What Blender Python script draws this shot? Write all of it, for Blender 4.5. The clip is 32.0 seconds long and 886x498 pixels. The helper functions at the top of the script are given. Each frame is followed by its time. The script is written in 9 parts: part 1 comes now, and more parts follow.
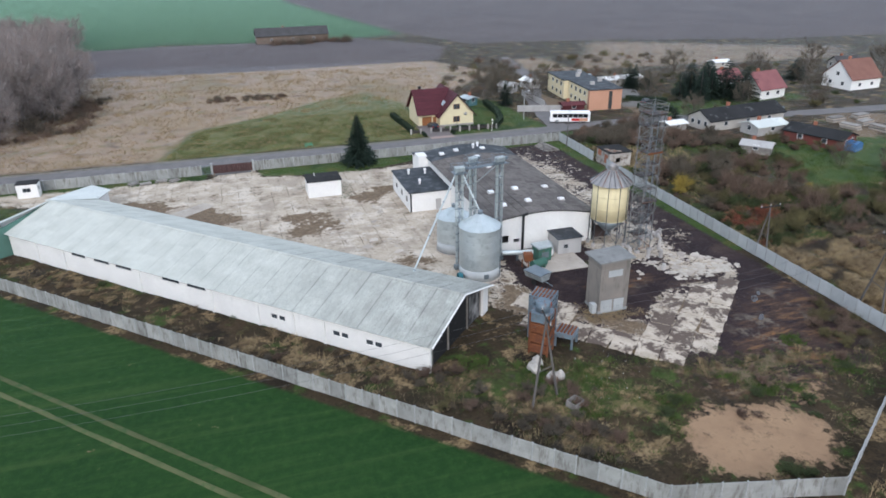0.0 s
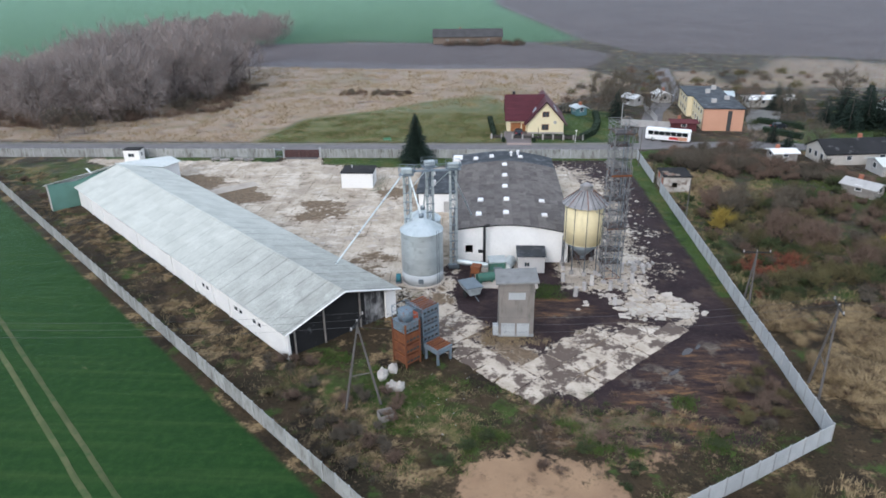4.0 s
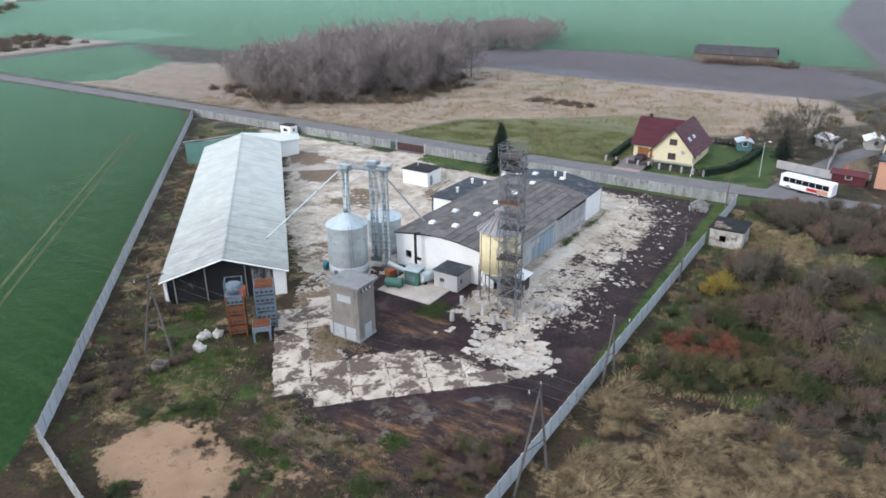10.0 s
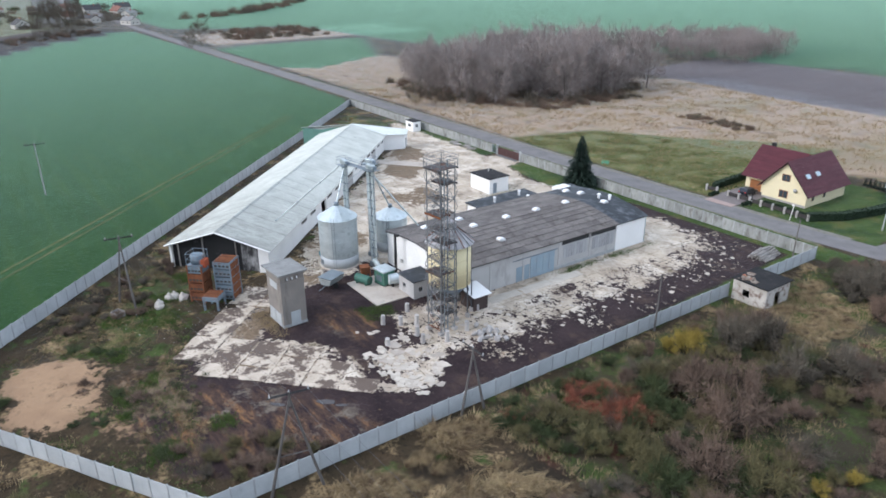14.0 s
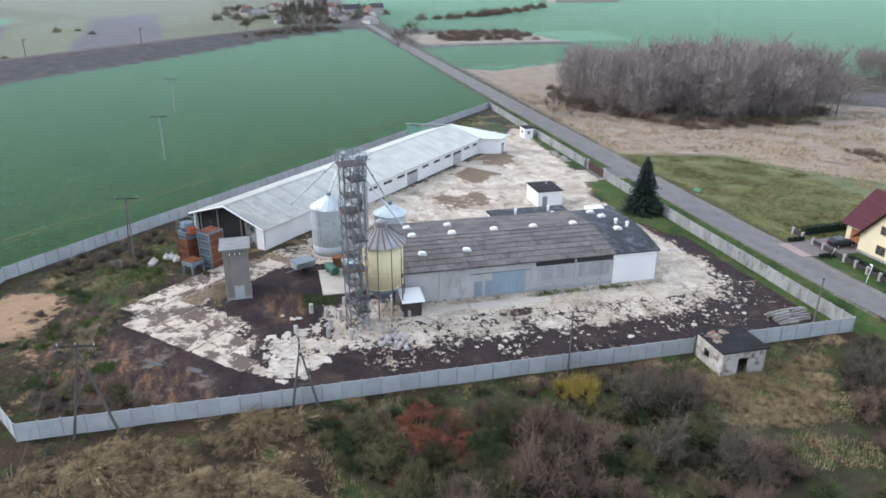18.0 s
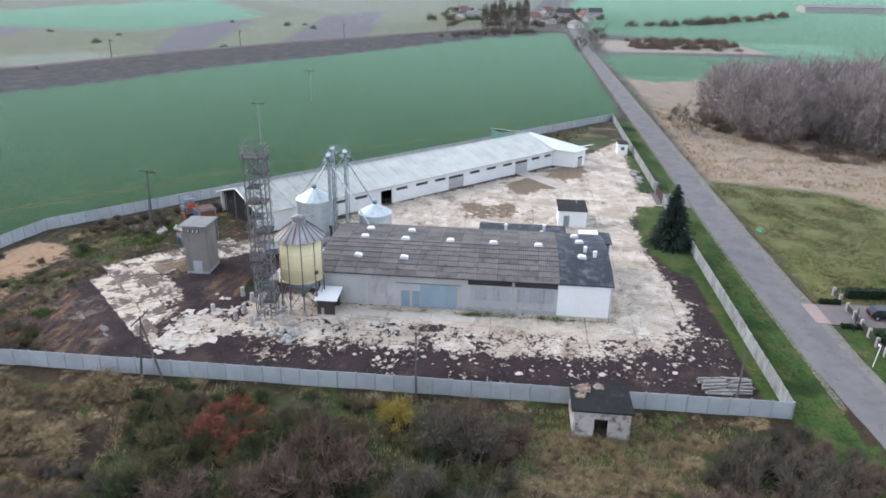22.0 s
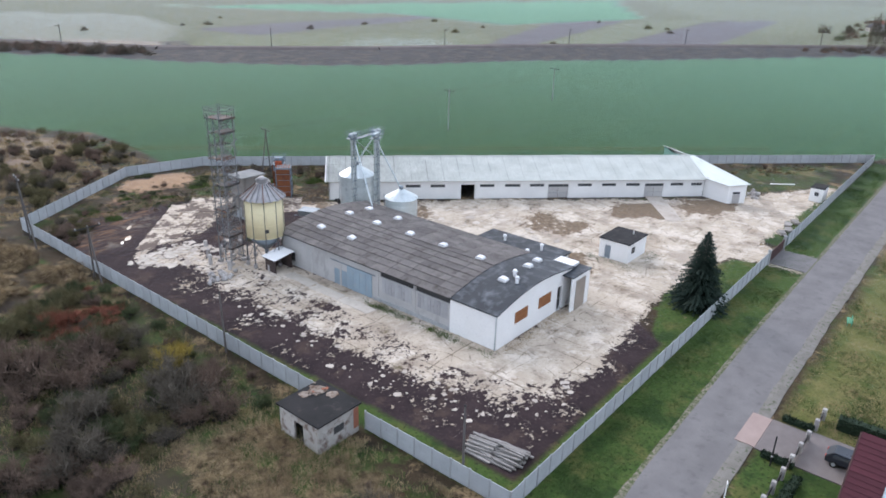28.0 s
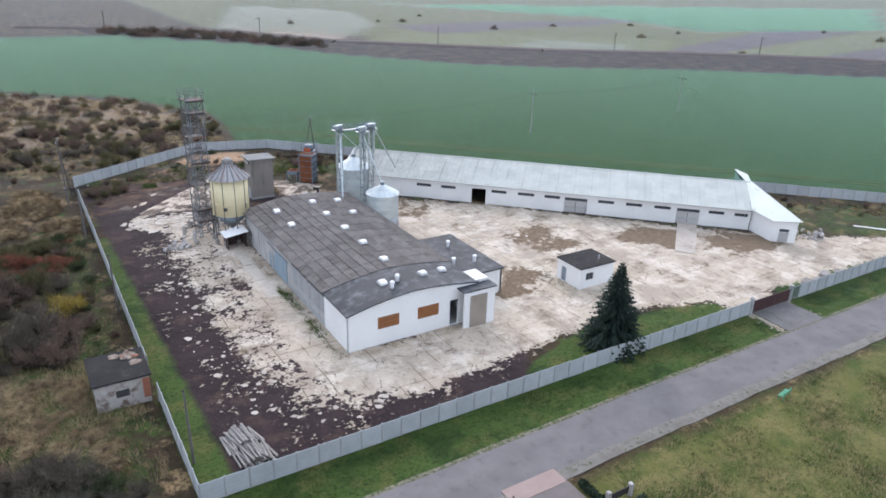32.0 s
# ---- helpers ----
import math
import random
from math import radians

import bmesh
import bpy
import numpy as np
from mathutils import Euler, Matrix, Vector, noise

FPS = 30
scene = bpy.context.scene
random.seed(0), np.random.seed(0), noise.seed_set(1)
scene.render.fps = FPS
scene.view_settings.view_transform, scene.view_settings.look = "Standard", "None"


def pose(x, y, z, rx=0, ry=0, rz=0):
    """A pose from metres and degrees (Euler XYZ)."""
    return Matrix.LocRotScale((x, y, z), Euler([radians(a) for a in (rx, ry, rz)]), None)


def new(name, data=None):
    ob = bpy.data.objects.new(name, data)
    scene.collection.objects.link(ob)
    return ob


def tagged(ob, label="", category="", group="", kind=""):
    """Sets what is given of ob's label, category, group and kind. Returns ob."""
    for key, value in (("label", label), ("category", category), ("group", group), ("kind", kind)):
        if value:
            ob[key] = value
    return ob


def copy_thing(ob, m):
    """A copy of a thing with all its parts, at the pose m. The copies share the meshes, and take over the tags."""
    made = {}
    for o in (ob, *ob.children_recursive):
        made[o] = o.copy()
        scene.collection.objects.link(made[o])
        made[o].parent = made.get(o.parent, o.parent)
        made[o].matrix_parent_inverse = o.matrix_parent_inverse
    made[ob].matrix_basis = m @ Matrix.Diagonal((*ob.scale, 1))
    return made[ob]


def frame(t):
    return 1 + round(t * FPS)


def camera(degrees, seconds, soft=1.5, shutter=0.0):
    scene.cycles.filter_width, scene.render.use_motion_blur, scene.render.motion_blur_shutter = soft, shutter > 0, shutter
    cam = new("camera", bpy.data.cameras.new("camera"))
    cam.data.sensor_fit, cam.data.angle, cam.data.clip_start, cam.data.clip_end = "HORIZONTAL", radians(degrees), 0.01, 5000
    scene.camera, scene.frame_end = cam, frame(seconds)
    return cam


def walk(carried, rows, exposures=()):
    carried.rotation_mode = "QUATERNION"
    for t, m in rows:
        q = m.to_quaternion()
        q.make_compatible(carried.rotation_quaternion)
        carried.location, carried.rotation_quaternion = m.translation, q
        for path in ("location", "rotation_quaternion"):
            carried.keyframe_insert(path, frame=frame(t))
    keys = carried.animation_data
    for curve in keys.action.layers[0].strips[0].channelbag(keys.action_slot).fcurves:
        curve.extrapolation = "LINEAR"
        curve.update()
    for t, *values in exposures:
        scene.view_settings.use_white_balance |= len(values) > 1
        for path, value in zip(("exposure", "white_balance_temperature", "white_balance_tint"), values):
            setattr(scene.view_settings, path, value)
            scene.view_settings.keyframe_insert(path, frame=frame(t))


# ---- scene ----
cam = camera(64.6, 32.0, soft=1.7)
EXPOSURE = [(0.0, 0.13, 5560, 13), (8.0, 0.33, 5560, 13), (20.0, 0.52, 5600, 15), (32.0, 0.5, 5680, 17)]
PATH = [
    (0, 0.70, 0.04, 44.46, 65.713, 0.616, -16.987),
    (0.5, 5.47, -1.25, 44.43, 65.804, 0.633, -14.452),
    (1, 10.29, -2.35, 44.36, 65.896, 0.663, -12.011),
    (1.5, 15.14, -3.24, 44.26, 65.984, 0.662, -9.700),
    (2, 20.04, -3.89, 44.16, 66.068, 0.666, -7.261),
    (2.5, 24.97, -4.41, 44.00, 66.156, 0.677, -4.852),
    (4.5, 45.03, -4.09, 43.47, 66.413, 0.835, 5.943),
    (5, 49.89, -3.50, 43.44, 66.469, 0.809, 8.246),
    (5.5, 54.78, -2.73, 43.35, 66.580, 0.835, 10.572),
    (6, 59.54, -1.74, 43.26, 66.674, 0.825, 12.852),
    (6.5, 64.22, -0.55, 43.17, 66.768, 0.769, 15.148),
    (7, 68.89, 0.82, 43.07, 66.865, 0.744, 17.454),
    (7.5, 73.50, 2.36, 42.98, 66.946, 0.729, 19.902),
    (8, 78.01, 4.10, 42.91, 67.023, 0.714, 22.633),
    (8.5, 82.32, 6.07, 42.88, 67.068, 0.677, 25.577),
    (9, 86.49, 8.31, 42.84, 67.138, 0.638, 28.299),
    (9.5, 90.60, 10.76, 42.86, 67.203, 0.598, 30.730),
    (10, 94.68, 13.39, 42.90, 67.243, 0.546, 33.139),
    (10.5, 98.65, 16.16, 43.00, 67.278, 0.490, 35.801),
    (11, 102.56, 19.03, 43.06, 67.334, 0.465, 38.584),
    (11.5, 106.24, 22.14, 43.10, 67.367, 0.423, 41.586),
    (12, 109.66, 25.45, 43.12, 67.393, 0.385, 44.729),
    (12.5, 112.87, 29.02, 43.07, 67.437, 0.373, 47.681),
    (13, 115.85, 32.85, 42.98, 67.509, 0.367, 50.312),
    (13.5, 118.67, 36.86, 43.14, 67.444, 0.283, 52.640),
    (14, 121.41, 40.98, 43.10, 67.480, 0.257, 55.044),
    (14.5, 123.98, 45.16, 43.06, 67.541, 0.209, 57.514),
    (16.5, 132.09, 62.23, 42.09, 67.938, -0.239, 69.788),
    (17, 133.45, 66.97, 42.03, 67.966, -0.263, 73.496),
    (17.5, 134.44, 71.93, 41.98, 67.981, -0.275, 75.604),
    (18, 135.41, 76.84, 41.92, 68.035, -0.263, 76.241),
    (18.5, 136.54, 81.71, 41.90, 68.066, -0.281, 77.198),
    (19, 137.56, 86.48, 41.87, 68.085, -0.311, 79.732),
    (19.5, 138.17, 91.30, 41.90, 68.101, -0.389, 84.356),
    (20, 138.33, 96.09, 41.89, 68.094, -0.470, 89.002),
    (20.5, 137.92, 100.87, 41.85, 68.097, -0.546, 92.550),
    (21, 137.09, 105.70, 41.83, 68.112, -0.617, 94.232),
    (21.5, 136.27, 110.53, 41.89, 68.119, -0.666, 94.972),
    (22, 135.51, 115.36, 41.95, 68.129, -0.753, 95.933),
    (22.5, 134.72, 120.11, 41.94, 68.127, -0.823, 97.825),
    (23, 133.77, 124.81, 41.92, 68.076, -0.881, 100.669),
    (23.5, 132.52, 129.46, 41.84, 68.023, -0.934, 103.459),
    (24, 130.99, 134.11, 41.77, 67.992, -0.963, 105.695),
    (24.5, 129.28, 138.63, 41.69, 67.979, -1.023, 107.340),
    (26.5, 120.99, 156.83, 41.20, 67.981, -1.380, 116.221),
    (27, 118.35, 160.99, 41.10, 67.883, -1.474, 122.777),
    (27.5, 115.05, 164.77, 41.11, 67.803, -1.550, 127.747),
    (28, 111.38, 168.27, 41.27, 67.755, -1.559, 129.564),
    (28.5, 107.69, 171.74, 41.41, 67.738, -1.569, 130.429),
    (29, 104.09, 175.20, 41.55, 67.730, -1.551, 131.691),
    (29.5, 100.67, 178.37, 41.59, 67.683, -1.538, 133.455),
    (30, 96.97, 181.69, 41.57, 67.638, -1.569, 136.590),
    (30.5, 92.99, 184.74, 41.52, 67.569, -1.596, 140.274),
    (31, 88.87, 187.47, 41.40, 67.515, -1.635, 143.366),
    (31.5, 84.52, 189.97, 41.34, 67.457, -1.639, 146.302),
    (32, 80.13, 192.19, 41.33, 67.424, -1.692, 148.650),
]
walk(cam, [(t, pose(*row)) for t, *row in PATH], EXPOSURE)

# ---- world, sun ----
SUN_EL, SUN_AZ = radians(32), radians(200)
world = bpy.data.worlds.new("overcast_sky")
scene.world = world
world.use_nodes = True
wn = world.node_tree.nodes
sky = wn.new("ShaderNodeTexSky")
sky.sky_type = "NISHITA"
sky.sun_disc = False
sky.sun_elevation, sky.sun_rotation = SUN_EL, SUN_AZ
sky.dust_density = 6.0
sky.air_density = 1.6
mixc = wn.new("ShaderNodeMix")
mixc.data_type = "RGBA"
mixc.inputs["Factor"].default_value = 0.7
mixc.inputs["B"].default_value = (6.5, 6.85, 6.88, 1)
world.node_tree.links.new(sky.outputs[0], mixc.inputs["A"])
world.node_tree.links.new(mixc.outputs["Result"], wn["Background"].inputs["Color"])
wn["Background"].inputs["Strength"].default_value = 0.17
sun_data = bpy.data.lights.new("sun", "SUN")
sun_data.energy, sun_data.angle, sun_data.color = 0.9, radians(25), (1.0, 0.97, 0.92)
sun = new("sun", sun_data)
sun.rotation_euler = (radians(90) - SUN_EL, 0, radians(180) - SUN_AZ)


# ---- mesh helpers ----
def part(name, bm, material, parent, label=""):
    """Links a bmesh (or a mesh) as one object under a thing or a part."""
    if isinstance(bm, bmesh.types.BMesh):
        me = bpy.data.meshes.new(name)
        bm.normal_update()
        bm.to_mesh(me)
        bm.free()
        me.materials.append(material)
    else:
        me = bm
    ob = new(name, me)
    if parent is not None:
        ob.parent = parent
    if label:
        ob["label"] = label
    return ob


def mesh_of(name, bm, material):
    me = bpy.data.meshes.new(name)
    bm.normal_update()
    bm.to_mesh(me)
    bm.free()
    me.materials.append(material)
    return me


def piece(name, me, parent, m):
    ob = new(name, me)
    ob.parent = parent
    ob.matrix_basis = m
    return ob


def thing(name, m, label, category, group="", kind=""):
    ob = new(name)
    ob.matrix_basis = m
    ob.empty_display_size = 0.2
    return tagged(ob, label, category, group, kind)


def box(x0, x1, y0, y1, z0, z1, bm=None, m=None):
    bm = bm or bmesh.new()
    vs = [bm.verts.new((x, y, z)) for z in (z0, z1) for x, y in ((x0, y0), (x1, y0), (x1, y1), (x0, y1))]
    if m is not None:
        for v in vs:
            v.co = m @ v.co
    for f in ((3, 2, 1, 0), (4, 5, 6, 7), (0, 1, 5, 4), (1, 2, 6, 5), (2, 3, 7, 6), (3, 0, 4, 7)):
        bm.faces.new([vs[i] for i in f])
    return bm


def soft_box(x0, x1, y0, y1, z0, z1, r=0.03, bm=None):
    b = box(x0, x1, y0, y1, z0, z1, bm)
    bmesh.ops.bevel(b, geom=b.edges[:], offset=r, segments=1, affect="EDGES")
    return b


def cyl(r, z0, z1, n=24, r2=None, bm=None, at=(0, 0), cap=True):
    bm = bm or bmesh.new()
    r2 = r if r2 is None else r2
    lo = [bm.verts.new((at[0] + r * math.cos(2 * math.pi * i / n), at[1] + r * math.sin(2 * math.pi * i / n), z0)) for i in range(n)]
    hi = [bm.verts.new((at[0] + r2 * math.cos(2 * math.pi * i / n), at[1] + r2 * math.sin(2 * math.pi * i / n), z1)) for i in range(n)]
    for i in range(n):
        f = bm.faces.new((lo[i], lo[(i + 1) % n], hi[(i + 1) % n], hi[i]))
        f.smooth = n > 10
    if cap:
        bm.faces.new(lo[::-1])
        bm.faces.new(hi)
    return bm


def bar(p, q, r, n=5, bm=None, r2=None):
    """A rod from p to q."""
    bm = bm or bmesh.new()
    p, q = Vector(p), Vector(q)
    m = Matrix.Translation(p) @ (q - p).to_track_quat("Z", "Y").to_matrix().to_4x4()
    r2 = r if r2 is None else r2
    ln = (q - p).length
    lo = [bm.verts.new(m @ Vector((r * math.cos(2 * math.pi * i / n), r * math.sin(2 * math.pi * i / n), 0))) for i in range(n)]
    hi = [bm.verts.new(m @ Vector((r2 * math.cos(2 * math.pi * i / n), r2 * math.sin(2 * math.pi * i / n), ln))) for i in range(n)]
    for i in range(n):
        bm.faces.new((lo[i], lo[(i + 1) % n], hi[(i + 1) % n], hi[i]))
    bm.faces.new(lo[::-1])
    bm.faces.new(hi)
    return bm


def prism(profile, y0, y1, bm=None):
    """A polygon in x and z, drawn out along y."""
    bm = bm or bmesh.new()
    a = [bm.verts.new((x, y0, z)) for x, z in profile]
    b = [bm.verts.new((x, y1, z)) for x, z in profile]
    n = len(profile)
    bm.faces.new(a)
    bm.faces.new(b[::-1])
    for i in range(n):
        bm.faces.new((a[i], b[i], b[(i + 1) % n], a[(i + 1) % n]))
    bmesh.ops.recalc_face_normals(bm, faces=bm.faces[:])
    return bm


def wall_bm(length, height, openings, thick=0.3):
    """A wall along x from 0, thickness towards +y, with openings (x0, x1, z0, z1) cut through."""
    bm = bmesh.new()
    xs = sorted({0.0, length, *[v for o in openings for v in o[:2]]})
    for a, b in zip(xs, xs[1:]):
        if b - a < 1e-4:
            continue
        holes = sorted((o[2], o[3]) for o in openings if o[0] <= a + 1e-4 and o[1] >= b - 1e-4)
        z = 0.0
        for h0, h1 in holes:
            if h0 > z + 1e-4:
                box(a, b, 0, thick, z, h0, bm)
            z = h1
        if z < height - 1e-4:
            box(a, b, 0, thick, z, height, bm)
    bmesh.ops.remove_doubles(bm, verts=bm.verts[:], dist=1e-4)
    return bm


# ---- materials ----
def material(name):
    mt = bpy.data.materials.new(name)
    mt.use_nodes = True
    return mt, mt.node_tree.nodes, mt.node_tree.links


def noise_node(nt, vec, scale, detail=4.0, rough=0.55):
    n = nt.nodes.new("ShaderNodeTexNoise")
    n.inputs["Scale"].default_value = scale
    n.inputs["Detail"].default_value = detail
    n.inputs["Roughness"].default_value = rough
    nt.links.new(vec, n.inputs["Vector"])
    return n.outputs["Fac"]


def ramp(nt, fac, lo, hi):
    n = nt.nodes.new("ShaderNodeMapRange")
    n.inputs["From Min"].default_value, n.inputs["From Max"].default_value = lo, hi
    nt.links.new(fac, n.inputs["Value"])
    return n.outputs["Result"]


def mix(nt, fac, a, b):
    n = nt.nodes.new("ShaderNodeMix")
    n.data_type = "RGBA"
    for sock, v in (("Factor", fac), ("A", a), ("B", b)):
        if isinstance(v, (tuple, list)):
            n.inputs[sock].default_value = (*v, 1)
        elif isinstance(v, (int, float)):
            n.inputs[sock].default_value = v
        else:
            nt.links.new(v, n.inputs[sock])
    return n.outputs["Result"]


def math_node(nt, op, a, b=0.0):
    n = nt.nodes.new("ShaderNodeMath")
    n.operation = op
    for i, v in enumerate((a, b)):
        if isinstance(v, (int, float)):
            n.inputs[i].default_value = v
        else:
            nt.links.new(v, n.inputs[i])
    return n.outputs[0]


def surface(name, base, second, stain=None, scale=1.0, rough=0.8, metal=0.0, bump=0.2, stain_lo=0.55, stain_hi=0.75,
            vary=0.12, streak=1.0, spec=0.3, fine=18.0, sheen=0.0):
    """A weathered surface: two tones at a coarse scale, fine grain, stains, and a shift from object to object.
    streak < 1 draws the stains out along z."""
    mt, nodes, links = material(name)
    nt = mt.node_tree
    bsdf = nodes["Principled BSDF"]
    co = nodes.new("ShaderNodeTexCoord").outputs["Object"]
    info = nodes.new("ShaderNodeObjectInfo")
    off = nodes.new("ShaderNodeVectorMath")
    off.operation = "MULTIPLY_ADD"
    links.new(info.outputs["Random"], off.inputs[0])
    off.inputs[1].default_value = (37.0, 53.0, 71.0)
    links.new(co, off.inputs[2])
    vec = off.outputs[0]
    if streak != 1.0:
        mp = nodes.new("ShaderNodeMapping")
        mp.inputs["Scale"].default_value = (1, 1, streak)
        links.new(vec, mp.inputs["Vector"])
        svec = mp.outputs[0]
    else:
        svec = vec
    coarse = noise_node(nt, vec, 0.6 * scale)
    grain = noise_node(nt, vec, fine * scale, 3.0)
    col = mix(nt, ramp(nt, coarse, 0.35, 0.65), base, second)
    dark = tuple(c * 0.72 for c in base)
    col = mix(nt, ramp(nt, grain, 0.5, 0.85), col, dark)
    if stain:
        st = noise_node(nt, svec, 1.7 * scale, 6.0, 0.65)
        col = mix(nt, ramp(nt, st, stain_lo, stain_hi), col, stain)
    hsv = nodes.new("ShaderNodeHueSaturation")
    v = nodes.new("ShaderNodeMapRange")
    links.new(info.outputs["Random"], v.inputs["Value"])
    v.inputs["To Min"].default_value, v.inputs["To Max"].default_value = 1 - vary, 1 + vary
    links.new(v.outputs["Result"], hsv.inputs["Value"])
    links.new(col, hsv.inputs["Color"])
    links.new(hsv.outputs["Color"], bsdf.inputs["Base Color"])
    bsdf.inputs["Metallic"].default_value = metal
    bsdf.inputs["Sheen Weight"].default_value = sheen
    bsdf.inputs["Specular IOR Level"].default_value = spec
    r = nodes.new("ShaderNodeMapRange")
    links.new(coarse, r.inputs["Value"])
    r.inputs["To Min"].default_value, r.inputs["To Max"].default_value = max(0.05, rough - 0.12), min(1, rough + 0.12)
    links.new(r.outputs["Result"], bsdf.inputs["Roughness"])
    if bump:
        b = nodes.new("ShaderNodeBump")
        b.inputs["Strength"].default_value, b.inputs["Distance"].default_value = bump, 0.03
        links.new(grain, b.inputs["Height"])
        links.new(b.outputs["Normal"], bsdf.inputs["Normal"])
    return mt


def glass(name, tint=(0.05, 0.06, 0.07)):
    mt, nodes, links = material(name)
    b = nodes["Principled BSDF"]
    b.inputs["Base Color"].default_value = (*tint, 1)
    b.inputs["Roughness"].default_value = 0.08
    b.inputs["Specular IOR Level"].default_value = 0.6
    return mt


FENCE = surface("cast_concrete_panel", (0.44, 0.46, 0.47), (0.38, 0.40, 0.41), (0.25, 0.26, 0.25), 1.2, 0.9, bump=0.3, stain_lo=0.6, stain_hi=0.85, vary=0.07, streak=0.3)
FENCE_DARK = surface("stained_concrete_panel", (0.33, 0.335, 0.325), (0.25, 0.255, 0.245), (0.10, 0.092, 0.075), 1.0, 0.92, bump=0.35, stain_lo=0.5, stain_hi=0.72, vary=0.16, streak=0.3)
FENCE_POST = surface("concrete_post", (0.36, 0.37, 0.37), (0.30, 0.31, 0.31), (0.20, 0.2, 0.19), 2.0, 0.9)
WHITEWASH = surface("whitewashed_render", (0.80, 0.795, 0.775), (0.72, 0.715, 0.70), (0.42, 0.43, 0.42), 0.5, 0.85, vary=0.03, stain_lo=0.64, stain_hi=0.9, streak=0.25)
CLEAN_WHITE = surface("white_painted_wall", (0.83, 0.825, 0.81), (0.79, 0.785, 0.77), (0.5, 0.5, 0.48), 0.5, 0.8, vary=0.03, stain_lo=0.72, stain_hi=0.95, streak=0.25)
GREY_RENDER = surface("grey_cement_render", (0.46, 0.45, 0.44), (0.40, 0.39, 0.38), (0.28, 0.27, 0.26), 0.5, 0.9, vary=0.06, streak=0.35)
TOWER_RENDER = surface("old_brown_grey_render", (0.25, 0.225, 0.20), (0.20, 0.185, 0.17), (0.12, 0.11, 0.10), 0.6, 0.95, vary=0.03, streak=0.2)
ROOF_SHEET = surface("weathered_pale_fibre_cement", (0.62, 0.645, 0.62), (0.54, 0.565, 0.545), (0.30, 0.31, 0.31), 0.35, 0.85, bump=0.25, vary=0.06, stain_lo=0.58, stain_hi=0.82)
DARK_SHEET = surface("dark_weathered_fibre_cement", (0.150, 0.135, 0.127), (0.105, 0.094, 0.09), (0.052, 0.045, 0.036), 0.5, 0.75, bump=0.3, vary=0.15, stain_lo=0.52, stain_hi=0.72)
# The pale stain paints the sky's reflection in wet patches of the felt.
FELT = surface("bitumen_felt", (0.036, 0.042, 0.050), (0.024, 0.028, 0.034), (0.12, 0.13, 0.145), 0.4, 0.7, bump=0.15, stain_lo=0.48, stain_hi=0.72, spec=0.35)
GALV = surface("galvanized_steel", (0.58, 0.63, 0.64), (0.46, 0.51, 0.52), (0.32, 0.36, 0.37), 0.7, 0.42, 0.6, bump=0.05, vary=0.05, spec=0.5)
FELT_BLACK = surface("black_tar_felt", (0.024, 0.023, 0.024), (0.016, 0.016, 0.017), (0.07, 0.062, 0.056), 0.7, 0.85, bump=0.15, stain_lo=0.58, stain_hi=0.8, spec=0.2)
GALV_DARK = surface("dull_galvanized_steel", (0.22, 0.26, 0.29), (0.17, 0.20, 0.23), None, 0.7, 0.5, 0.6, bump=0.05, vary=0.08, spec=0.5)
SCAFFOLD = surface("weathered_steel_tube", (0.13, 0.14, 0.155), (0.09, 0.095, 0.10), (0.20, 0.10, 0.05), 1.0, 0.6, 0.4, bump=0.1, vary=0.2, stain_lo=0.6, stain_hi=0.7)
YELLOW = surface("faded_cream_yellow_paint", (0.78, 0.69, 0.43), (0.72, 0.63, 0.39), (0.52, 0.44, 0.28), 0.4, 0.6, bump=0.05, vary=0.03, streak=0.2)
SILO_ROOF = surface("silo_roof_zinc", (0.36, 0.35, 0.35), (0.28, 0.27, 0.27), (0.22, 0.19, 0.18), 0.9, 0.55, 0.5, bump=0.1, vary=0.15)
RUST = surface("rusted_steel", (0.20, 0.075, 0.03), (0.13, 0.05, 0.028), (0.30, 0.12, 0.04), 1.5, 0.9, bump=0.3, vary=0.15)
BLUE_STEEL = surface("faded_blue_grey_steel", (0.20, 0.26, 0.31), (0.15, 0.19, 0.23), (0.20, 0.09, 0.05), 1.2, 0.6, 0.3, bump=0.1, vary=0.1, stain_lo=0.55, stain_hi=0.7)
GREEN_STEEL = surface("green_machine_paint", (0.07, 0.17, 0.13), (0.05, 0.13, 0.10), (0.16, 0.12, 0.08), 1.0, 0.6, 0.1, bump=0.1)
BLACK_STEEL = surface("sooty_black_steel", (0.03, 0.03, 0.032), (0.02, 0.02, 0.02), None, 1.0, 0.6, 0.2)
RED_ROOF = surface("dark_red_roof_tile", (0.084, 0.018, 0.026), (0.066, 0.0145, 0.021), None, 0.6, 0.6, bump=0.2, vary=0.08)
CREAM = surface("cream_house_render", (0.74, 0.66, 0.44), (0.70, 0.62, 0.42), None, 0.6, 0.85, vary=0.02)
ORANGE = surface("orange_render", (0.55, 0.31, 0.21), (0.51, 0.285, 0.19), None, 0.5, 0.85, vary=0.02)
WOOD_BROWN = surface("brown_board", (0.30, 0.13, 0.05), (0.24, 0.10, 0.04), None, 1.5, 0.7)
GREY_WOOD = surface("weathered_grey_wood", (0.30, 0.28, 0.26), (0.22, 0.205, 0.19), (0.12, 0.11, 0.10), 2.0, 0.9, bump=0.4, vary=0.3)
POLE_CONCRETE = surface("weathered_pole", (0.13, 0.12, 0.115), (0.10, 0.092, 0.085), None, 1.0, 0.9, vary=0.1)
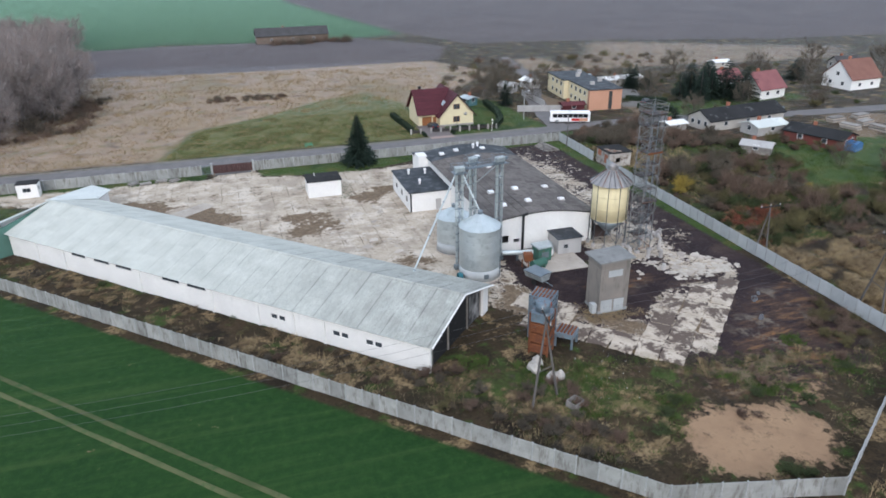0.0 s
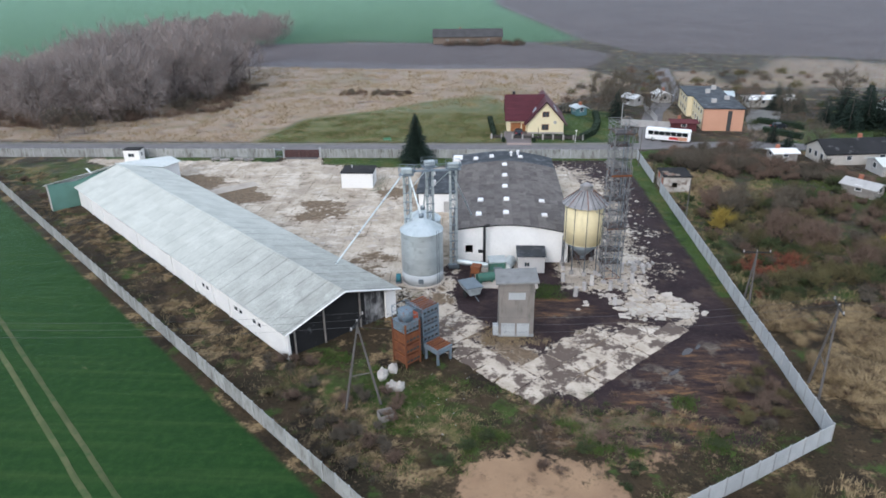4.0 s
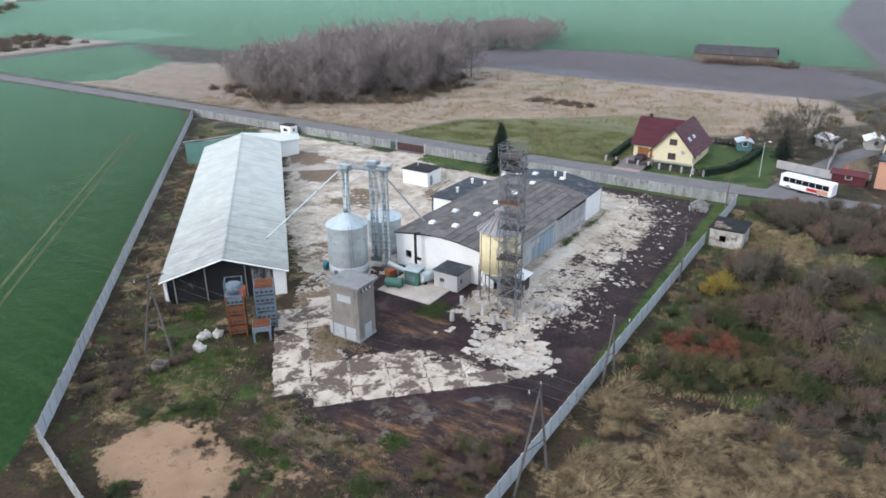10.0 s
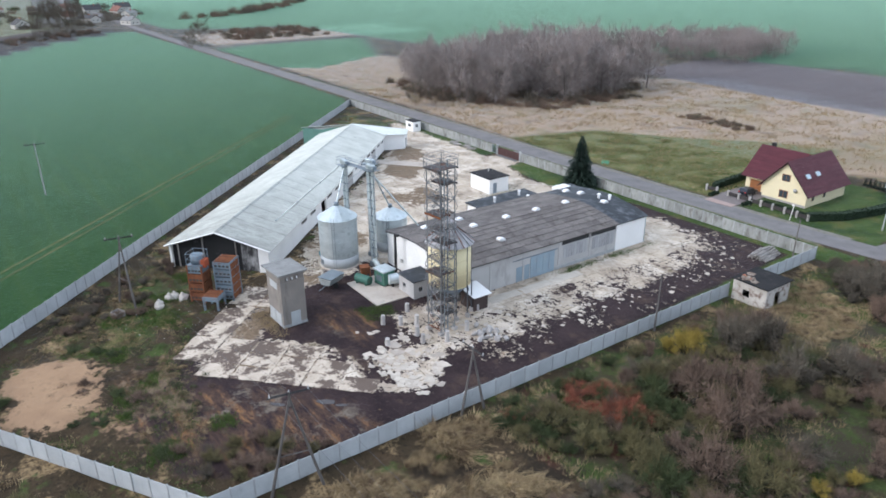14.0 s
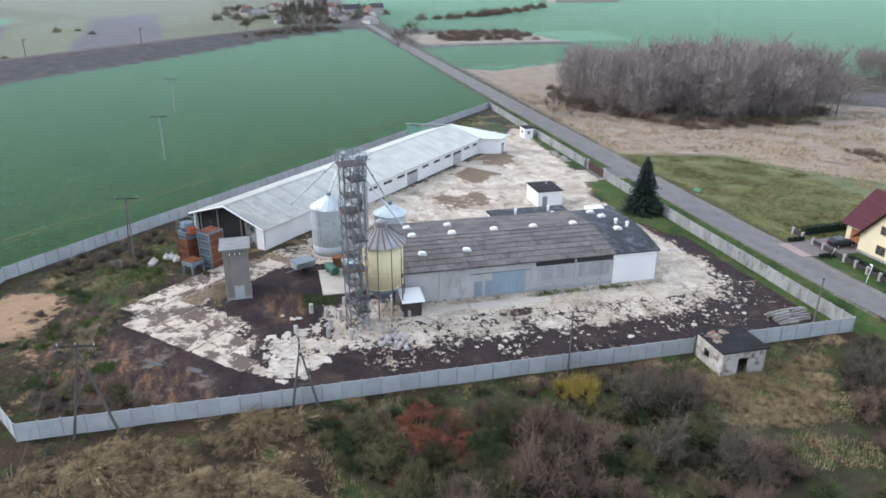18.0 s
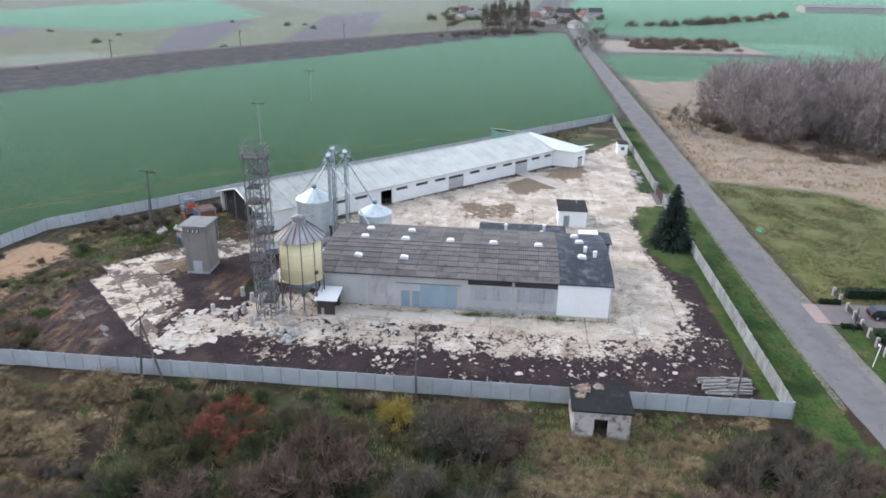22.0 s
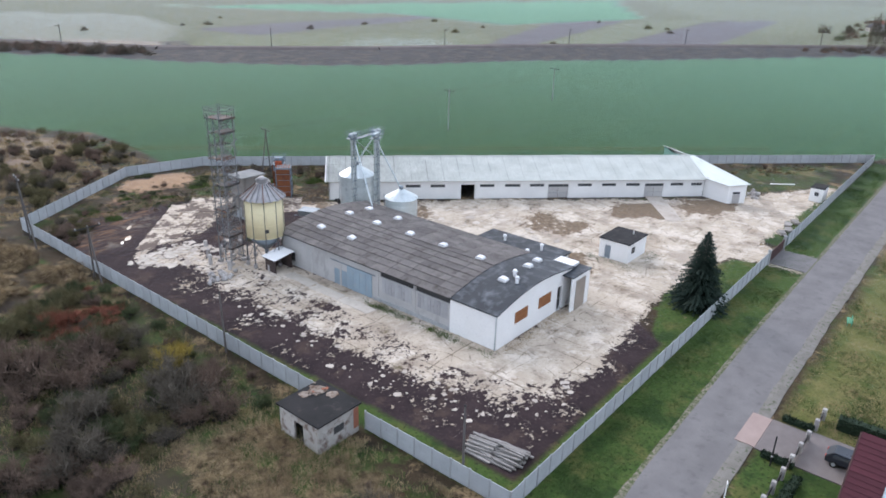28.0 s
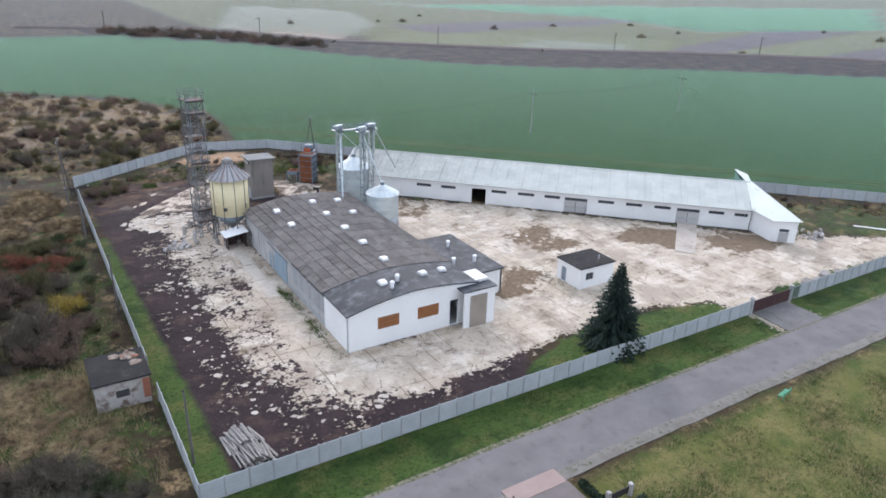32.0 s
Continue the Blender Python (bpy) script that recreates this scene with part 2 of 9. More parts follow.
BLUE_DOOR = surface("pale_blue_steel_door", (0.26, 0.33, 0.38), (0.22, 0.28, 0.33), (0.30, 0.31, 0.31), 0.7, 0.6, bump=0.1)
BRICK_RUIN = surface("ruined_plaster", (0.50, 0.475, 0.44), (0.36, 0.335, 0.30), (0.15, 0.105, 0.085), 0.7, 0.95, bump=0.3, stain_lo=0.5, stain_hi=0.66)
BRICK_RED = surface("red_brick", (0.36, 0.15, 0.09), (0.30, 0.12, 0.08), None, 3.0, 0.9)
ASPHALT = surface("old_asphalt", (0.175, 0.165, 0.163), (0.142, 0.134, 0.133), (0.108, 0.102, 0.101), 0.5, 0.9, bump=0.2, vary=0.02)
PAVING = surface("paving", (0.20, 0.192, 0.178), (0.16, 0.152, 0.142), (0.12, 0.115, 0.10), 0.8, 0.9, bump=0.3)
SLAB = surface("pale_broken_concrete", (0.49, 0.435, 0.375), (0.39, 0.34, 0.29), (0.23, 0.195, 0.165), 0.5, 0.92, bump=0.4, vary=0.16, stain_lo=0.55, stain_hi=0.8)
STONE = surface("rubble_stone", (0.42, 0.40, 0.38), (0.32, 0.30, 0.29), None, 1.0, 0.95, bump=0.4, vary=0.2)
# Plain dark grey; flat plates of it paint the shade in openings.
DARK_FILL = surface("dark_fill_and_lining", (0.06, 0.06, 0.06), (0.045, 0.045, 0.045), None, 0.5, 0.95)
BARK = surface("bark", (0.13, 0.112, 0.105), (0.10, 0.085, 0.08), None, 1.0, 0.95, vary=0.15)
# The sheen on these twigs imitates haze over the woodland.
TWIG = surface("bare_twigs", (0.235, 0.19, 0.172), (0.17, 0.138, 0.126), None, 0.2, 0.95, vary=0.15, sheen=0.6)
SPRUCE = surface("dark_spruce_needles", (0.016, 0.030, 0.020), (0.010, 0.020, 0.014), None, 2.0, 0.85, vary=0.15)
HEDGE = surface("hedge_leaves", (0.022, 0.04, 0.020), (0.014, 0.026, 0.014), None, 3.0, 0.85)
DRY_GRASS = surface("dry_grass_blades", (0.40, 0.31, 0.175), (0.27, 0.20, 0.115), (0.12, 0.085, 0.05), 0.25, 0.95, vary=0.1)
RED_SCRUB = surface("russet_scrub", (0.25, 0.085, 0.048), (0.16, 0.062, 0.038), None, 0.4, 0.95)
GREEN_TUFT = surface("green_tuft", (0.055, 0.10, 0.022), (0.04, 0.07, 0.018), None, 0.5, 0.95)
WINDOW = glass("dark_window_glass")
WHITE_PLASTIC = surface("white_plastic", (0.8, 0.8, 0.8), (0.75, 0.75, 0.76), None, 1.0, 0.5, bump=0)
RED_PAINT = surface("red_paint", (0.5, 0.03, 0.025), (0.45, 0.03, 0.02), None, 1.0, 0.4, bump=0)
DARK_PAINT = surface("dark_car_paint", (0.025, 0.03, 0.04), (0.02, 0.025, 0.035), None, 1.0, 0.3, 0.3, bump=0, spec=0.6)
RUBBER = surface("tyre_rubber", (0.02, 0.02, 0.02), (0.03, 0.03, 0.03), None, 2.0, 0.9, bump=0)
GATE_BROWN = surface("brown_painted_steel", (0.075, 0.04, 0.038), (0.06, 0.032, 0.03), None, 1.0, 0.7)


def barn_roof_material():
    """Pale fibre cement with rain streaks and laps, grimier towards the open end of the barn."""
    mt, nodes, links = material("barn_fibre_cement")
    nt = mt.node_tree
    pos = nodes.new("ShaderNodeNewGeometry").outputs["Position"]
    mp = nodes.new("ShaderNodeMapping")
    mp.vector_type = "TEXTURE"
    mp.inputs["Location"].default_value = (23.4, 68.5, 0)
    mp.inputs["Rotation"].default_value = (0, 0, radians(136.05))
    links.new(pos, mp.inputs["Vector"])
    loc = mp.outputs[0]
    sep = nodes.new("ShaderNodeSeparateXYZ")
    links.new(loc, sep.inputs[0])
    st = nodes.new("ShaderNodeMapping")
    st.inputs["Scale"].default_value = (1, 0.3, 0.3)
    links.new(loc, st.inputs["Vector"])
    streak = noise_node(nt, st.outputs[0], 2.6, 6.0, 0.7)
    blot = noise_node(nt, loc, 0.35, 5.0, 0.6)
    fine = noise_node(nt, loc, 6.0, 4.0, 0.7)
    col = mix(nt, ramp(nt, blot, 0.35, 0.65), (0.53, 0.545, 0.505), (0.46, 0.475, 0.44))
    age = ramp(nt, sep.outputs[0], 46.0, 0.0)
    amount = math_node(nt, "MULTIPLY_ADD", age, 0.42)
    amount.node.inputs[2].default_value = 0.07
    dirt = math_node(nt, "MULTIPLY", ramp(nt, streak, 0.36, 0.66), amount)
    col = mix(nt, dirt, col, (0.20, 0.205, 0.185))
    grime = math_node(nt, "MULTIPLY", ramp(nt, sep.outputs[0], 26.0, 0.0), ramp(nt, blot, 0.25, 0.6))
    col = mix(nt, math_node(nt, "MULTIPLY", grime, 0.55), col, (0.25, 0.25, 0.225))
    seam = nodes.new("ShaderNodeMath")
    seam.operation = "PINGPONG"
    links.new(sep.outputs[0], seam.inputs[0])
    seam.inputs[1].default_value = 1.53
    worn = math_node(nt, "MULTIPLY_ADD", age, 0.6)
    worn.node.inputs[2].default_value = 0.22
    line_ = math_node(nt, "MULTIPLY", ramp(nt, seam.outputs[0], 0.13, 0.02), worn)
    col = mix(nt, math_node(nt, "MULTIPLY", line_, ramp(nt, blot, 0.3, 0.55)), col, (0.15, 0.15, 0.14))
    col = mix(nt, math_node(nt, "MULTIPLY", ramp(nt, fine, 0.46, 0.66), math_node(nt, "MULTIPLY", age, 0.5)), col, (0.20, 0.20, 0.185))
    col = mix(nt, math_node(nt, "MULTIPLY", ramp(nt, fine, 0.5, 0.8), 0.4), col, (0.34, 0.35, 0.34))
    hsv = nodes.new("ShaderNodeHueSaturation")
    info = nodes.new("ShaderNodeObjectInfo")
    v = nodes.new("ShaderNodeMapRange")
    links.new(info.outputs["Random"], v.inputs["Value"])
    v.inputs["To Min"].default_value, v.inputs["To Max"].default_value = 0.955, 1.04
    links.new(v.outputs["Result"], hsv.inputs["Value"])
    links.new(col, hsv.inputs["Color"])
    bsdf = nodes["Principled BSDF"]
    links.new(hsv.outputs["Color"], bsdf.inputs["Base Color"])
    bsdf.inputs["Roughness"].default_value = 0.8
    bsdf.inputs["Specular IOR Level"].default_value = 0.3
    return mt


BARN_ROOF = barn_roof_material()
SHRUB_GREY = surface("grey_scrub_twigs", (0.132, 0.113, 0.086), (0.080, 0.068, 0.052), None, 0.3, 0.95, vary=0.15)
# Near-black colour that paints the shade inside the bushes.
BUSH_SHADE = surface("bush_inner_shade", (0.030, 0.026, 0.019), (0.018, 0.017, 0.012), None, 0.5, 0.95)
TOWER_STEEL = surface("dull_grey_steel_tube", (0.25, 0.255, 0.26), (0.16, 0.165, 0.17), (0.20, 0.10, 0.055), 1.0, 0.6, 0.3, bump=0.1, vary=0.2, stain_lo=0.6, stain_hi=0.7)
SLAB_GREY = surface("weathered_grey_slab", (0.24, 0.24, 0.235), (0.19, 0.19, 0.185), (0.13, 0.13, 0.125), 0.8, 0.9)
STRAW = surface("straw_tussock", (0.40, 0.305, 0.17), (0.20, 0.145, 0.08), (0.085, 0.055, 0.034), 0.6, 0.95, vary=0.1, stain_lo=0.46, stain_hi=0.64)
LEAFY = surface("fresh_weed_leaves", (0.085, 0.13, 0.026), (0.055, 0.09, 0.02), None, 0.6, 0.95)

# ---- plan ----
SW, BEND, SOUTH, SE, NE = (-79.2, 144.8), (31.9, 38.0), (46.8, 34.4), (72.7, 50.9), (72.7, 144.8)
GATE_W, GATE_E = -4.7, 3.3
BARN_AT, BARN_TURN, BARN_LEN, BARN_HALF = (23.4, 68.5), 136.05, 72.6, 7.85


def ramp_axis(lo, hi, step, far, grow):
    mid = list(np.arange(lo, hi + step, step))
    out, s, v = [], step, mid[-1]
    while v < far:
        s *= grow
        v += s
        out.append(v)
    low, s, v = [], step, lo
    while v > -far:
        s *= grow
        v -= s
        low.append(v)
    return np.array(low[::-1] + mid + out)


def inside(px, py, poly, soft):
    """1 inside the polygon, 0 outside, with a slope of the given width on its edge."""
    d = np.full(px.shape, 1e9)
    odd = np.zeros(px.shape, bool)
    for (ax, ay), (bx, by) in zip(poly, poly[1:] + poly[:1]):
        ex, ey = bx - ax, by - ay
        t = np.clip(((px - ax) * ex + (py - ay) * ey) / (ex * ex + ey * ey), 0, 1)
        d = np.minimum(d, np.hypot(px - ax - t * ex, py - ay - t * ey))
        if ay != by:
            odd ^= ((ay > py) != (by > py)) & (px < ex * (py - ay) / ey + ax)
    return np.clip(0.5 + np.where(odd, d, -d) / soft, 0, 1)


ZONES = {
    "crop": [([(-80.2, 143.7), (30.9, 36.9), (36.5, 29), (34, 10), (34, -8), (42, -18), (50, -36), (72, -50), (98, -78), (160, -120), (200, -230), (40, -205), (30, -208), (-23, -158), (-49, -108), (-86, -64), (-121, -39), (-172, -15), (-224, 24), (-336, 94), (-394, 148), (-268, 149.4), (-178, 149), (-90, 148.6)], 2.5),
             ([(-24, 345), (50, 335), (84, 345), (48, 545), (0, 1600), (-1600, 1600), (-1600, 280), (-800, 175), (-380, 170), (-360, 250), (-150, 260), (-110, 330)], 10),
             ([(-255, 160), (-172, 160), (-160, 172), (-182, 214), (-263, 252)], 4), ([(-230, -427), (-803, -289), (-498, -106), (-333, -139), (-340, -260)], 10),
             ],
    "reed": [([(-110, 160), (-15, 158), (-9, 182), (11, 190), (48, 190), (60, 200), (90, 235), (75, 262), (0, 275), (-40, 285), (-70, 250), (-112, 200)], 8),
             ([(-345, 165), (-268, 165), (-276, 300), (-350, 310)], 8, 0.8), ([(112, 223), (156, 290), (206, 262), (247, 238), (223, 212), (175, 219)], 10, 0.56), ([(100, 228), (106, 258), (120, 258), (118, 222)], 5, 0.6),
             ([(40, 14), (84, 20), (112, -6), (104, -62), (74, -46), (52, -32), (43, -14)], 7, 0.6), ([(-91, -416), (-163, -349), (-131, -235), (-72, -158), (-28, -236)], 8, 0.7), ([(-137, -106), (-182, -130), (-213, -102), (-195, -68)], 6, 0.8), ([(93, 105), (100, 108), (102, 96), (96, 98)], 3, 0.7),
             ([(76, 112), (90, 112), (92, 140), (76, 140)], 8, 0.42), ([(-176, 160), (-106, 159), (-110, 200), (-124, 236), (-186, 216)], 6, 0.66)],
    "lawn": [([(-16, 158), (46, 158), (48, 196), (40, 214), (24, 206), (11, 194), (-9, 182)], 5), ([(-500, 60), (-420, 10), (-900, -300), (-1100, 0)], 30),
             ([(-20, -240), (-100, -160), (-290, -5), (-430, 112), (-1600, 200), (-1600, -1600), (0, -1600)], 12, 0.62), ([(-78, -147), (-128, -189), (-261, -110), (-217, -64)], 6), ([(-231, -50), (-455, -96), (-553, -65), (-260, -21)], 6)],
    "plough": [([(-75, 272), (24, 262), (80, 266), (93, 300), (60, 337), (-24, 342), (-80, 330)], 8),
               ([(104, 300), (152, 294), (236, 266), (300, 258), (600, 262), (1500, 600), (1500, 1600), (20, 1600), (50, 545), (86, 345)], 10),
               ([(-131, -235), (-206, -239), (-357, -237), (-384, -216), (-211, -187), (-141, -180)], 8), ([(-218, -71), (-409, -138), (-454, -103), (-231, -50)], 6), ([(-260, -21), (-529, -59), (-605, -20), (-330, 18)], 6)],
    "grass": [([(68.8, 80), (72.7, 80), (72.7, 144.8), (69.5, 144.8), (68.2, 120)], 1.6),
              ([(4, 145), (5, 140), (14, 138.2), (25, 137.2), (34, 140), (40, 142.7), (72, 143.2), (72, 145)], 1.6),
              ([(-79, 145), (78, 145), (88, 140), (92, 149.8), (78, 150.6), (-79, 149.8)], 0.9),
              ([(46.5, 157.6), (76, 157.6), (72, 186), (47, 190)], 2),
              ([(45.5, 79), (51, 78.5), (51.5, 83), (47, 83.5)], 1.5),
              ([(14, 62), (24, 64), (31, 61), (42, 55), (40, 47), (24, 52)], 7, 0.56), ([(8, 124), (12, 124), (12, 130), (9, 130)], 1.5), ([(19, 120), (27, 110), (28, 123), (21, 127)], 2),
              ([(14, 101), (18, 100), (20, 105), (16, 107)], 2), ([(-44, 139), (-30, 140), (-6, 141), (-6, 145), (-46, 145)], 2), ([(-72, 140), (-54, 124), (-40, 117), (-27, 129), (-40, 138), (-52, 143)], 4, 0.5),
              ([(74, 104), (80, 108), (86, 117), (85, 136), (74, 138)], 5, 0.55), ([(73.5, 80), (80, 82), (80, 104), (73.5, 106)], 4, 0.46), ([(104, 100), (140, 95), (146, 132), (114, 126)], 5), ([(104, 180), (150, 176), (140, 150), (110, 152)], 8), ([(63, 167), (75, 165), (74, 190), (68, 195)], 3, 0.9), ([(125, 178), (140, 164), (160, 160), (165, 185), (140, 200)], 6, 0.7)],
    "mud": [([(33, 72), (46, 55), (54, 49), (66, 50), (72, 58), (70.5, 100), (69.5, 143), (38, 142.8), (34, 138), (30, 92)], 2.5)],
    "ochre": [([(49, 52), (52, 56), (57, 62), (65, 69), (71, 68), (71.5, 56), (64, 50.5), (56, 47.5)], 4, 0.85), ([(42, 52), (46, 47), (56, 46), (52, 55), (44, 56)], 5, 0.5), ([(46, 72), (52, 74), (57, 76), (52, 80), (46, 79), (43, 76)], 3, 0.62)],
    "concrete": [([(26, 80), (10, 93), (-10, 113.5), (-25, 128), (-52, 143.8), (-28, 142.5), (-4, 141.5), (-4, 150), (3, 150), (4, 141), (13, 137), (33, 138), (36, 128), (36, 90)], 4, 1.0),
                 ([(34, 128), (33, 138.5), (47, 139.5), (55, 138), (59, 129), (58, 112), (58.5, 92), (52, 92), (52, 129)], 4, 0.95),
                 ([(30, 139), (47, 141), (59, 140), (64.5, 128), (65, 90), (56, 90), (56, 130)], 4, 0.56),
                 ([(36, 142.5), (69, 143), (69.8, 84), (64, 84), (62, 130)], 3, 0.29),
                 ([(26, 86), (28, 76), (36, 68), (42.5, 61.5), (47.4, 56.6), (51, 57.4), (60.7, 67.3), (66, 72.4), (69, 77), (62, 72.5), (57.4, 73.8), (52, 71.5), (47, 67), (41, 68.5), (38, 73.5), (36, 80), (37, 88)], 1.4, 0.58),
                 ([(58, 74), (65, 74.5), (68.5, 78), (62, 83), (56, 80)], 2, 0.6),
                 ([(50, 81), (63, 81), (65, 94), (50, 94)], 3, 0.66)],
    "scrub": [([(74, 78), (90, 80), (100, 70), (135, 80), (135, 90), (112, 91), (103, 98), (113, 124), (98, 134), (90, 141), (100, 152), (76, 144.5), (75.5, 138), (79, 131), (88, 120), (84, 113), (74, 112)], 4, 0.95)],
    "bank": [([(40, -205), (30, -208), (-23, -158), (-49, -108), (-86, -64), (-121, -39), (-172, -15), (-224, 24), (-336, 94), (-394, 148), (-412, 104), (-330, 36), (-275, -9), (-215, -51), (-150, -85), (-68, -149), (-12, -224), (44, -250)], 5, 1.0)],
    "bare": [([(137, 123), (148, 147), (166, 141), (150, 124)], 4, 0.8), ([(28, 74), (36, 67), (42, 62), (50, 58), (60, 67), (56, 72), (47, 67), (38, 74), (34, 84)], 4, 0.54), ([(44, 48), (56, 48), (63, 54), (54, 58), (44, 55)], 4, 0.47), ([(84, 176), (92, 176), (91, 195), (84, 195)], 2, 0.8), ([(103, 160), (116, 160), (118, 176), (104, 180)], 4, 0.7), ([(-7, 113), (-15.5, 122.5), (-5.5, 124.8), (1, 117)], 3, 0.9), ([(7, 105), (5, 118), (14, 118.5), (16, 107)], 5, 0.75), ([(-18, 121), (-28, 131), (-15, 133), (-9, 127)], 5, 0.8), ([(24, 116), (19, 121), (23, 128), (30, 126)], 3, 0.7), ([(22, 82), (16, 88), (24, 96), (28, 90)], 4, 0.6)],
    "sand": [([(37.2, 40.2), (38.2, 46.2), (41, 48.8), (46, 47.6), (50, 46.6), (52.6, 43.4), (52.9, 41), (48.5, 37.6), (45.6, 39.4), (41.5, 37.6)], 3.2, 0.85), ([(53, 47), (56, 49.5), (58, 47.5), (55, 45)], 2.5, 0.55)],
}

gx, gy = ramp_axis(-84, 80, 0.7, 2600, 1.075), ramp_axis(30, 160, 0.7, 2600, 1.075)
GX, GY = np.meshgrid(gx, gy)
px, py = GX.ravel(), GY.ravel()
masks = {}
for zone, polys in ZONES.items():
    masks[zone] = np.max([inside(px, py, [tuple(map(float, q)) for q in row[0]], row[1]) * (row[2] if len(row) > 2 else 1.0) for row in polys], axis=0)
wild = np.clip(1 - masks["concrete"] - masks["crop"] * 0.7 - masks["mud"] * 0.7, 0, 1)
pz = np.array([noise.noise((x * 0.23, y * 0.23, 0)) * 0.12 + noise.noise((x * 0.9, y * 0.9, 3)) * 0.05 for x, y in zip(px, py)]) * wild - 0.02
pz += masks["sand"] * 0.35
corridor = inside(px, py, [(-90.0, 143.0), (90.0, 143.0), (90.0, 163.0), (-90.0, 163.0)], 4.0)
pz = pz * (1 - corridor) - 0.03 * corridor
nx, ny = len(gx), len(gy)
idx = np.arange(nx * ny).reshape(ny, nx)
quads = np.stack([idx[:-1, :-1], idx[:-1, 1:], idx[1:, 1:], idx[1:, :-1]], -1).reshape(-1, 4)
gme = bpy.data.meshes.new("ground")
gme.from_pydata(np.stack([px, py, pz], 1).tolist(), [], quads.tolist())
for name, keys in (("zone_a", ("crop", "reed", "lawn")), ("zone_b", ("plough", "grass", "mud")), ("zone_c", ("ochre", "concrete", "sand")), ("zone_d", ("bare", "scrub", "bank"))):
    at = gme.attributes.new(name, "FLOAT_COLOR", "POINT")
    data = np.ones((nx * ny, 4), np.float32)
    for i, k in enumerate(keys):
        data[:, i] = masks[k]
    at.data.foreach_set("color", data.ravel())
gme.polygons.foreach_set("use_smooth", [True] * len(gme.polygons))


def ground_material():
    mt, nodes, links = material("ground_surface")
    nt = mt.node_tree
    pos = nodes.new("ShaderNodeNewGeometry").outputs["Position"]
    chan = {}
    for name, keys in (("zone_a", ("crop", "reed", "lawn")), ("zone_b", ("plough", "grass", "mud")), ("zone_c", ("ochre", "concrete", "sand")), ("zone_d", ("bare", "scrub", "bank"))):
        a = nodes.new("ShaderNodeAttribute")
        a.attribute_name = name
        s = nodes.new("ShaderNodeSeparateColor")
        links.new(a.outputs["Color"], s.inputs[0])
        for k, o in zip(keys, s.outputs):
            chan[k] = o
    big = noise_node(nt, pos, 0.035, 4.0)
    mid = noise_node(nt, pos, 0.22, 6.0, 0.62)
    small = noise_node(nt, pos, 1.1, 6.0, 0.68)
    tiny = noise_node(nt, pos, 5.0, 4.0, 0.7)
    vor = nodes.new("ShaderNodeTexVoronoi")
    vor.feature = "DISTANCE_TO_EDGE"
    vor.inputs["Scale"].default_value = 0.24
    warp = nodes.new("ShaderNodeVectorMath")
    warp.operation = "MULTIPLY_ADD"
    wnz = nodes.new("ShaderNodeTexNoise")
    wnz.inputs["Scale"].default_value = 0.5
    links.new(pos, wnz.inputs["Vector"])
    links.new(wnz.outputs["Color"], warp.inputs[0])
    warp.inputs[1].default_value = (0.5, 0.5, 0)
    links.new(pos, warp.inputs[2])
    links.new(warp.outputs[0], vor.inputs["Vector"])

    def tone(a, b, fac, lo=0.35, hi=0.65):
        return mix(nt, ramp(nt, fac, lo, hi), a, b)

    def cover(k, amp_small, amp_mid, width, lift=0.0):
        v = math_node(nt, "MULTIPLY_ADD", math_node(nt, "SUBTRACT", small, 0.5), amp_small)
        links.new(chan[k], v.node.inputs[2])
        w = math_node(nt, "MULTIPLY", math_node(nt, "SUBTRACT", mid, 0.5), amp_mid)
        s = math_node(nt, "ADD", math_node(nt, "ADD", v, w), lift)
        return ramp(nt, s, 0.5 - width, 0.5 + width)

    def shifted(scale, dx):
        mp = nodes.new("ShaderNodeMapping")
        mp.inputs["Location"].default_value = (dx, dx * 0.7, 0)
        links.new(pos, mp.inputs["Vector"])
        return noise_node(nt, mp.outputs[0], scale, 7.0, 0.66)

    pa, pb, pc = shifted(0.21, 40.0), shifted(0.26, 90.0), shifted(0.16, 150.0)
    speck = shifted(2.6, 20.0)
    weeds = tone((0.058, 0.040, 0.023), (0.030, 0.024, 0.014), mid)
    weeds = mix(nt, ramp(nt, pa, 0.54, 0.60), weeds, tone((0.25, 0.182, 0.098), (0.14, 0.096, 0.052), speck, 0.4, 0.6))
    weeds = mix(nt, ramp(nt, pb, 0.55, 0.64), weeds, tone((0.035, 0.060, 0.014), (0.070, 0.100, 0.026), speck, 0.4, 0.6))
    weeds = mix(nt, ramp(nt, pc, 0.54, 0.60), weeds, (0.024, 0.018, 0.012))
    weeds = mix(nt, ramp(nt, small, 0.56, 0.74), weeds, (0.115, 0.082, 0.050))
    weeds = mix(nt, ramp(nt, speck, 0.52, 0.70), weeds, (0.014, 0.011, 0.008))
    col = weeds
    reed = tone((0.34, 0.25, 0.172), (0.255, 0.182, 0.125), mid)
    reed = mix(nt, ramp(nt, pa, 0.54, 0.66), reed, (0.16, 0.145, 0.06))
    reed = mix(nt, ramp(nt, pc, 0.54, 0.66), reed, (0.125, 0.085, 0.06))
    reed = mix(nt, ramp(nt, speck, 0.5, 0.75), reed, (0.10, 0.072, 0.045))
    reed = mix(nt, math_node(nt, "MULTIPLY", ramp(nt, big, 0.52, 0.62), 0.7), reed, tone((0.30, 0.215, 0.14), (0.22, 0.165, 0.095), small))
    reed = mix(nt, math_node(nt, "MULTIPLY", ramp(nt, big, 0.46, 0.38), 0.6), reed, tone((0.15, 0.135, 0.06), (0.19, 0.14, 0.085), mid))
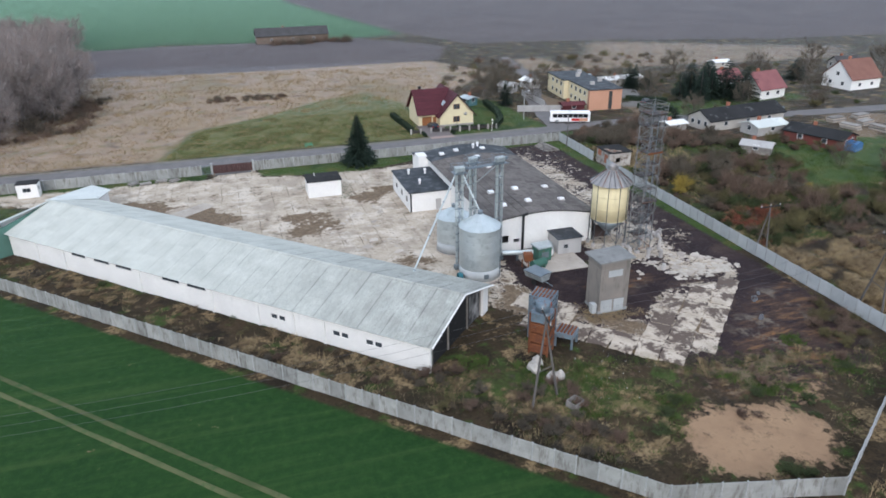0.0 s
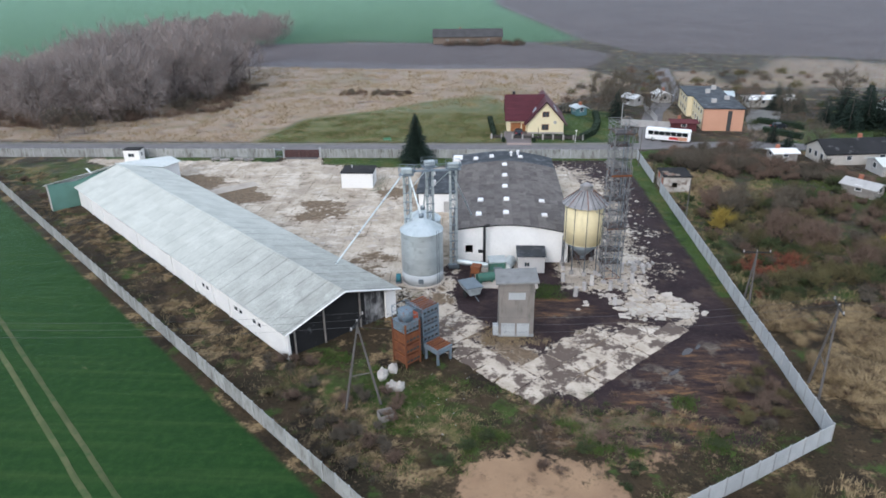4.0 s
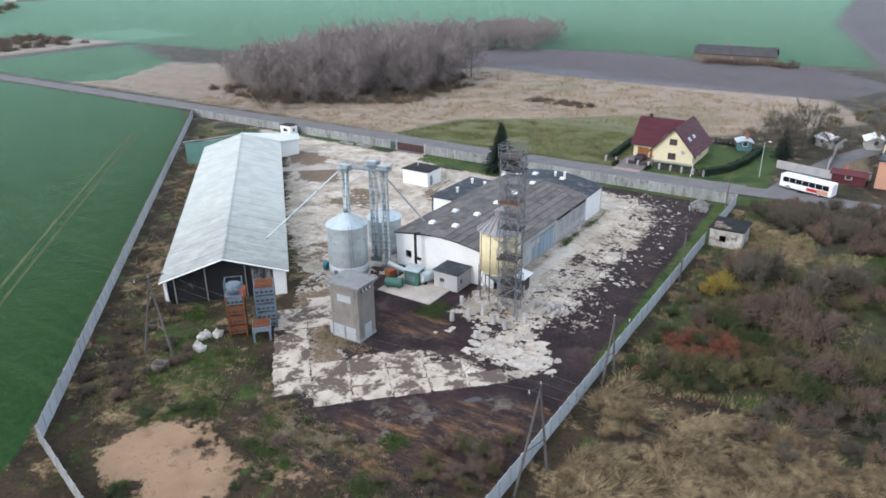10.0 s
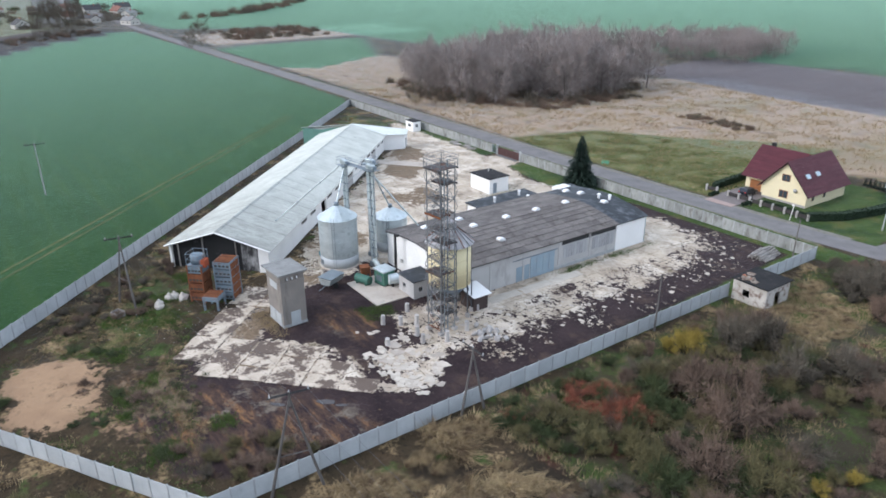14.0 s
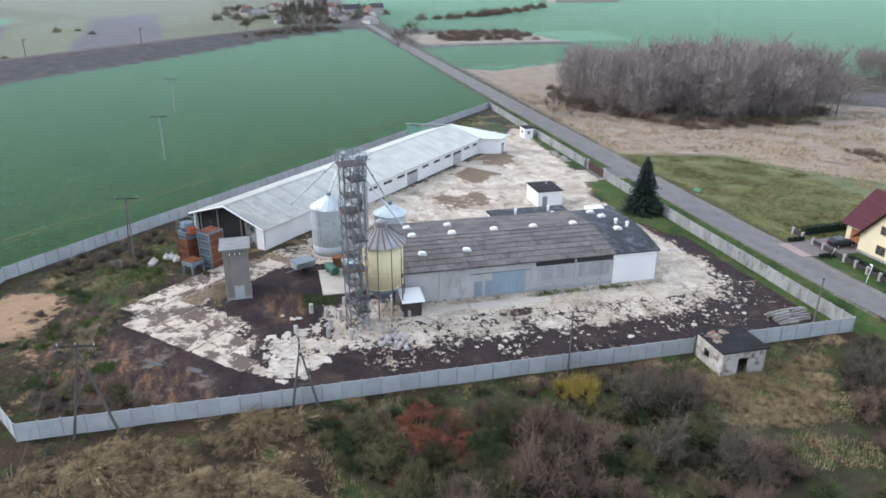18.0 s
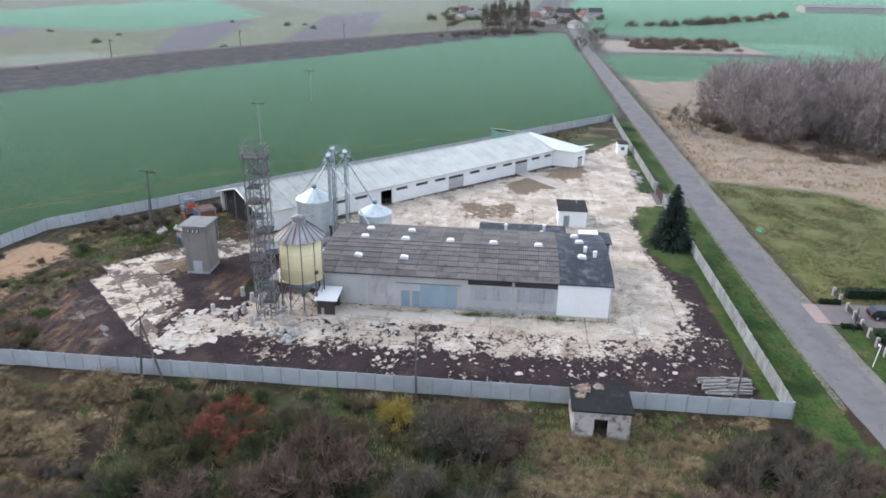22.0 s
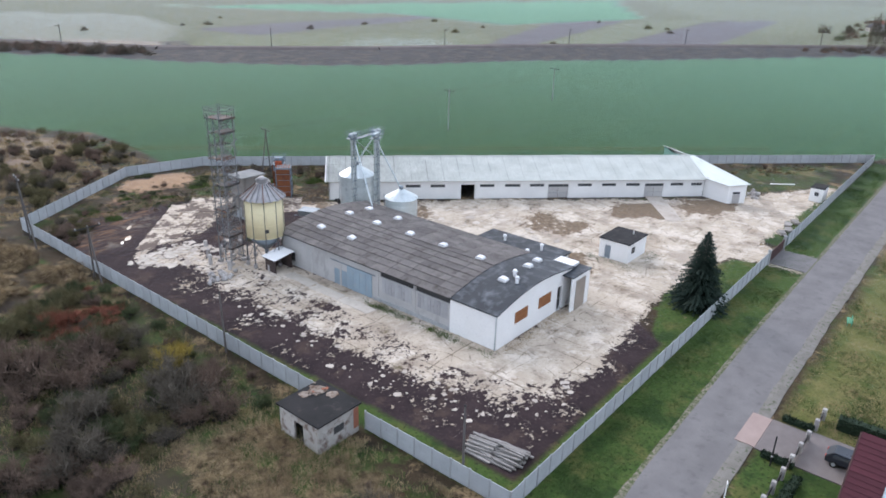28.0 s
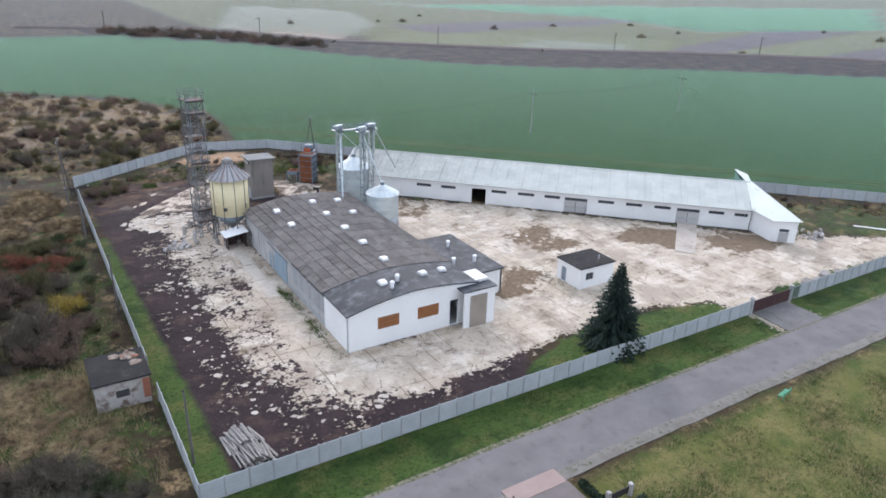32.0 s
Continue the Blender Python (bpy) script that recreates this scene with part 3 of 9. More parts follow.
    col = mix(nt, cover("reed", 0.5, 0.9, 0.2), col, reed)
    lawn = tone((0.105, 0.110, 0.031), (0.155, 0.136, 0.052), mid, 0.4, 0.6)
    lawn = mix(nt, ramp(nt, pb, 0.48, 0.62), lawn, (0.068, 0.088, 0.021))
    lawn = mix(nt, ramp(nt, speck, 0.5, 0.7), lawn, (0.058, 0.062, 0.02))
    col = mix(nt, cover("lawn", 0.3, 0.5, 0.2), col, lawn)
    col = mix(nt, cover("plough", 0.3, 0.4, 0.15), col, mix(nt, ramp(nt, tiny, 0.4, 0.8), tone((0.118, 0.098, 0.096), (0.092, 0.076, 0.076), big), (0.07, 0.058, 0.058)))
    scrub = tone((0.056, 0.047, 0.028), (0.030, 0.025, 0.017), mid)
    scrub = mix(nt, ramp(nt, pb, 0.50, 0.60), scrub, tone((0.030, 0.046, 0.013), (0.055, 0.068, 0.022), speck, 0.4, 0.6))
    scrub = mix(nt, ramp(nt, pa, 0.57, 0.66), scrub, tone((0.125, 0.088, 0.048), (0.07, 0.05, 0.03), speck, 0.4, 0.6))
    scrub = mix(nt, ramp(nt, pc, 0.58, 0.66), scrub, (0.075, 0.030, 0.020))
    col = mix(nt, cover("scrub", 0.5, 0.6, 0.2), col, scrub)
    bank = mix(nt, ramp(nt, pc, 0.5, 0.6), tone((0.050, 0.047, 0.047), (0.036, 0.034, 0.035), pa, 0.45, 0.6), (0.085, 0.072, 0.058))
    col = mix(nt, cover("bank", 0.3, 0.4, 0.2), col, bank)
    crop = tone((0.012, 0.039, 0.009), (0.018, 0.050, 0.011), big)
    crop = mix(nt, ramp(nt, small, 0.42, 0.8), crop, (0.030, 0.072, 0.016))
    crop = mix(nt, ramp(nt, tiny, 0.5, 0.85), crop, (0.012, 0.038, 0.008))
    rows_map = nodes.new("ShaderNodeMapping")
    rows_map.inputs["Rotation"].default_value = (0, 0, radians(43.9))
    rows_map.inputs["Scale"].default_value = (0.02, 0.55, 1)
    links.new(pos, rows_map.inputs["Vector"])
    drill = noise_node(nt, rows_map.outputs[0], 1.0, 5.0, 0.65)
    crop = mix(nt, math_node(nt, "MULTIPLY", ramp(nt, drill, 0.5, 0.68), 0.5), crop, (0.046, 0.082, 0.022))
    col = mix(nt, cover("crop", 0.25, 0.25, 0.12), col, crop)
    grass = tone((0.038, 0.074, 0.015), (0.068, 0.096, 0.024), small)
    grass = mix(nt, ramp(nt, pa, 0.5, 0.6), grass, (0.088, 0.095, 0.028))
    grass = mix(nt, ramp(nt, pc, 0.5, 0.6), grass, (0.026, 0.050, 0.012))
    grass = mix(nt, ramp(nt, speck, 0.5, 0.66), grass, (0.020, 0.034, 0.009))
    col = mix(nt, cover("grass", 0.7, 0.8, 0.15), col, grass)
    mud = tone((0.040, 0.027, 0.028), (0.019, 0.0125, 0.0145), mid)
    mud = mix(nt, ramp(nt, speck, 0.55, 0.8), mud, (0.075, 0.055, 0.05))
    mud = mix(nt, ramp(nt, pb, 0.54, 0.64), mud, (0.062, 0.042, 0.035))
    col = mix(nt, cover("mud", 0.4, 0.5, 0.15), col, mud)
    rut_map = nodes.new("ShaderNodeMapping")
    rut_map.inputs["Rotation"].default_value = (0, 0, radians(-40))
    rut_map.inputs["Scale"].default_value = (0.16, 0.62, 1)
    links.new(warp.outputs[0], rut_map.inputs["Vector"])
    rut = noise_node(nt, rut_map.outputs[0], 1.0, 7.0, 0.7)
    soil = tone((0.028, 0.019, 0.021), (0.085, 0.052, 0.036), rut, 0.42, 0.56)
    soil = mix(nt, ramp(nt, rut, 0.54, 0.62), soil, tone((0.22, 0.112, 0.045), (0.13, 0.078, 0.048), small))
    soil = mix(nt, ramp(nt, pc, 0.56, 0.62), soil, (0.15, 0.125, 0.10))
    soil = mix(nt, ramp(nt, speck, 0.54, 0.68), soil, (0.018, 0.012, 0.012))
    col = mix(nt, cover("ochre", 0.9, 1.2, 0.2), col, soil)
    conc = tone((0.51, 0.438, 0.352), (0.43, 0.362, 0.283), mid, 0.38, 0.6)
    conc = mix(nt, ramp(nt, pa, 0.50, 0.60), conc, (0.60, 0.53, 0.445))
    conc = mix(nt, math_node(nt, "MULTIPLY", ramp(nt, pc, 0.52, 0.60), 0.6), conc, (0.30, 0.25, 0.20))
    conc = mix(nt, math_node(nt, "MULTIPLY", ramp(nt, small, 0.57, 0.66), 0.8), conc, (0.27, 0.225, 0.175))
    conc = mix(nt, math_node(nt, "MULTIPLY", ramp(nt, speck, 0.52, 0.74), 0.7), conc, (0.28, 0.24, 0.20))
    conc = mix(nt, math_node(nt, "MULTIPLY", ramp(nt, vor.outputs["Distance"], 0.014, 0.003), ramp(nt, small, 0.46, 0.6)), conc, (0.14, 0.115, 0.085))
    conc = mix(nt, math_node(nt, "MULTIPLY", ramp(nt, pb, 0.60, 0.66), ramp(nt, small, 0.45, 0.55)), conc, (0.10, 0.088, 0.04))
    axes = nodes.new("ShaderNodeSeparateXYZ")
    links.new(warp.outputs[0], axes.inputs[0])
    for k, half in ((0, 1.5), (1, 3.0)):
        joint = math_node(nt, "PINGPONG", axes.outputs[k], half)
        conc = mix(nt, math_node(nt, "MULTIPLY", ramp(nt, joint, 0.08, 0.015), ramp(nt, mid, 0.45, 0.57)), conc, (0.13, 0.108, 0.07))
    conc = mix(nt, math_node(nt, "MULTIPLY", ramp(nt, pb, 0.52, 0.60), 0.36), conc, (0.17, 0.13, 0.095))
    crumb = math_node(nt, "MULTIPLY", math_node(nt, "SUBTRACT", speck, 0.5), 0.9)
    cmask = cover("concrete", 1.4, 1.2, 0.04, crumb)
    col = mix(nt, cmask, col, conc)
    col = mix(nt, cover("bare", 1.3, 1.8, 0.08), col, mix(nt, ramp(nt, speck, 0.5, 0.75), tone((0.215, 0.158, 0.105), (0.135, 0.098, 0.066), small), (0.07, 0.056, 0.036)))
    col = mix(nt, cover("sand", 1.4, 1.8, 0.1), col, mix(nt, ramp(nt, small, 0.55, 0.75), tone((0.34, 0.225, 0.135), (0.25, 0.16, 0.098), mid), (0.15, 0.10, 0.062)))
    bsdf = nodes["Principled BSDF"]
    links.new(col, bsdf.inputs["Base Color"])
    bsdf.inputs["Roughness"].default_value = 0.95
    bsdf.inputs["Specular IOR Level"].default_value = 0.15
    # Sheen, strongest at grazing views, stands in for distance haze on the fields.
    fields = math_node(nt, "ADD", math_node(nt, "MULTIPLY", chan["crop"], 0.62), math_node(nt, "MULTIPLY", math_node(nt, "MULTIPLY", chan["reed"], 0.8), 0.6))
    fields = math_node(nt, "ADD", fields, math_node(nt, "MULTIPLY", math_node(nt, "ADD", chan["lawn"], -0.2), 0.2))
    haze_sheen = math_node(nt, "MULTIPLY_ADD", math_node(nt, "ADD", chan["bank"], math_node(nt, "MULTIPLY", chan["plough"], 0.35)), -0.24)
    haze_sheen.node.inputs[2].default_value = 0.37
    links.new(math_node(nt, "ADD", fields, haze_sheen), bsdf.inputs["Sheen Weight"])
    links.new(mix(nt, chan["crop"], (0.74, 0.86, 1.0), (0.52, 0.84, 0.67)), bsdf.inputs["Sheen Tint"])
    bsdf.inputs["Sheen Roughness"].default_value = 0.16
    b = nodes.new("ShaderNodeBump")
    b.inputs["Strength"].default_value, b.inputs["Distance"].default_value = 0.5, 0.25
    links.new(math_node(nt, "ADD", small, math_node(nt, "MULTIPLY", tiny, 0.4)), b.inputs["Height"])
    links.new(b.outputs["Normal"], bsdf.inputs["Normal"])
    return mt


gme.materials.append(ground_material())
tagged(new("ground", gme), "yard, fields and rough winter grassland around the farm", "ground", kind="structure")


def ribbon(name, line, width, z, mt, label, category, thick=0.12, kind="structure"):
    """A strip of paving or road along a line of points."""
    bm = bmesh.new()
    pts = [Vector((*p, 0)) for p in line]
    fine = []
    for a, b in zip(pts, pts[1:]):
        k = max(1, int((b - a).length / 1.6)) if (b - a).length < 420 else int((b - a).length / 6)
        fine += [a.lerp(b, i / k) for i in range(k)]
    fine.append(pts[-1])
    rows = []
    for i, p in enumerate(fine):
        d = (fine[min(i + 1, len(fine) - 1)] - fine[max(i - 1, 0)]).normalized()
        n = Vector((-d.y, d.x, 0))
        jl, jr = [(noise.noise((p.x * 0.2, p.y * 0.2, w)) * 0.16 + noise.noise((p.x * 0.9, p.y * 0.9, w)) * 0.16) * min(1.0, width) for w in (5, 9)]
        rows.append([bm.verts.new((*(p + n * s).xy, zz)) for s, zz in ((width / 2 + jl, z - thick), (width / 2 + jl, z), (0, z + 0.03), (-width / 2 + jr, z), (-width / 2 + jr, z - thick))])
    for a, b in zip(rows, rows[1:]):
        for i in range(4):
            bm.faces.new((a[i], a[i + 1], b[i + 1], b[i]))
    bmesh.ops.recalc_face_normals(bm, faces=bm.faces[:])
    if sum(f.normal.z for f in bm.faces) < 0:
        bmesh.ops.reverse_faces(bm, faces=bm.faces[:])
    return tagged(part(name, bm, mt, None), label, category, kind=kind)


ribbon("road", [(420, 120), (250, 138), (171, 146), (137, 149), (104, 156), (84, 155.5), (60, 153.5), (30, 153.0), (0, 153.0), (-90, 153.2), (-270, 153.7), (-420, 155.8), (-760, 168), (-1500, 205)], 5.5, 0.03, ASPHALT, "grey worn asphalt country road with crumbling edges", "road")
GRIT = surface("gritty_overgrown_verge", (0.215, 0.20, 0.18), (0.165, 0.152, 0.132), (0.06, 0.078, 0.028), 1.3, 0.95, bump=0.3, stain_lo=0.56, stain_hi=0.68)
ribbon("road_footpath", [(72, 157.3), (60, 156.75), (30, 156.3), (0, 156.3), (-90, 156.5), (-270, 157.0)], 1.3, 0.035, GRIT, "gritty overgrown footpath beside the country road", "footpath")
SANDY = surface("sandy_shoulder", (0.20, 0.175, 0.14), (0.15, 0.13, 0.10), (0.05, 0.07, 0.022), 1.4, 0.95, stain_lo=0.42, stain_hi=0.58)
ribbon("road_shoulder", [(70, 150.9), (30, 150.25), (0, 150.25), (-90, 150.45), (-270, 150.95)], 0.7, 0.015, SANDY, "narrow sandy shoulder along the asphalt edge", "shoulder")
ribbon("side_road", [(78, 156), (80, 168), (86, 190), (97, 215), (104, 262)], 5.0, 0.03, ASPHALT, "dark side road between gardens", "road")
ribbon("gate_drive", [(-0.7, 150.2), (-0.7, 143.6)], 7.2, 0.035, ASPHALT, "worn asphalt apron in front of the gate", "driveway")
ribbon("barn_ramp", [(-16.6, 117.4), (-5.5, 126.5)], 3.2, 0.05, SLAB, "pale concrete ramp leading to a barn door", "ramp")
TRACK = surface("bare_wheel_track", (0.10, 0.108, 0.046), (0.06, 0.078, 0.028), (0.035, 0.075, 0.02), 0.5, 0.95, stain_lo=0.5, stain_hi=0.7)
for off in (14.4, 16.3):
    ribbon("field_track", [(45.9 - 0.694 * off + 6, 24.5 - 0.72 * off - 6), (31.9 - 0.694 * off, 38 - 0.72 * off), (-20 - 0.694 * (off - 0.9), 88 - 0.72 * (off - 0.9)), (-66 - 0.694 * (off - 2.2), 132 - 0.72 * (off - 2.2))], 0.55, 0.005, TRACK, "pale tractor wheel track through the green crop", "track", 0.05)


# ---- perimeter fence ----
def fence_panel_mesh(width, outer, inner):
    bm = bmesh.new()
    for k in range(4):
        z = k * 0.5
        prism([(-0.03, z + 0.02), (-0.02, z), (0.02, z), (0.03, z + 0.02), (0.03, z + 0.48), (0.02, z + 0.5), (-0.02, z + 0.5), (-0.03, z + 0.48)], -width / 2, width / 2, bm)
    bm.normal_update()
    # The inner face takes its own material, darker on the roadside runs.
    for f in bm.faces:
        f.material_index = 1 if f.normal.x > 0.5 else 0
    me = mesh_of("fence_panel", bm, outer)
    me.materials.append(inner)
    return me


def fence_run(label, p, q, outer=FENCE, inner=FENCE):
    p, q = Vector((*p, 0)), Vector((*q, 0))
    d = q - p
    n = max(1, round(d.length / 2.06))
    step = d.length / n
    rz = math.degrees(math.atan2(d.y, d.x))
    root = thing("concrete_fence", pose(*p, 0, 0, rz), label, "fence", "perimeter fences", "structure")
    pm = fence_panel_mesh(step - 0.1, outer, inner)
    post = mesh_of("fence_post", soft_box(-0.075, 0.075, -0.075, 0.075, -0.3, 2.1, 0.02), FENCE_POST)
    rng = random.Random(int(abs(p.x * 7 + p.y)))
    for i in range(n):
        z = noise.noise((p.x + i * 0.3, p.y, 2)) * 0.06 - 0.03
        piece("panel", pm, root, pose((i + 0.5) * step, rng.uniform(-0.015, 0.015), z, 0, rng.uniform(-0.4, 0.4), 90 + rng.uniform(-0.3, 0.3)))
        piece("post", post, root, pose(i * step, 0, z, 0, 0, rng.uniform(-1, 1)))
    piece("post", post, root, pose(d.length, 0, 0))
    return root


fence_run("long grey concrete panel fence between crop field and barn", SW, BEND, FENCE_DARK)
fence_run("short grey concrete panel fence beside a sandy mound", BEND, SOUTH, FENCE_DARK)
fence_run("grey concrete panel fence at the scrubby end of the yard", SOUTH, SE)
fence_run("grey concrete panel fence between yard and bushes", SE, (72.7, 122.6))
fence_run("grey concrete panel fence beside the stacked posts", (72.7, 128.2), NE)
fence_run("pale grey concrete panel fence along the roadside verge", NE, (GATE_E + 0.2, 144.8), FENCE, FENCE_DARK)
fence_run("pale grey concrete panel fence along the roadside grass", (GATE_W - 2.2, 144.8), SW, FENCE, FENCE_DARK)

gate = thing("sliding_gate", pose(GATE_W, 144.8, 0), "closed dark brown sheet steel sliding gate", "gate")
part("gate_frame", box(0, 7.9, -0.05, 0.05, 0.1, 0.22, box(0, 7.9, -0.05, 0.05, 1.7, 1.8)), GATE_BROWN, gate)
slat = mesh_of("gate_board", soft_box(0.01, 0.48, -0.03, 0.03, 0.2, 1.72, 0.012), GATE_BROWN)
for i in range(16):
    piece("board", slat, gate, pose(0.1 + i * 0.485, 0, 0))
wicket = thing("wicket_gate", pose(GATE_W - 2.1, 144.8, 0), "small grey wire mesh wicket gate beside the main gate", "gate")
wf = bmesh.new()
for a, b in (((0.1, 0, 0.1), (0.1, 0, 1.9)), ((1.9, 0, 0.1), (1.9, 0, 1.9)), ((0.1, 0, 1.85), (1.9, 0, 1.85)), ((0.1, 0, 0.15), (1.9, 0, 0.15))):
    bar(a, b, 0.05, 6, wf)
part("frame", wf, GALV_DARK, wicket)
wm = bmesh.new()
for i in range(14):
    bar((0.2 + i * 0.125, 0, 0.15), (0.2 + i * 0.125, 0, 1.85), 0.02, 4, wm)
part("infill", wm, GALV_DARK, wicket)
gp = thing("gate_pillar", pose(GATE_E + 0.1, 144.8, 0), "grey concrete gate pillar", "pillar")
part("shaft", soft_box(-0.2, 0.2, -0.2, 0.2, -0.2, 2.2), FENCE_POST, gp)
part("cap", soft_box(-0.26, 0.26, -0.26, 0.26, 2.2, 2.3), FENCE_POST, gp)
copy_thing(gp, pose(GATE_W - 0.12, 144.8, 0))


# ---- long barn ----
def window_unit(root, m, w, h, mt_frame=GREY_RENDER, panes=1, glass_mt=None):
    """A window in an opening, x across, at the outer face y = 0, with a recessed pane."""
    frame_ob = part("window_frame", box(0, w, 0.08, 0.14, 0, 0.06, box(0, w, 0.08, 0.14, h - 0.06, h, box(0, 0.06, 0.08, 0.14, 0, h, box(w - 0.06, w, 0.08, 0.14, 0, h)))), mt_frame, root)
    frame_ob.matrix_basis = m
    for i in range(panes):
        a, b = w * i / panes, w * (i + 1) / panes
        part("pane", box(a + 0.05, b - 0.05, 0.1, 0.12, 0.05, h - 0.05), glass_mt or WINDOW, frame_ob)
    return frame_ob


BLACK_BOARDS = surface("black_boards", (0.022, 0.022, 0.024), (0.015, 0.015, 0.016), (0.16, 0.16, 0.165), 0.3, 0.85, stain_lo=0.6, stain_hi=0.8)
barn = thing("livestock_barn", pose(*BARN_AT, 0, 0, 0, BARN_TURN), "very long low white livestock barn with a pale corrugated roof", "barn")
EAVE, RIDGE = 3.7, 6.15
YARD_WIN = ((14.2, 17), (18.8, 21.6), (28.2, 31), (33, 36), (37.8, 40.6), (47.2, 50), (52, 54.8), (56.8, 59.6), (65.8, 68.4), (70, 72.2))
YARD_DOOR = ((24.6, 27.2), (41.4, 45.4), (60.6, 64.4))
FIELD_WIN = ((55.5, 58.5), (50.6, 53.8), (46.2, 49.4), (37.3, 40.5), (32.7, 36.0))
FIELD_SMALL = ((21.2, 22.2), (20.0, 21.0), (12.0, 13.0), (10.8, 11.8), (7.4, 8.4), (6.2, 7.2))
ops_y = [(a, b, 2.35, 2.95) for a, b in YARD_WIN] + [(a, b, 0.05, 2.9) for a, b in YARD_DOOR]
ops_f = [(a, b, 2.85, 3.45) for a, b in FIELD_WIN] + [(a, b, 1.6, 2.3) for a, b in FIELD_SMALL]
wy = part("yard_wall", wall_bm(BARN_LEN, EAVE, ops_y), WHITEWASH, barn, "whitewashed wall with strip windows")
wy.matrix_basis = pose(0, -BARN_HALF, -0.15)
wf_ = part("field_wall", wall_bm(BARN_LEN, EAVE, [(BARN_LEN - b, BARN_LEN - a, c, d) for a, b, c, d in ops_f]), WHITEWASH, barn, "stained whitewashed wall")
wf_.matrix_basis = pose(BARN_LEN, BARN_HALF, -0.15, 0, 0, 180)
for a, b in YARD_WIN:
    window_unit(barn, pose(a, -BARN_HALF, 2.2), b - a, 0.6, panes=4)
for a, b in FIELD_WIN:
    window_unit(barn, pose(b, BARN_HALF, 2.7, 0, 0, 180), b - a, 0.6, panes=3)
for a, b in FIELD_SMALL:
    window_unit(barn, pose(b, BARN_HALF, 1.45, 0, 0, 180), b - a, 0.7, CLEAN_WHITE)
for i, (a, b) in enumerate(YARD_DOOR):
    if i == 0:
        continue
    half = (b - a) / 2
    for k in range(2):
        dr = part("door", soft_box(a + k * half + 0.03, a + (k + 1) * half - 0.03, -BARN_HALF + 0.1, -BARN_HALF + 0.17, 0, 2.1, 0.015), GREY_RENDER, barn, "grey sheet door leaf")
        part("brace", box(a + k * half + 0.1, a + (k + 1) * half - 0.1, -BARN_HALF + 0.07, -BARN_HALF + 0.1, 0.9, 1.05), FENCE_POST, dr)
    window_unit(barn, pose(a, -BARN_HALF, 2.12), b - a, 0.6, panes=4)
for x in (0.25, 14, 18.5, 24, 31.5, 44.6, 60, 66):
    part("pier", box(x, x + 0.35, BARN_HALF, BARN_HALF + 0.14, -0.15, EAVE - 0.25), WHITEWASH, barn)
part("gable_band", prism([(-BARN_HALF, EAVE - 0.35), (BARN_HALF, EAVE - 0.35), (BARN_HALF, EAVE - 0.1), (0, RIDGE - 0.12), (-BARN_HALF, EAVE - 0.1)], 0, 0.2), WHITEWASH, barn, "upper gable above the open end").matrix_basis = pose(BARN_LEN - 0.4, 0, 0, 0, 0, 90)
part("cross_wall", prism([(-BARN_HALF + 0.3, -0.1), (BARN_HALF - 0.3, -0.1), (BARN_HALF - 0.3, EAVE - 0.15), (0, RIDGE - 0.2), (-BARN_HALF + 0.3, EAVE - 0.15)], 0, 0.2), BLACK_BOARDS, barn, "black inner partition").matrix_basis = pose(0.75, 0, 0, 0, 0, 90)
for y in (-BARN_HALF + 1.4, -2.6, 2.6, BARN_HALF - 1.2):
    part("post", box(0.35, 0.55, y - 0.08, y + 0.08, -0.1, RIDGE - 0.35 - abs(y) * 0.31), GREY_WOOD, barn, "concrete post in the open gable")
SOOT = surface("sooty_whitewash", (0.05, 0.05, 0.052), (0.032, 0.032, 0.034), (0.33, 0.33, 0.33), 0.45, 0.9, stain_lo=0.42, stain_hi=0.66, streak=0.45)
part("sooty_panel", prism([(-7.3, -0.1), (-3.4, -0.1), (-3.4, 4.75), (-7.3, 3.6)], 0, 0.03), SOOT, barn, "soot-streaked chalky panel in the open end").matrix_basis = pose(0.545, 0, 0, 0, 0, 90)
rafters = bmesh.new()
for s in (-1, 1):
    for x in (0.5, 4.5, 8.5):
        bar((x, 0, RIDGE - 0.25), (x, s * BARN_HALF, EAVE - 0.2), 0.12, 4, rafters)
part("rafters", rafters, GREY_WOOD, barn)
for s in (-1, 1):
    part("verge_board", bar((-0.55, 0, RIDGE + 0.02), (-0.55, s * (BARN_HALF + 0.5), EAVE - 0.12), 0.11, 4), CLEAN_WHITE, barn, "white verge board")
part("end_wall_left", box(-0.02, 0.28, -BARN_HALF, -BARN_HALF + 1.6, -0.15, EAVE), WHITEWASH, barn)
slope = math.atan2(RIDGE - EAVE, BARN_HALF)
run = (BARN_HALF + 0.55) / math.cos(slope)


def sheet_mesh(name, w, ln, mt, waves=6, amp=0.025):
    """A corrugated sheet: w along x, ln along y from 0."""
    bm = bmesh.new()
    n = waves * 4
    top, bot = [], []
    for j in (0, ln):
        top.append([bm.verts.new((w * i / n, j, amp * math.sin(i * math.pi / 2) + 0.012)) for i in range(n + 1)])
    for i in range(n):
        bm.faces.new((top[0][i], top[0][i + 1], top[1][i + 1], top[1][i]))
    edge = [bm.verts.new((v.co.x, 0, v.co.z - 0.02)) for v in top[0]]
    for i in range(n):
        bm.faces.new((edge[i], edge[i + 1], top[0][i + 1], top[0][i]))
    return mesh_of(name, bm, mt)


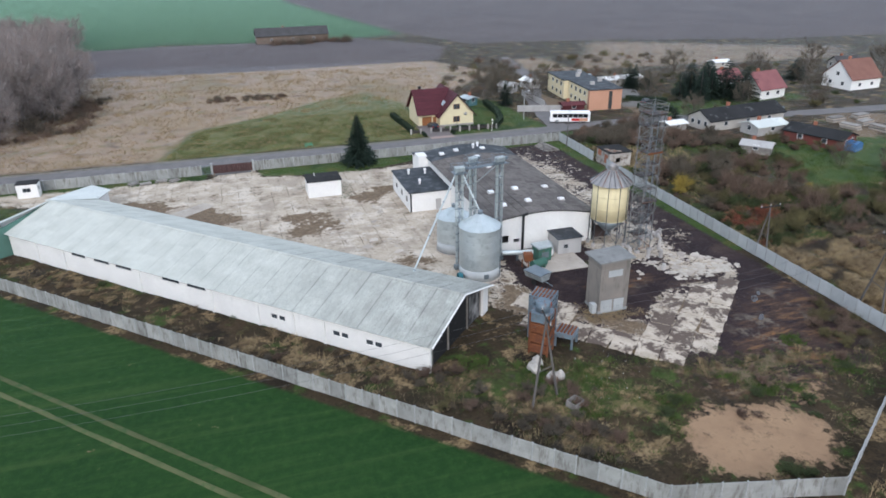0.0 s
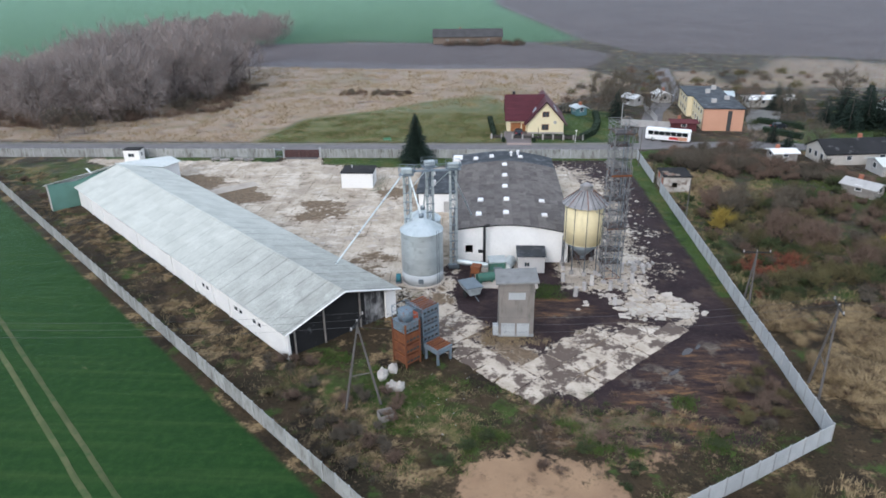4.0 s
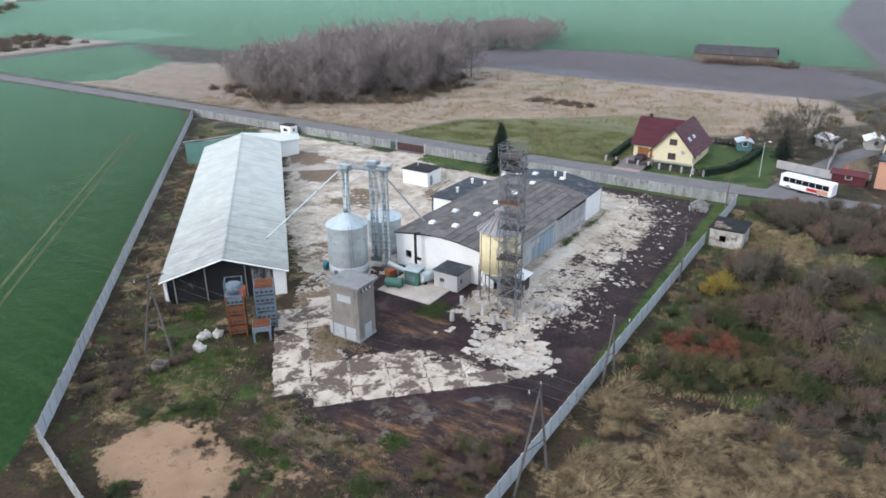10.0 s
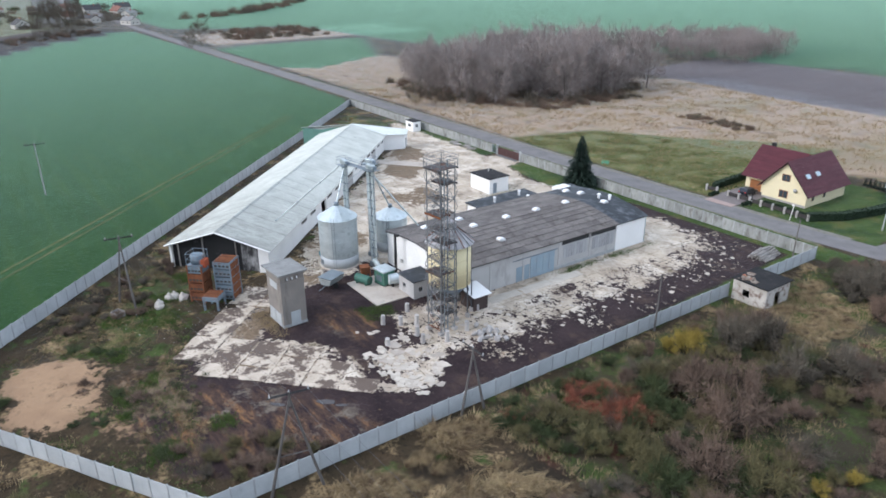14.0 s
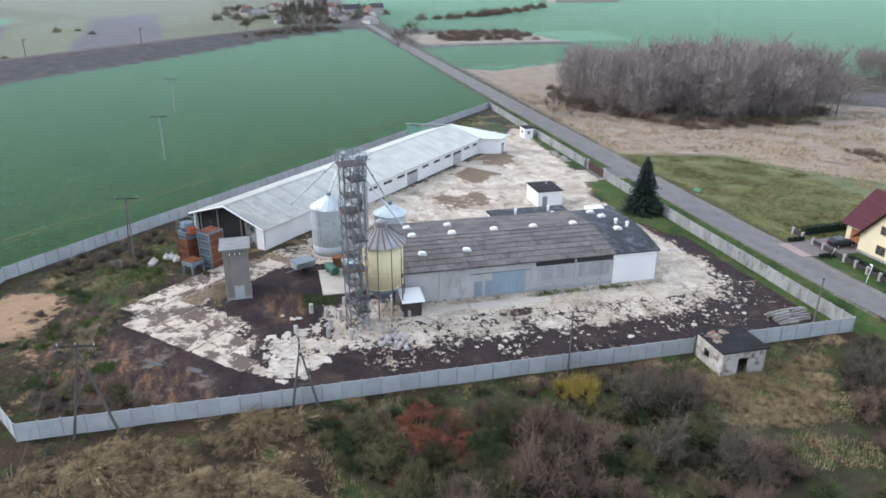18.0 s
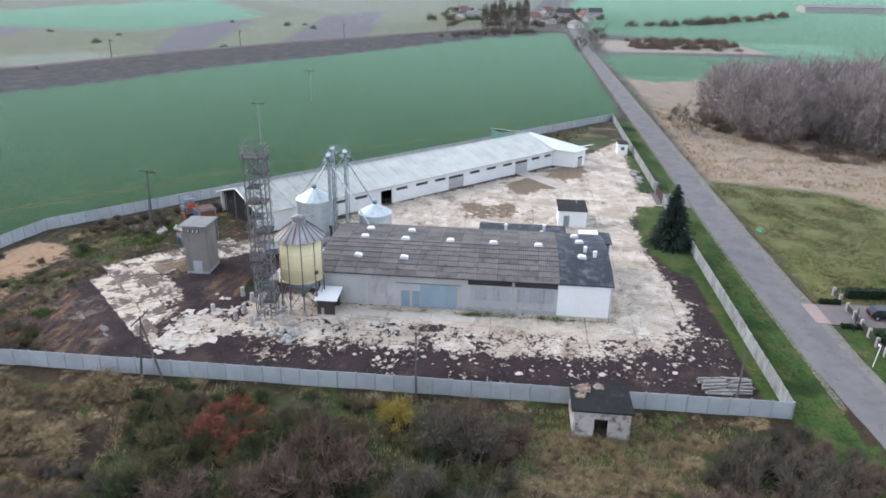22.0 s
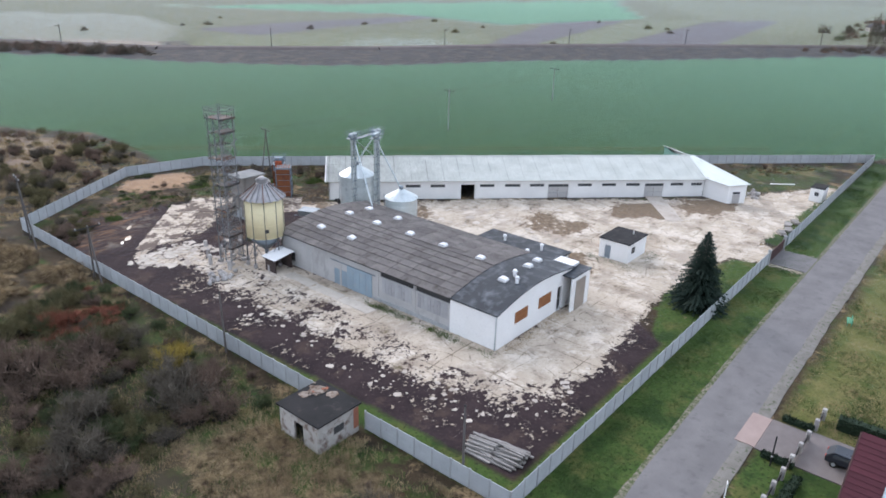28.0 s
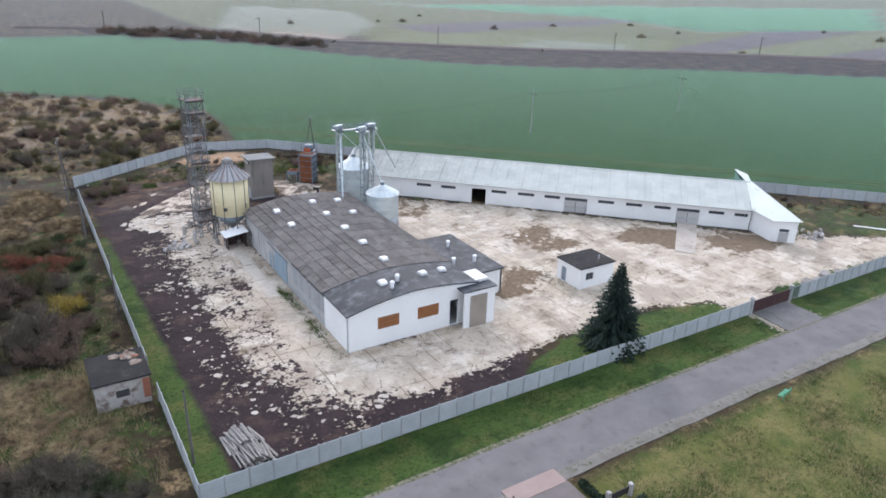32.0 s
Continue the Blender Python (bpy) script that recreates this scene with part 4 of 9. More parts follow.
NCOL, NROW = 48, 3
cw, rl = (BARN_LEN + 0.9) / NCOL, run / NROW
bsheet = sheet_mesh("roof_sheet", cw + 0.04, rl + 0.12, BARN_ROOF, 7, 0.028)
rng = random.Random(4)
for s in (-1, 1):
    for i in range(NCOL):
        for k in range(NROW):
            dist = run - k * rl
            y, z = s * dist * math.cos(slope), RIDGE - dist * math.sin(slope) + 0.012 * (k + 1) + 0.03
            x = -0.5 + i * cw if s < 0 else -0.5 + (i + 1) * cw + 0.02
            piece("roof_sheet", bsheet, barn, pose(x, y, z + rng.uniform(0, 0.02), 0, 0, 0 if s < 0 else 180) @ pose(0, 0, 0, math.degrees(slope) + rng.uniform(-0.2, 0.2), 0, rng.uniform(-0.15, 0.15)))
rc = mesh_of("ridge_cap", prism([(-0.25, -0.09), (0, 0.03), (0.25, -0.09), (0.25, -0.06), (0, 0.07), (-0.25, -0.06)], 0, 1.6), BARN_ROOF)
for i in range(46):
    piece("ridge_cap", rc, barn, pose(-0.5 + i * 1.6, 0, RIDGE + 0.12 + rng.uniform(-0.02, 0.03), rng.uniform(-0.6, 0.6), 0, -90))
part("roof_underlay", prism([(-BARN_HALF - 0.3, EAVE - 0.2), (0, RIDGE - 0.1), (BARN_HALF + 0.3, EAVE - 0.2), (BARN_HALF + 0.3, EAVE - 0.15), (0, RIDGE - 0.03), (-BARN_HALF - 0.3, EAVE - 0.15)], 0, BARN_LEN), DARK_FILL, barn).matrix_basis = pose(BARN_LEN, 0, 0, 0, 0, 90)

# cross wing at the far end of the barn
wing = thing("barn_wing", pose(*BARN_AT, 0, 0, 0, BARN_TURN) @ pose(BARN_LEN, 0, 0), "white cross wing with pale sheet roof at the barn end", "barn wing")


def plate(points, thick):
    """A sloping slab through the given corner points, thickness downwards."""
    bm = bmesh.new()
    up = [bm.verts.new(p) for p in points]
    lo = [bm.verts.new((p[0], p[1], p[2] - thick)) for p in points]
    bm.faces.new(up)
    bm.faces.new(lo[::-1])
    for i in range(len(up)):
        j = (i + 1) % len(up)
        bm.faces.new((up[i], lo[i], lo[j], up[j]))
    bmesh.ops.recalc_face_normals(bm, faces=bm.faces[:])
    return bm


def upright(a, b, za, zb, thick=0.22):
    """A wall from a to b in plan, with tops za and zb."""
    d = (Vector(b) - Vector(a)).normalized()
    n = Vector((-d.y, d.x)) * thick
    bm = bmesh.new()
    vs = [bm.verts.new((*p, z)) for p, z in ((Vector(a), -0.2), (Vector(b), -0.2), (Vector(b), zb), (Vector(a), za), (Vector(a) + n, -0.2), (Vector(b) + n, -0.2), (Vector(b) + n, zb), (Vector(a) + n, za))]
    for f in ((0, 1, 2, 3), (7, 6, 5, 4), (0, 4, 5, 1), (1, 5, 6, 2), (2, 6, 7, 3), (3, 7, 4, 0)):
        bm.faces.new([vs[i] for i in f])
    bmesh.ops.recalc_face_normals(bm, faces=bm.faces[:])
    return bm


part("yard_side_wall", upright((0.15, -7.7), (2.75, -12.4), 3.75, 3.5), CLEAN_WHITE, wing)
part("yard_gable_wall", upright((2.75, -12.4), (6.45, -12.2), 3.5, 3.65), CLEAN_WHITE, wing)
part("end_wall", upright((6.45, -12.2), (0.6, 0.2), 3.65, 5.95), CLEAN_WHITE, wing)
wd = part("door", box(1.0, 2.5, -0.06, -0.01, 0, 1.75), GREY_RENDER, wing, "grey door")
wd.matrix_basis = pose(2.75, -12.4, 0, 0, 0, 3)
part("toplight", box(1.0, 2.5, -0.05, -0.01, 1.8, 2.25), WINDOW, wing).matrix_basis = pose(2.75, -12.4, 0, 0, 0, 3)
part("green_wall", upright((0.2, 12.5), (0.2, 7.85), 5.0, 4.6), surface("green_wall_paint", (0.13, 0.25, 0.21), (0.11, 0.21, 0.17), None, 0.5, 0.8), wing, "green painted wall")
part("green_wall", upright((0.2, 7.85), (0.2, 0.5), 4.6, 5.9), bpy.data.materials["green_wall_paint"], wing, "green painted wall")
part("field_gable_wall", upright((1.7, 12.5), (0.42, 12.5), 4.45, 4.85), GREY_RENDER, wing)
part("end_wall", upright((0.8, 0.4), (1.9, 12.3), 5.75, 4.35), CLEAN_WHITE, wing)
part("roof", plate([(-0.1, -8.35, 3.85), (2.4, -12.85, 3.62), (6.95, -12.6, 3.85), (0.9, 0.3, 6.25), (-0.1, 0, 6.27)], 0.1), ROOF_SHEET, wing, "pale sheet roof slope")
part("roof", plate([(-0.1, 0.02, 6.27), (0.95, 0.32, 5.95), (2.6, 12.8, 4.3), (0.0, 12.9, 5.12)], 0.1), ROOF_SHEET, wing, "pale sheet roof slope")


# ---- hall ----
HX0, HX1, HY0, HY1 = 35.6, 52.5, 90.5, 129.0


def hall_z(x):
    """The hall's bowed roof line."""
    if x > 43.8:
        u = (x - 43.8) / 9.0
        return 5.95 - 1.4 * u ** 1.7
    u = (43.8 - x) / 8.5
    return 5.95 - 0.9 * u ** 1.7


hall = thing("farm_hall", pose(0, 0, 0), "low grey and white hall with a bowed dark sheet roof", "hall")
gab = [(HX0, -0.2), (HX1, -0.2)] + [(x, hall_z(x) - 0.12) for x in np.linspace(HX1, HX0, 13)]


def gable_with_holes(holes, z_top=3.95):
    """Lower wall with openings and a bowed upper part."""
    bm = wall_bm(HX1 - HX0, z_top + 0.2, [(a - HX0, b - HX0, c + 0.2, d + 0.2) for a, b, c, d in holes], 0.3)
    bmesh.ops.translate(bm, verts=bm.verts[:], vec=(HX0, 0, -0.2))
    return prism([(HX0, z_top), (HX1, z_top)] + [(x, hall_z(x) - 0.12) for x in np.linspace(HX1, HX0, 13)], 0, 0.3, bm)


S_HOLES = [(37.2, 38.3, 1.4, 2.6), (39.1, 40.0, 1.3, 1.9)]
N_HOLES = [(46.3, 48.9, 2.1, 3.45), (41.0, 43.7, 2.1, 3.45), (38.1, 39.3, 0, 3.4)]
part("gable_wall", gable_with_holes(S_HOLES), WHITEWASH, hall, "white gable wall with small openings").matrix_basis = pose(0, HY0, 0)
part("gable_wall", gable_with_holes(N_HOLES), CLEAN_WHITE, hall, "fresh white gable wall").matrix_basis = pose(0, HY1 - 0.3, 0)
for a, b, c, d in N_HOLES[:2]:
    brd = part("window_board", box(a - 0.06, b + 0.06, HY1 - 0.02, HY1 + 0.05, c - 0.06, d + 0.06), WOOD_BROWN, hall, "window boarded with brown board")
    part("cleat", box(a, b, HY1 + 0.05, HY1 + 0.075, (c + d) / 2 - 0.05, (c + d) / 2 + 0.05), WOOD_BROWN, brd)
wall_e = [(101.7, 104.2, 0.2, 2.5), (104.5, 108.9, 0.2, 3.5), (110.5, 116.3, 3.8, 4.55), (116.6, 122.1, 3.8, 4.55), (91.6, 93.4, 0.9, 2.2)]
we = part("long_wall", wall_bm(122.2 - HY0, 4.72, [(a - HY0, b - HY0, c, d) for a, b, c, d in wall_e]), GREY_RENDER, hall, "grey rendered wall with high strip windows")
we.matrix_basis = pose(HX1, HY0, -0.2, 0, 0, 90)
for a, b in ((110.5, 116.3), (116.6, 122.1)):
    # A dark plate closes the opening and paints the shade behind it.
    part("strip_window", box(HX1 - 0.2, HX1 - 0.16, a, b, 3.6, 4.35), DARK_FILL, hall, "dark plate painting the shade behind an open strip window")
    n = 9
    for i in range(n):
        y = a + 0.35 + i * (b - a - 0.7) / n
        part("wall_panel", box(HX1, HX1 + 0.05, y, y + (b - a - 0.7) / n - 0.06, 1.5, 3.45), surface("panel_grey", (0.38, 0.38, 0.385), (0.33, 0.33, 0.34), (0.24, 0.235, 0.23), 0.8, 0.9, vary=0.14) if i == 0 and a < 112 else bpy.data.materials["panel_grey"], hall)
dl = part("sliding_door", soft_box(HX1 + 0.03, HX1 + 0.11, 104.3, 109.0, 0.02, 3.35, 0.02), BLUE_DOOR, hall, "pale blue steel sliding door")
for y in (105.5, 106.7, 107.9):
    part("rib", box(HX1 + 0.11, HX1 + 0.14, y - 0.04, y + 0.04, 0.1, 3.3), BLUE_DOOR, dl)
part("door_rail", box(HX1 + 0.02, HX1 + 0.1, 101.0, 109.6, 3.36, 3.46), GALV_DARK, hall)
part("side_door", soft_box(HX1 - 0.1, HX1 + 0.02, 101.7, 104.2, 0.0, 2.3, 0.02), BLUE_DOOR, hall, "smaller grey blue door")
part("white_block_wall", box(HX1 + 0.0, HX1 + 0.12, 122.15, HY1 + 0.02, -0.2, 4.58), CLEAN_WHITE, hall, "fresh white wall block")
part("corner_strip", box(HX1 - 0.28, HX1 - 0.02, 122.2, HY1 - 0.3, -0.2, 4.4), CLEAN_WHITE, hall)
part("downpipe", bar((HX1 + 0.18, HY1 - 0.1, 0), (HX1 + 0.18, HY1 - 0.1, 4.6), 0.06, 8), GALV, hall)
for y in (97.0, 103.0, 110.0, 116.4):
    part("pilaster", box(HX1, HX1 + 0.07, y - 0.16, y + 0.16, -0.2, 4.45), GREY_RENDER, hall)
part("plinth", box(HX1, HX1 + 0.1, 109.3, 122.1, -0.2, 0.5), FENCE_POST, hall)
part("west_wall", box(HX0, HX0 + 0.3, HY0 + 0.3, HY1 - 0.3, -0.2, 4.95), WHITEWASH, hall)
part("floor_slab", box(HX0 + 0.3, HX1 - 0.3, HY0 + 0.3, HY1 - 0.3, -0.2, 0.02), GREY_RENDER, hall)
xs = np.linspace(HX0 - 0.3, HX1 + 0.35, 15)
part("roof_deck", prism([(x, hall_z(x) - 0.1) for x in xs] + [(x, hall_z(x) - 0.04) for x in xs[::-1]], HY0 - 0.25, HY1 + 0.15), DARK_FILL, hall)
FY = 122.3
part("felt_roof", prism([(x, hall_z(x) - 0.035) for x in xs] + [(x, hall_z(x) + 0.06) for x in xs[::-1]], FY, HY1 + 0.2), FELT, hall, "black felt roof section")
rng = random.Random(11)
rows_x = np.linspace(HX0 - 0.32, HX1 + 0.38, 15)
NY = 12
for i in range(14):
    a, b = rows_x[i], rows_x[i + 1]
    za, zb = hall_z(a), hall_z(b)
    ang = math.degrees(math.atan2(zb - za, b - a))
    ln = math.hypot(b - a, zb - za)
    sm = bmesh.new()
    n = 10
    w = (FY - HY0 + 0.3) / NY
    up = b <= 43.9
    lift0, lift1 = (0.035, 0.0) if up else (0.0, 0.035)
    tops = [[sm.verts.new((x, y, 0.02 * ((k % 2) * 2 - 1) + 0.05 + lf)) for k, y in enumerate(np.linspace(0, w - 0.015, 2 * n))] for x, lf in ((-0.05, lift0 * 2), (ln + 0.05, lift1 * 2))]
    for k in range(2 * n - 1):
        sm.faces.new((tops[0][k], tops[1][k], tops[1][k + 1], tops[0][k + 1]))
    for row, e in ((tops[0], -1), (tops[1], 1)):
        low = [sm.verts.new((v.co.x, v.co.y, v.co.z - 0.05)) for v in row]
        for k in range(2 * n - 1):
            sm.faces.new((row[k], row[k + 1], low[k + 1], low[k]) if e < 0 else (row[k + 1], row[k], low[k], low[k + 1]))
    sme = mesh_of("roof_sheet", sm, DARK_SHEET)
    for j in range(NY):
        piece("roof_sheet", sme, hall, pose(a, HY0 - 0.28 + j * w, za + rng.uniform(-0.01, 0.02), 0, -ang + rng.uniform(-0.4, 0.4), rng.uniform(-0.4, 0.4)))
dome = bmesh.new()
prism([(-0.52, 0), (0.52, 0), (0.52, 0.14), (0.36, 0.28), (-0.36, 0.28), (-0.52, 0.14)], -0.4, 0.4, dome)
dm = mesh_of("skylight", dome, WHITE_PLASTIC)
curb = mesh_of("curb", soft_box(-0.6, 0.6, -0.48, 0.48, -0.15, 0.03, 0.02), GREY_RENDER)
for x, y in ((49.0, 95.3), (49.0, 101.6), (43.2, 95.0), (43.4, 100.9), (43.3, 107.3), (39.1, 95.0), (39.3, 101.2), (43.4, 113.4), (43.5, 119.7), (38.2, 125.0), (41.2, 125.5), (46.6, 125.5)):
    a = math.degrees(math.atan2(hall_z(x + 0.3) - hall_z(x - 0.3), 0.6))
    c = piece("skylight_curb", curb, hall, pose(x, y, hall_z(x) + 0.12, 0, -a, 90 + rng.uniform(-3, 3)))
    piece("skylight_dome", dm, c, pose(0, 0, 0.03))
for x, y in ((44.9, 126.0), (46.2, 127.2)):
    vt = part("roof_vent", cyl(0.22, -0.1, 0.75, 12), WHITE_PLASTIC, hall, "white roof vent pipe")
    vt.matrix_basis = pose(x, y, hall_z(x))
    part("cowl", cyl(0.34, 0.7, 0.95, 12, 0.2), WHITE_PLASTIC, vt)
# projecting door bay on the yard gable
part("bay_wall", wall_bm(4.4, 4.95, [(0.9, 3.0, 0.0, 4.2)], 0.25), CLEAN_WHITE, hall, "white projecting door bay").matrix_basis = pose(38.2, HY1 + 1.5, -0.2, 0, 0, 180)
part("bay_side", box(33.8, 34.05, HY1 - 0.3, HY1 + 1.25, -0.2, 4.75), CLEAN_WHITE, hall)
part("bay_roof", box(33.6, 38.4, HY1 - 0.2, HY1 + 1.6, 4.75, 4.9), FELT, hall)
part("bay_door", soft_box(35.0, 37.4, HY1 + 1.52, HY1 + 1.6, 0.05, 4.2, 0.02), surface("tan_board_door", (0.36, 0.31, 0.26), (0.30, 0.26, 0.22), None, 0.8, 0.8), hall, "tall tan boarded sliding door")
part("parapet", box(33.8, 35.6, HY1 - 3.0, HY1 - 0.2, 4.6, 5.25), CLEAN_WHITE, hall)
part("bay_back", box(33.8, 35.6, HY1 - 3.0, HY1 - 0.3, -0.2, 4.6), CLEAN_WHITE, hall)

annex = thing("flat_roofed_annex", pose(0, 0, 0), "white flat-roofed annex with a black felt roof against the hall", "annex")
AX0, AX1, AY0, AY1, AH = 28.2, 35.55, 111.0, 124.2, 3.45
part("south_wall", wall_bm(AX1 - AX0, AH + 0.2, [(4.6, 5.6, 0.2, 2.2)], 0.25), CLEAN_WHITE, annex).matrix_basis = pose(AX0, AY0, -0.2)
part("door", box(AX0 + 4.6, AX0 + 5.6, AY0 + 0.1, AY0 + 0.15, 0, 2.0), GREY_RENDER, annex)
part("west_wall", wall_bm(AY1 - AY0, AH + 0.2, [(2, 3.6, 1.2, 2.4), (6, 7.6, 1.2, 2.4), (9.6, 11.2, 1.2, 2.4)], 0.25), CLEAN_WHITE, annex).matrix_basis = pose(AX0, AY1, -0.2, 0, 0, -90)
for y in (2, 6, 9.6):
    window_unit(annex, pose(AX0, AY1 - y, 1.0, 0, 0, -90), 1.6, 1.2, CLEAN_WHITE, 2)
part("north_wall", wall_bm(AX1 - AX0, AH + 0.2, [(2.2, 3.8, 1.2, 2.4)], 0.25), CLEAN_WHITE, annex).matrix_basis = pose(AX1, AY1, -0.2, 0, 0, 180)
part("roof_slab", soft_box(AX0 - 0.25, AX1 + 0.02, AY0 - 0.25, AY1 + 0.25, AH, AH + 0.2, 0.03), FELT, annex, "black felt roof")
for x, y in ((31, 115), (33.5, 120.5), (30.5, 121)):
    vp = part("vent_pipe", cyl(0.2, AH + 0.2, AH + 1.0, 10, at=(x, y)), WHITE_PLASTIC, annex, "white vent pipe")
    part("cap", cyl(0.3, AH + 0.95, AH + 1.15, 10, 0.25, at=(x, y)), WHITE_PLASTIC, vp)


def flat_hut(name, x0, x1, y0, y1, h, wall_mt, roof_mt, label, category, doors, windows, over=0.18):
    """A small flat-roofed hut. doors and windows: side, from, to, z0, z1; sides e, w, n, s."""
    root = thing(name, pose(0, 0, 0), label, category)
    for side in "snew":
        ln = x1 - x0 if side in "sn" else y1 - y0
        ops = [(a, b, c + 0.2, d + 0.2) for s, a, b, c, d in doors + windows if s == side]
        m = {"s": pose(x0, y0, -0.2), "n": pose(x1, y1, -0.2, 0, 0, 180), "e": pose(x1, y0, -0.2, 0, 0, 90), "w": pose(x0, y1, -0.2, 0, 0, -90)}[side]
        bm = wall_bm(ln if side in "sn" else ln - 0.44, h + 0.2, ops if side in "sn" else [(a - 0.22, b - 0.22, c, d) for a, b, c, d in ops], 0.22)
        part("wall", bm, wall_mt, root).matrix_basis = m if side in "sn" else m @ pose(0.22, 0, 0)
        for s, a, b, c, d in windows:
            if s == side:
                window_unit(root, m @ pose(a, 0, c + 0.2), b - a, d - c, GREY_RENDER, 2)
    part("roof_slab", soft_box(x0 - over, x1 + over, y0 - over, y1 + over, h, h + 0.16, 0.03), roof_mt, root, "dark felt roof slab")
    return root


shed = flat_hut("utility_shed", 12.2, 18.3, 124.0, 128.8, 2.95, CLEAN_WHITE, FELT_BLACK, "small white flat-roofed shed with a barred window", "shed",
                [("e", 0.9, 1.9, 0, 2.1)], [("n", 1.0, 2.4, 1.1, 2.2)])
part("door", soft_box(18.12, 18.2, 124.92, 125.88, 0, 2.1, 0.015), surface("grey_door", (0.22, 0.25, 0.28), (0.19, 0.22, 0.25), None), shed, "grey blue door")
part("chimney_pipe", cyl(0.12, 3.1, 3.7, 10, at=(13.8, 127.3)), GREY_RENDER, shed)
gatehouse = flat_hut("gate_hut", -39.6, -36.0, 141.0, 143.4, 2.6, CLEAN_WHITE, FELT_BLACK, "tiny white hut with a flat dark roof near the road", "hut",
                     [], [("s", 1.0, 2.4, 1.1, 1.9), ("e", 0.8, 1.6, 1.1, 1.9)], 0.1)
ruin = flat_hut("ruined_hut", 73.3, 78.2, 122.5, 127.9, 2.95, BRICK_RUIN, FELT_BLACK, "derelict plastered hut with a broken felt roof in the fence line", "hut",
                [("e", 2.0, 3.3, 0.0, 2.1), ("s", 1.5, 2.5, 0.9, 1.9)], [], 0.25)
# No hole is cut here; a dark plate on the wall paints its shade.
part("window_hole_lintel", box(75.2, 76.4, 127.9, 127.93, 1.2, 1.95), DARK_FILL, ruin, "dark plate painting the shade of an empty window")
ROOF_DIRT = surface("crumbled_roof_screed", (0.30, 0.255, 0.21), (0.20, 0.16, 0.13), (0.10, 0.06, 0.04), 1.5, 0.95, bump=0.4, stain_lo=0.48, stain_hi=0.62)
breach_rng = random.Random(8)
for bx, by, br in ((74.5, 123.6, 1.15), (75.9, 123.2, 0.6), (74.0, 125.2, 0.7)):
    bm = bmesh.new()
    ring = [(bx + br * breach_rng.uniform(0.6, 1.15) * math.cos(k * math.pi / 6), by + br * breach_rng.uniform(0.55, 1.1) * math.sin(k * math.pi / 6)) for k in range(12)]
    bm.faces.new([bm.verts.new((px_, py_, 3.165)) for px_, py_ in ring])
    bmesh.ops.extrude_face_region(bm, geom=bm.faces[:])
    for v in bm.verts[:12]:
        v.co.z = 3.12
    bmesh.ops.recalc_face_normals(bm, faces=bm.faces[:])
    part("roof_breach", bm, ROOF_DIRT, ruin, "crumbled brown roof patch")
for k in range(14):
    lx, ly = 74.4 + breach_rng.gauss(0, 0.6), 123.7 + breach_rng.gauss(0, 0.5)
    part("roof_debris", soft_box(-0.14, 0.14, -0.08, 0.08, 0, 0.1, 0.02), BRICK_RED if k % 3 == 0 else ROOF_DIRT, ruin).matrix_basis = pose(max(lx, 73.3), max(ly, 122.5), 3.15, breach_rng.uniform(-15, 15), breach_rng.uniform(-15, 15), breach_rng.uniform(0, 180))
for x, y, z, sx, sz in ((73.28, 123.2, 0.6, 0.04, 1.8), (73.28, 126.0, 1.6, 0.04, 1.2)):
    part("bare_brick", box(x, x + 0.03, y, y + 1.4, z, z + sz), BRICK_RED, ruin, "bare red brick patch")
part("bare_brick", box(73.32, 73.95, 127.9, 127.92, 0.5, 2.7), BRICK_RED, ruin, "bare red brick patch")
part("floor", box(73.5, 78.0, 122.7, 127.7, -0.2, 0.03), DARK_FILL, ruin)

# ---- transformer tower ----
tower = thing("transformer_tower", pose(43.85, 70.6, 0, 0, 0, 2), "tall brown-grey rendered transformer tower with a slab roof", "tower")
tw = bmesh.new()
box(-2.05, 2.05, -1.6, 1.6, -0.2, 7.1, tw)
part("shaft", tw, TOWER_RENDER, tower)
part("cornice", box(-2.12, 2.12, -1.67, 1.67, 6.0, 6.15), TOWER_RENDER, tower)
part("roof_slab", prism([(-2.5, 7.1), (2.5, 7.25), (2.5, 7.45), (-2.5, 7.3)], -2.0, 2.0), SLAB_GREY, tower, "grey slab roof")
part("plinth", box(-2.1, 2.1, -1.65, 1.65, -0.2, 0.35), FENCE_POST, tower)
for x0, x1 in ((-1.75, -0.2), (0.1, 1.5)):
    d_ = part("steel_door", soft_box(x0, x1, -1.68, -1.6, 0.1, 1.75, 0.015), FENCE, tower, "pale grey steel door")
    part("frame", box(x0 - 0.06, x1 + 0.06, -1.63, -1.6, 0.05, 1.82), FENCE_POST, d_)
part("steel_door", soft_box(2.05, 2.13, -0.55, 0.75, 0.1, 2.0, 0.015), FENCE, tower, "pale grey steel door")
part("steel_panel", soft_box(-1.0, 1.0, -1.66, -1.6, 5.0, 5.9, 0.01), FENCE, tower, "pale panel high on the wall")
for i in range(3):
    # Dark plate on the uncut wall, painting the shade of a small opening.
    part("bushing_opening", box(2.05, 2.08, -0.9 + i * 0.65, -0.5 + i * 0.65, 6.35, 6.75), DARK_FILL, tower)
    part("insulator", cyl(0.1, 6.5, 6.8, 8, 0.05, at=(2.2, -0.7 + i * 0.65)), WHITE_PLASTIC, tower)
part("side_cabinet", soft_box(-2.75, -2.1, -1.3, -0.5, -0.05, 1.3), FENCE, tower, "small pale cabinet at the tower's foot")


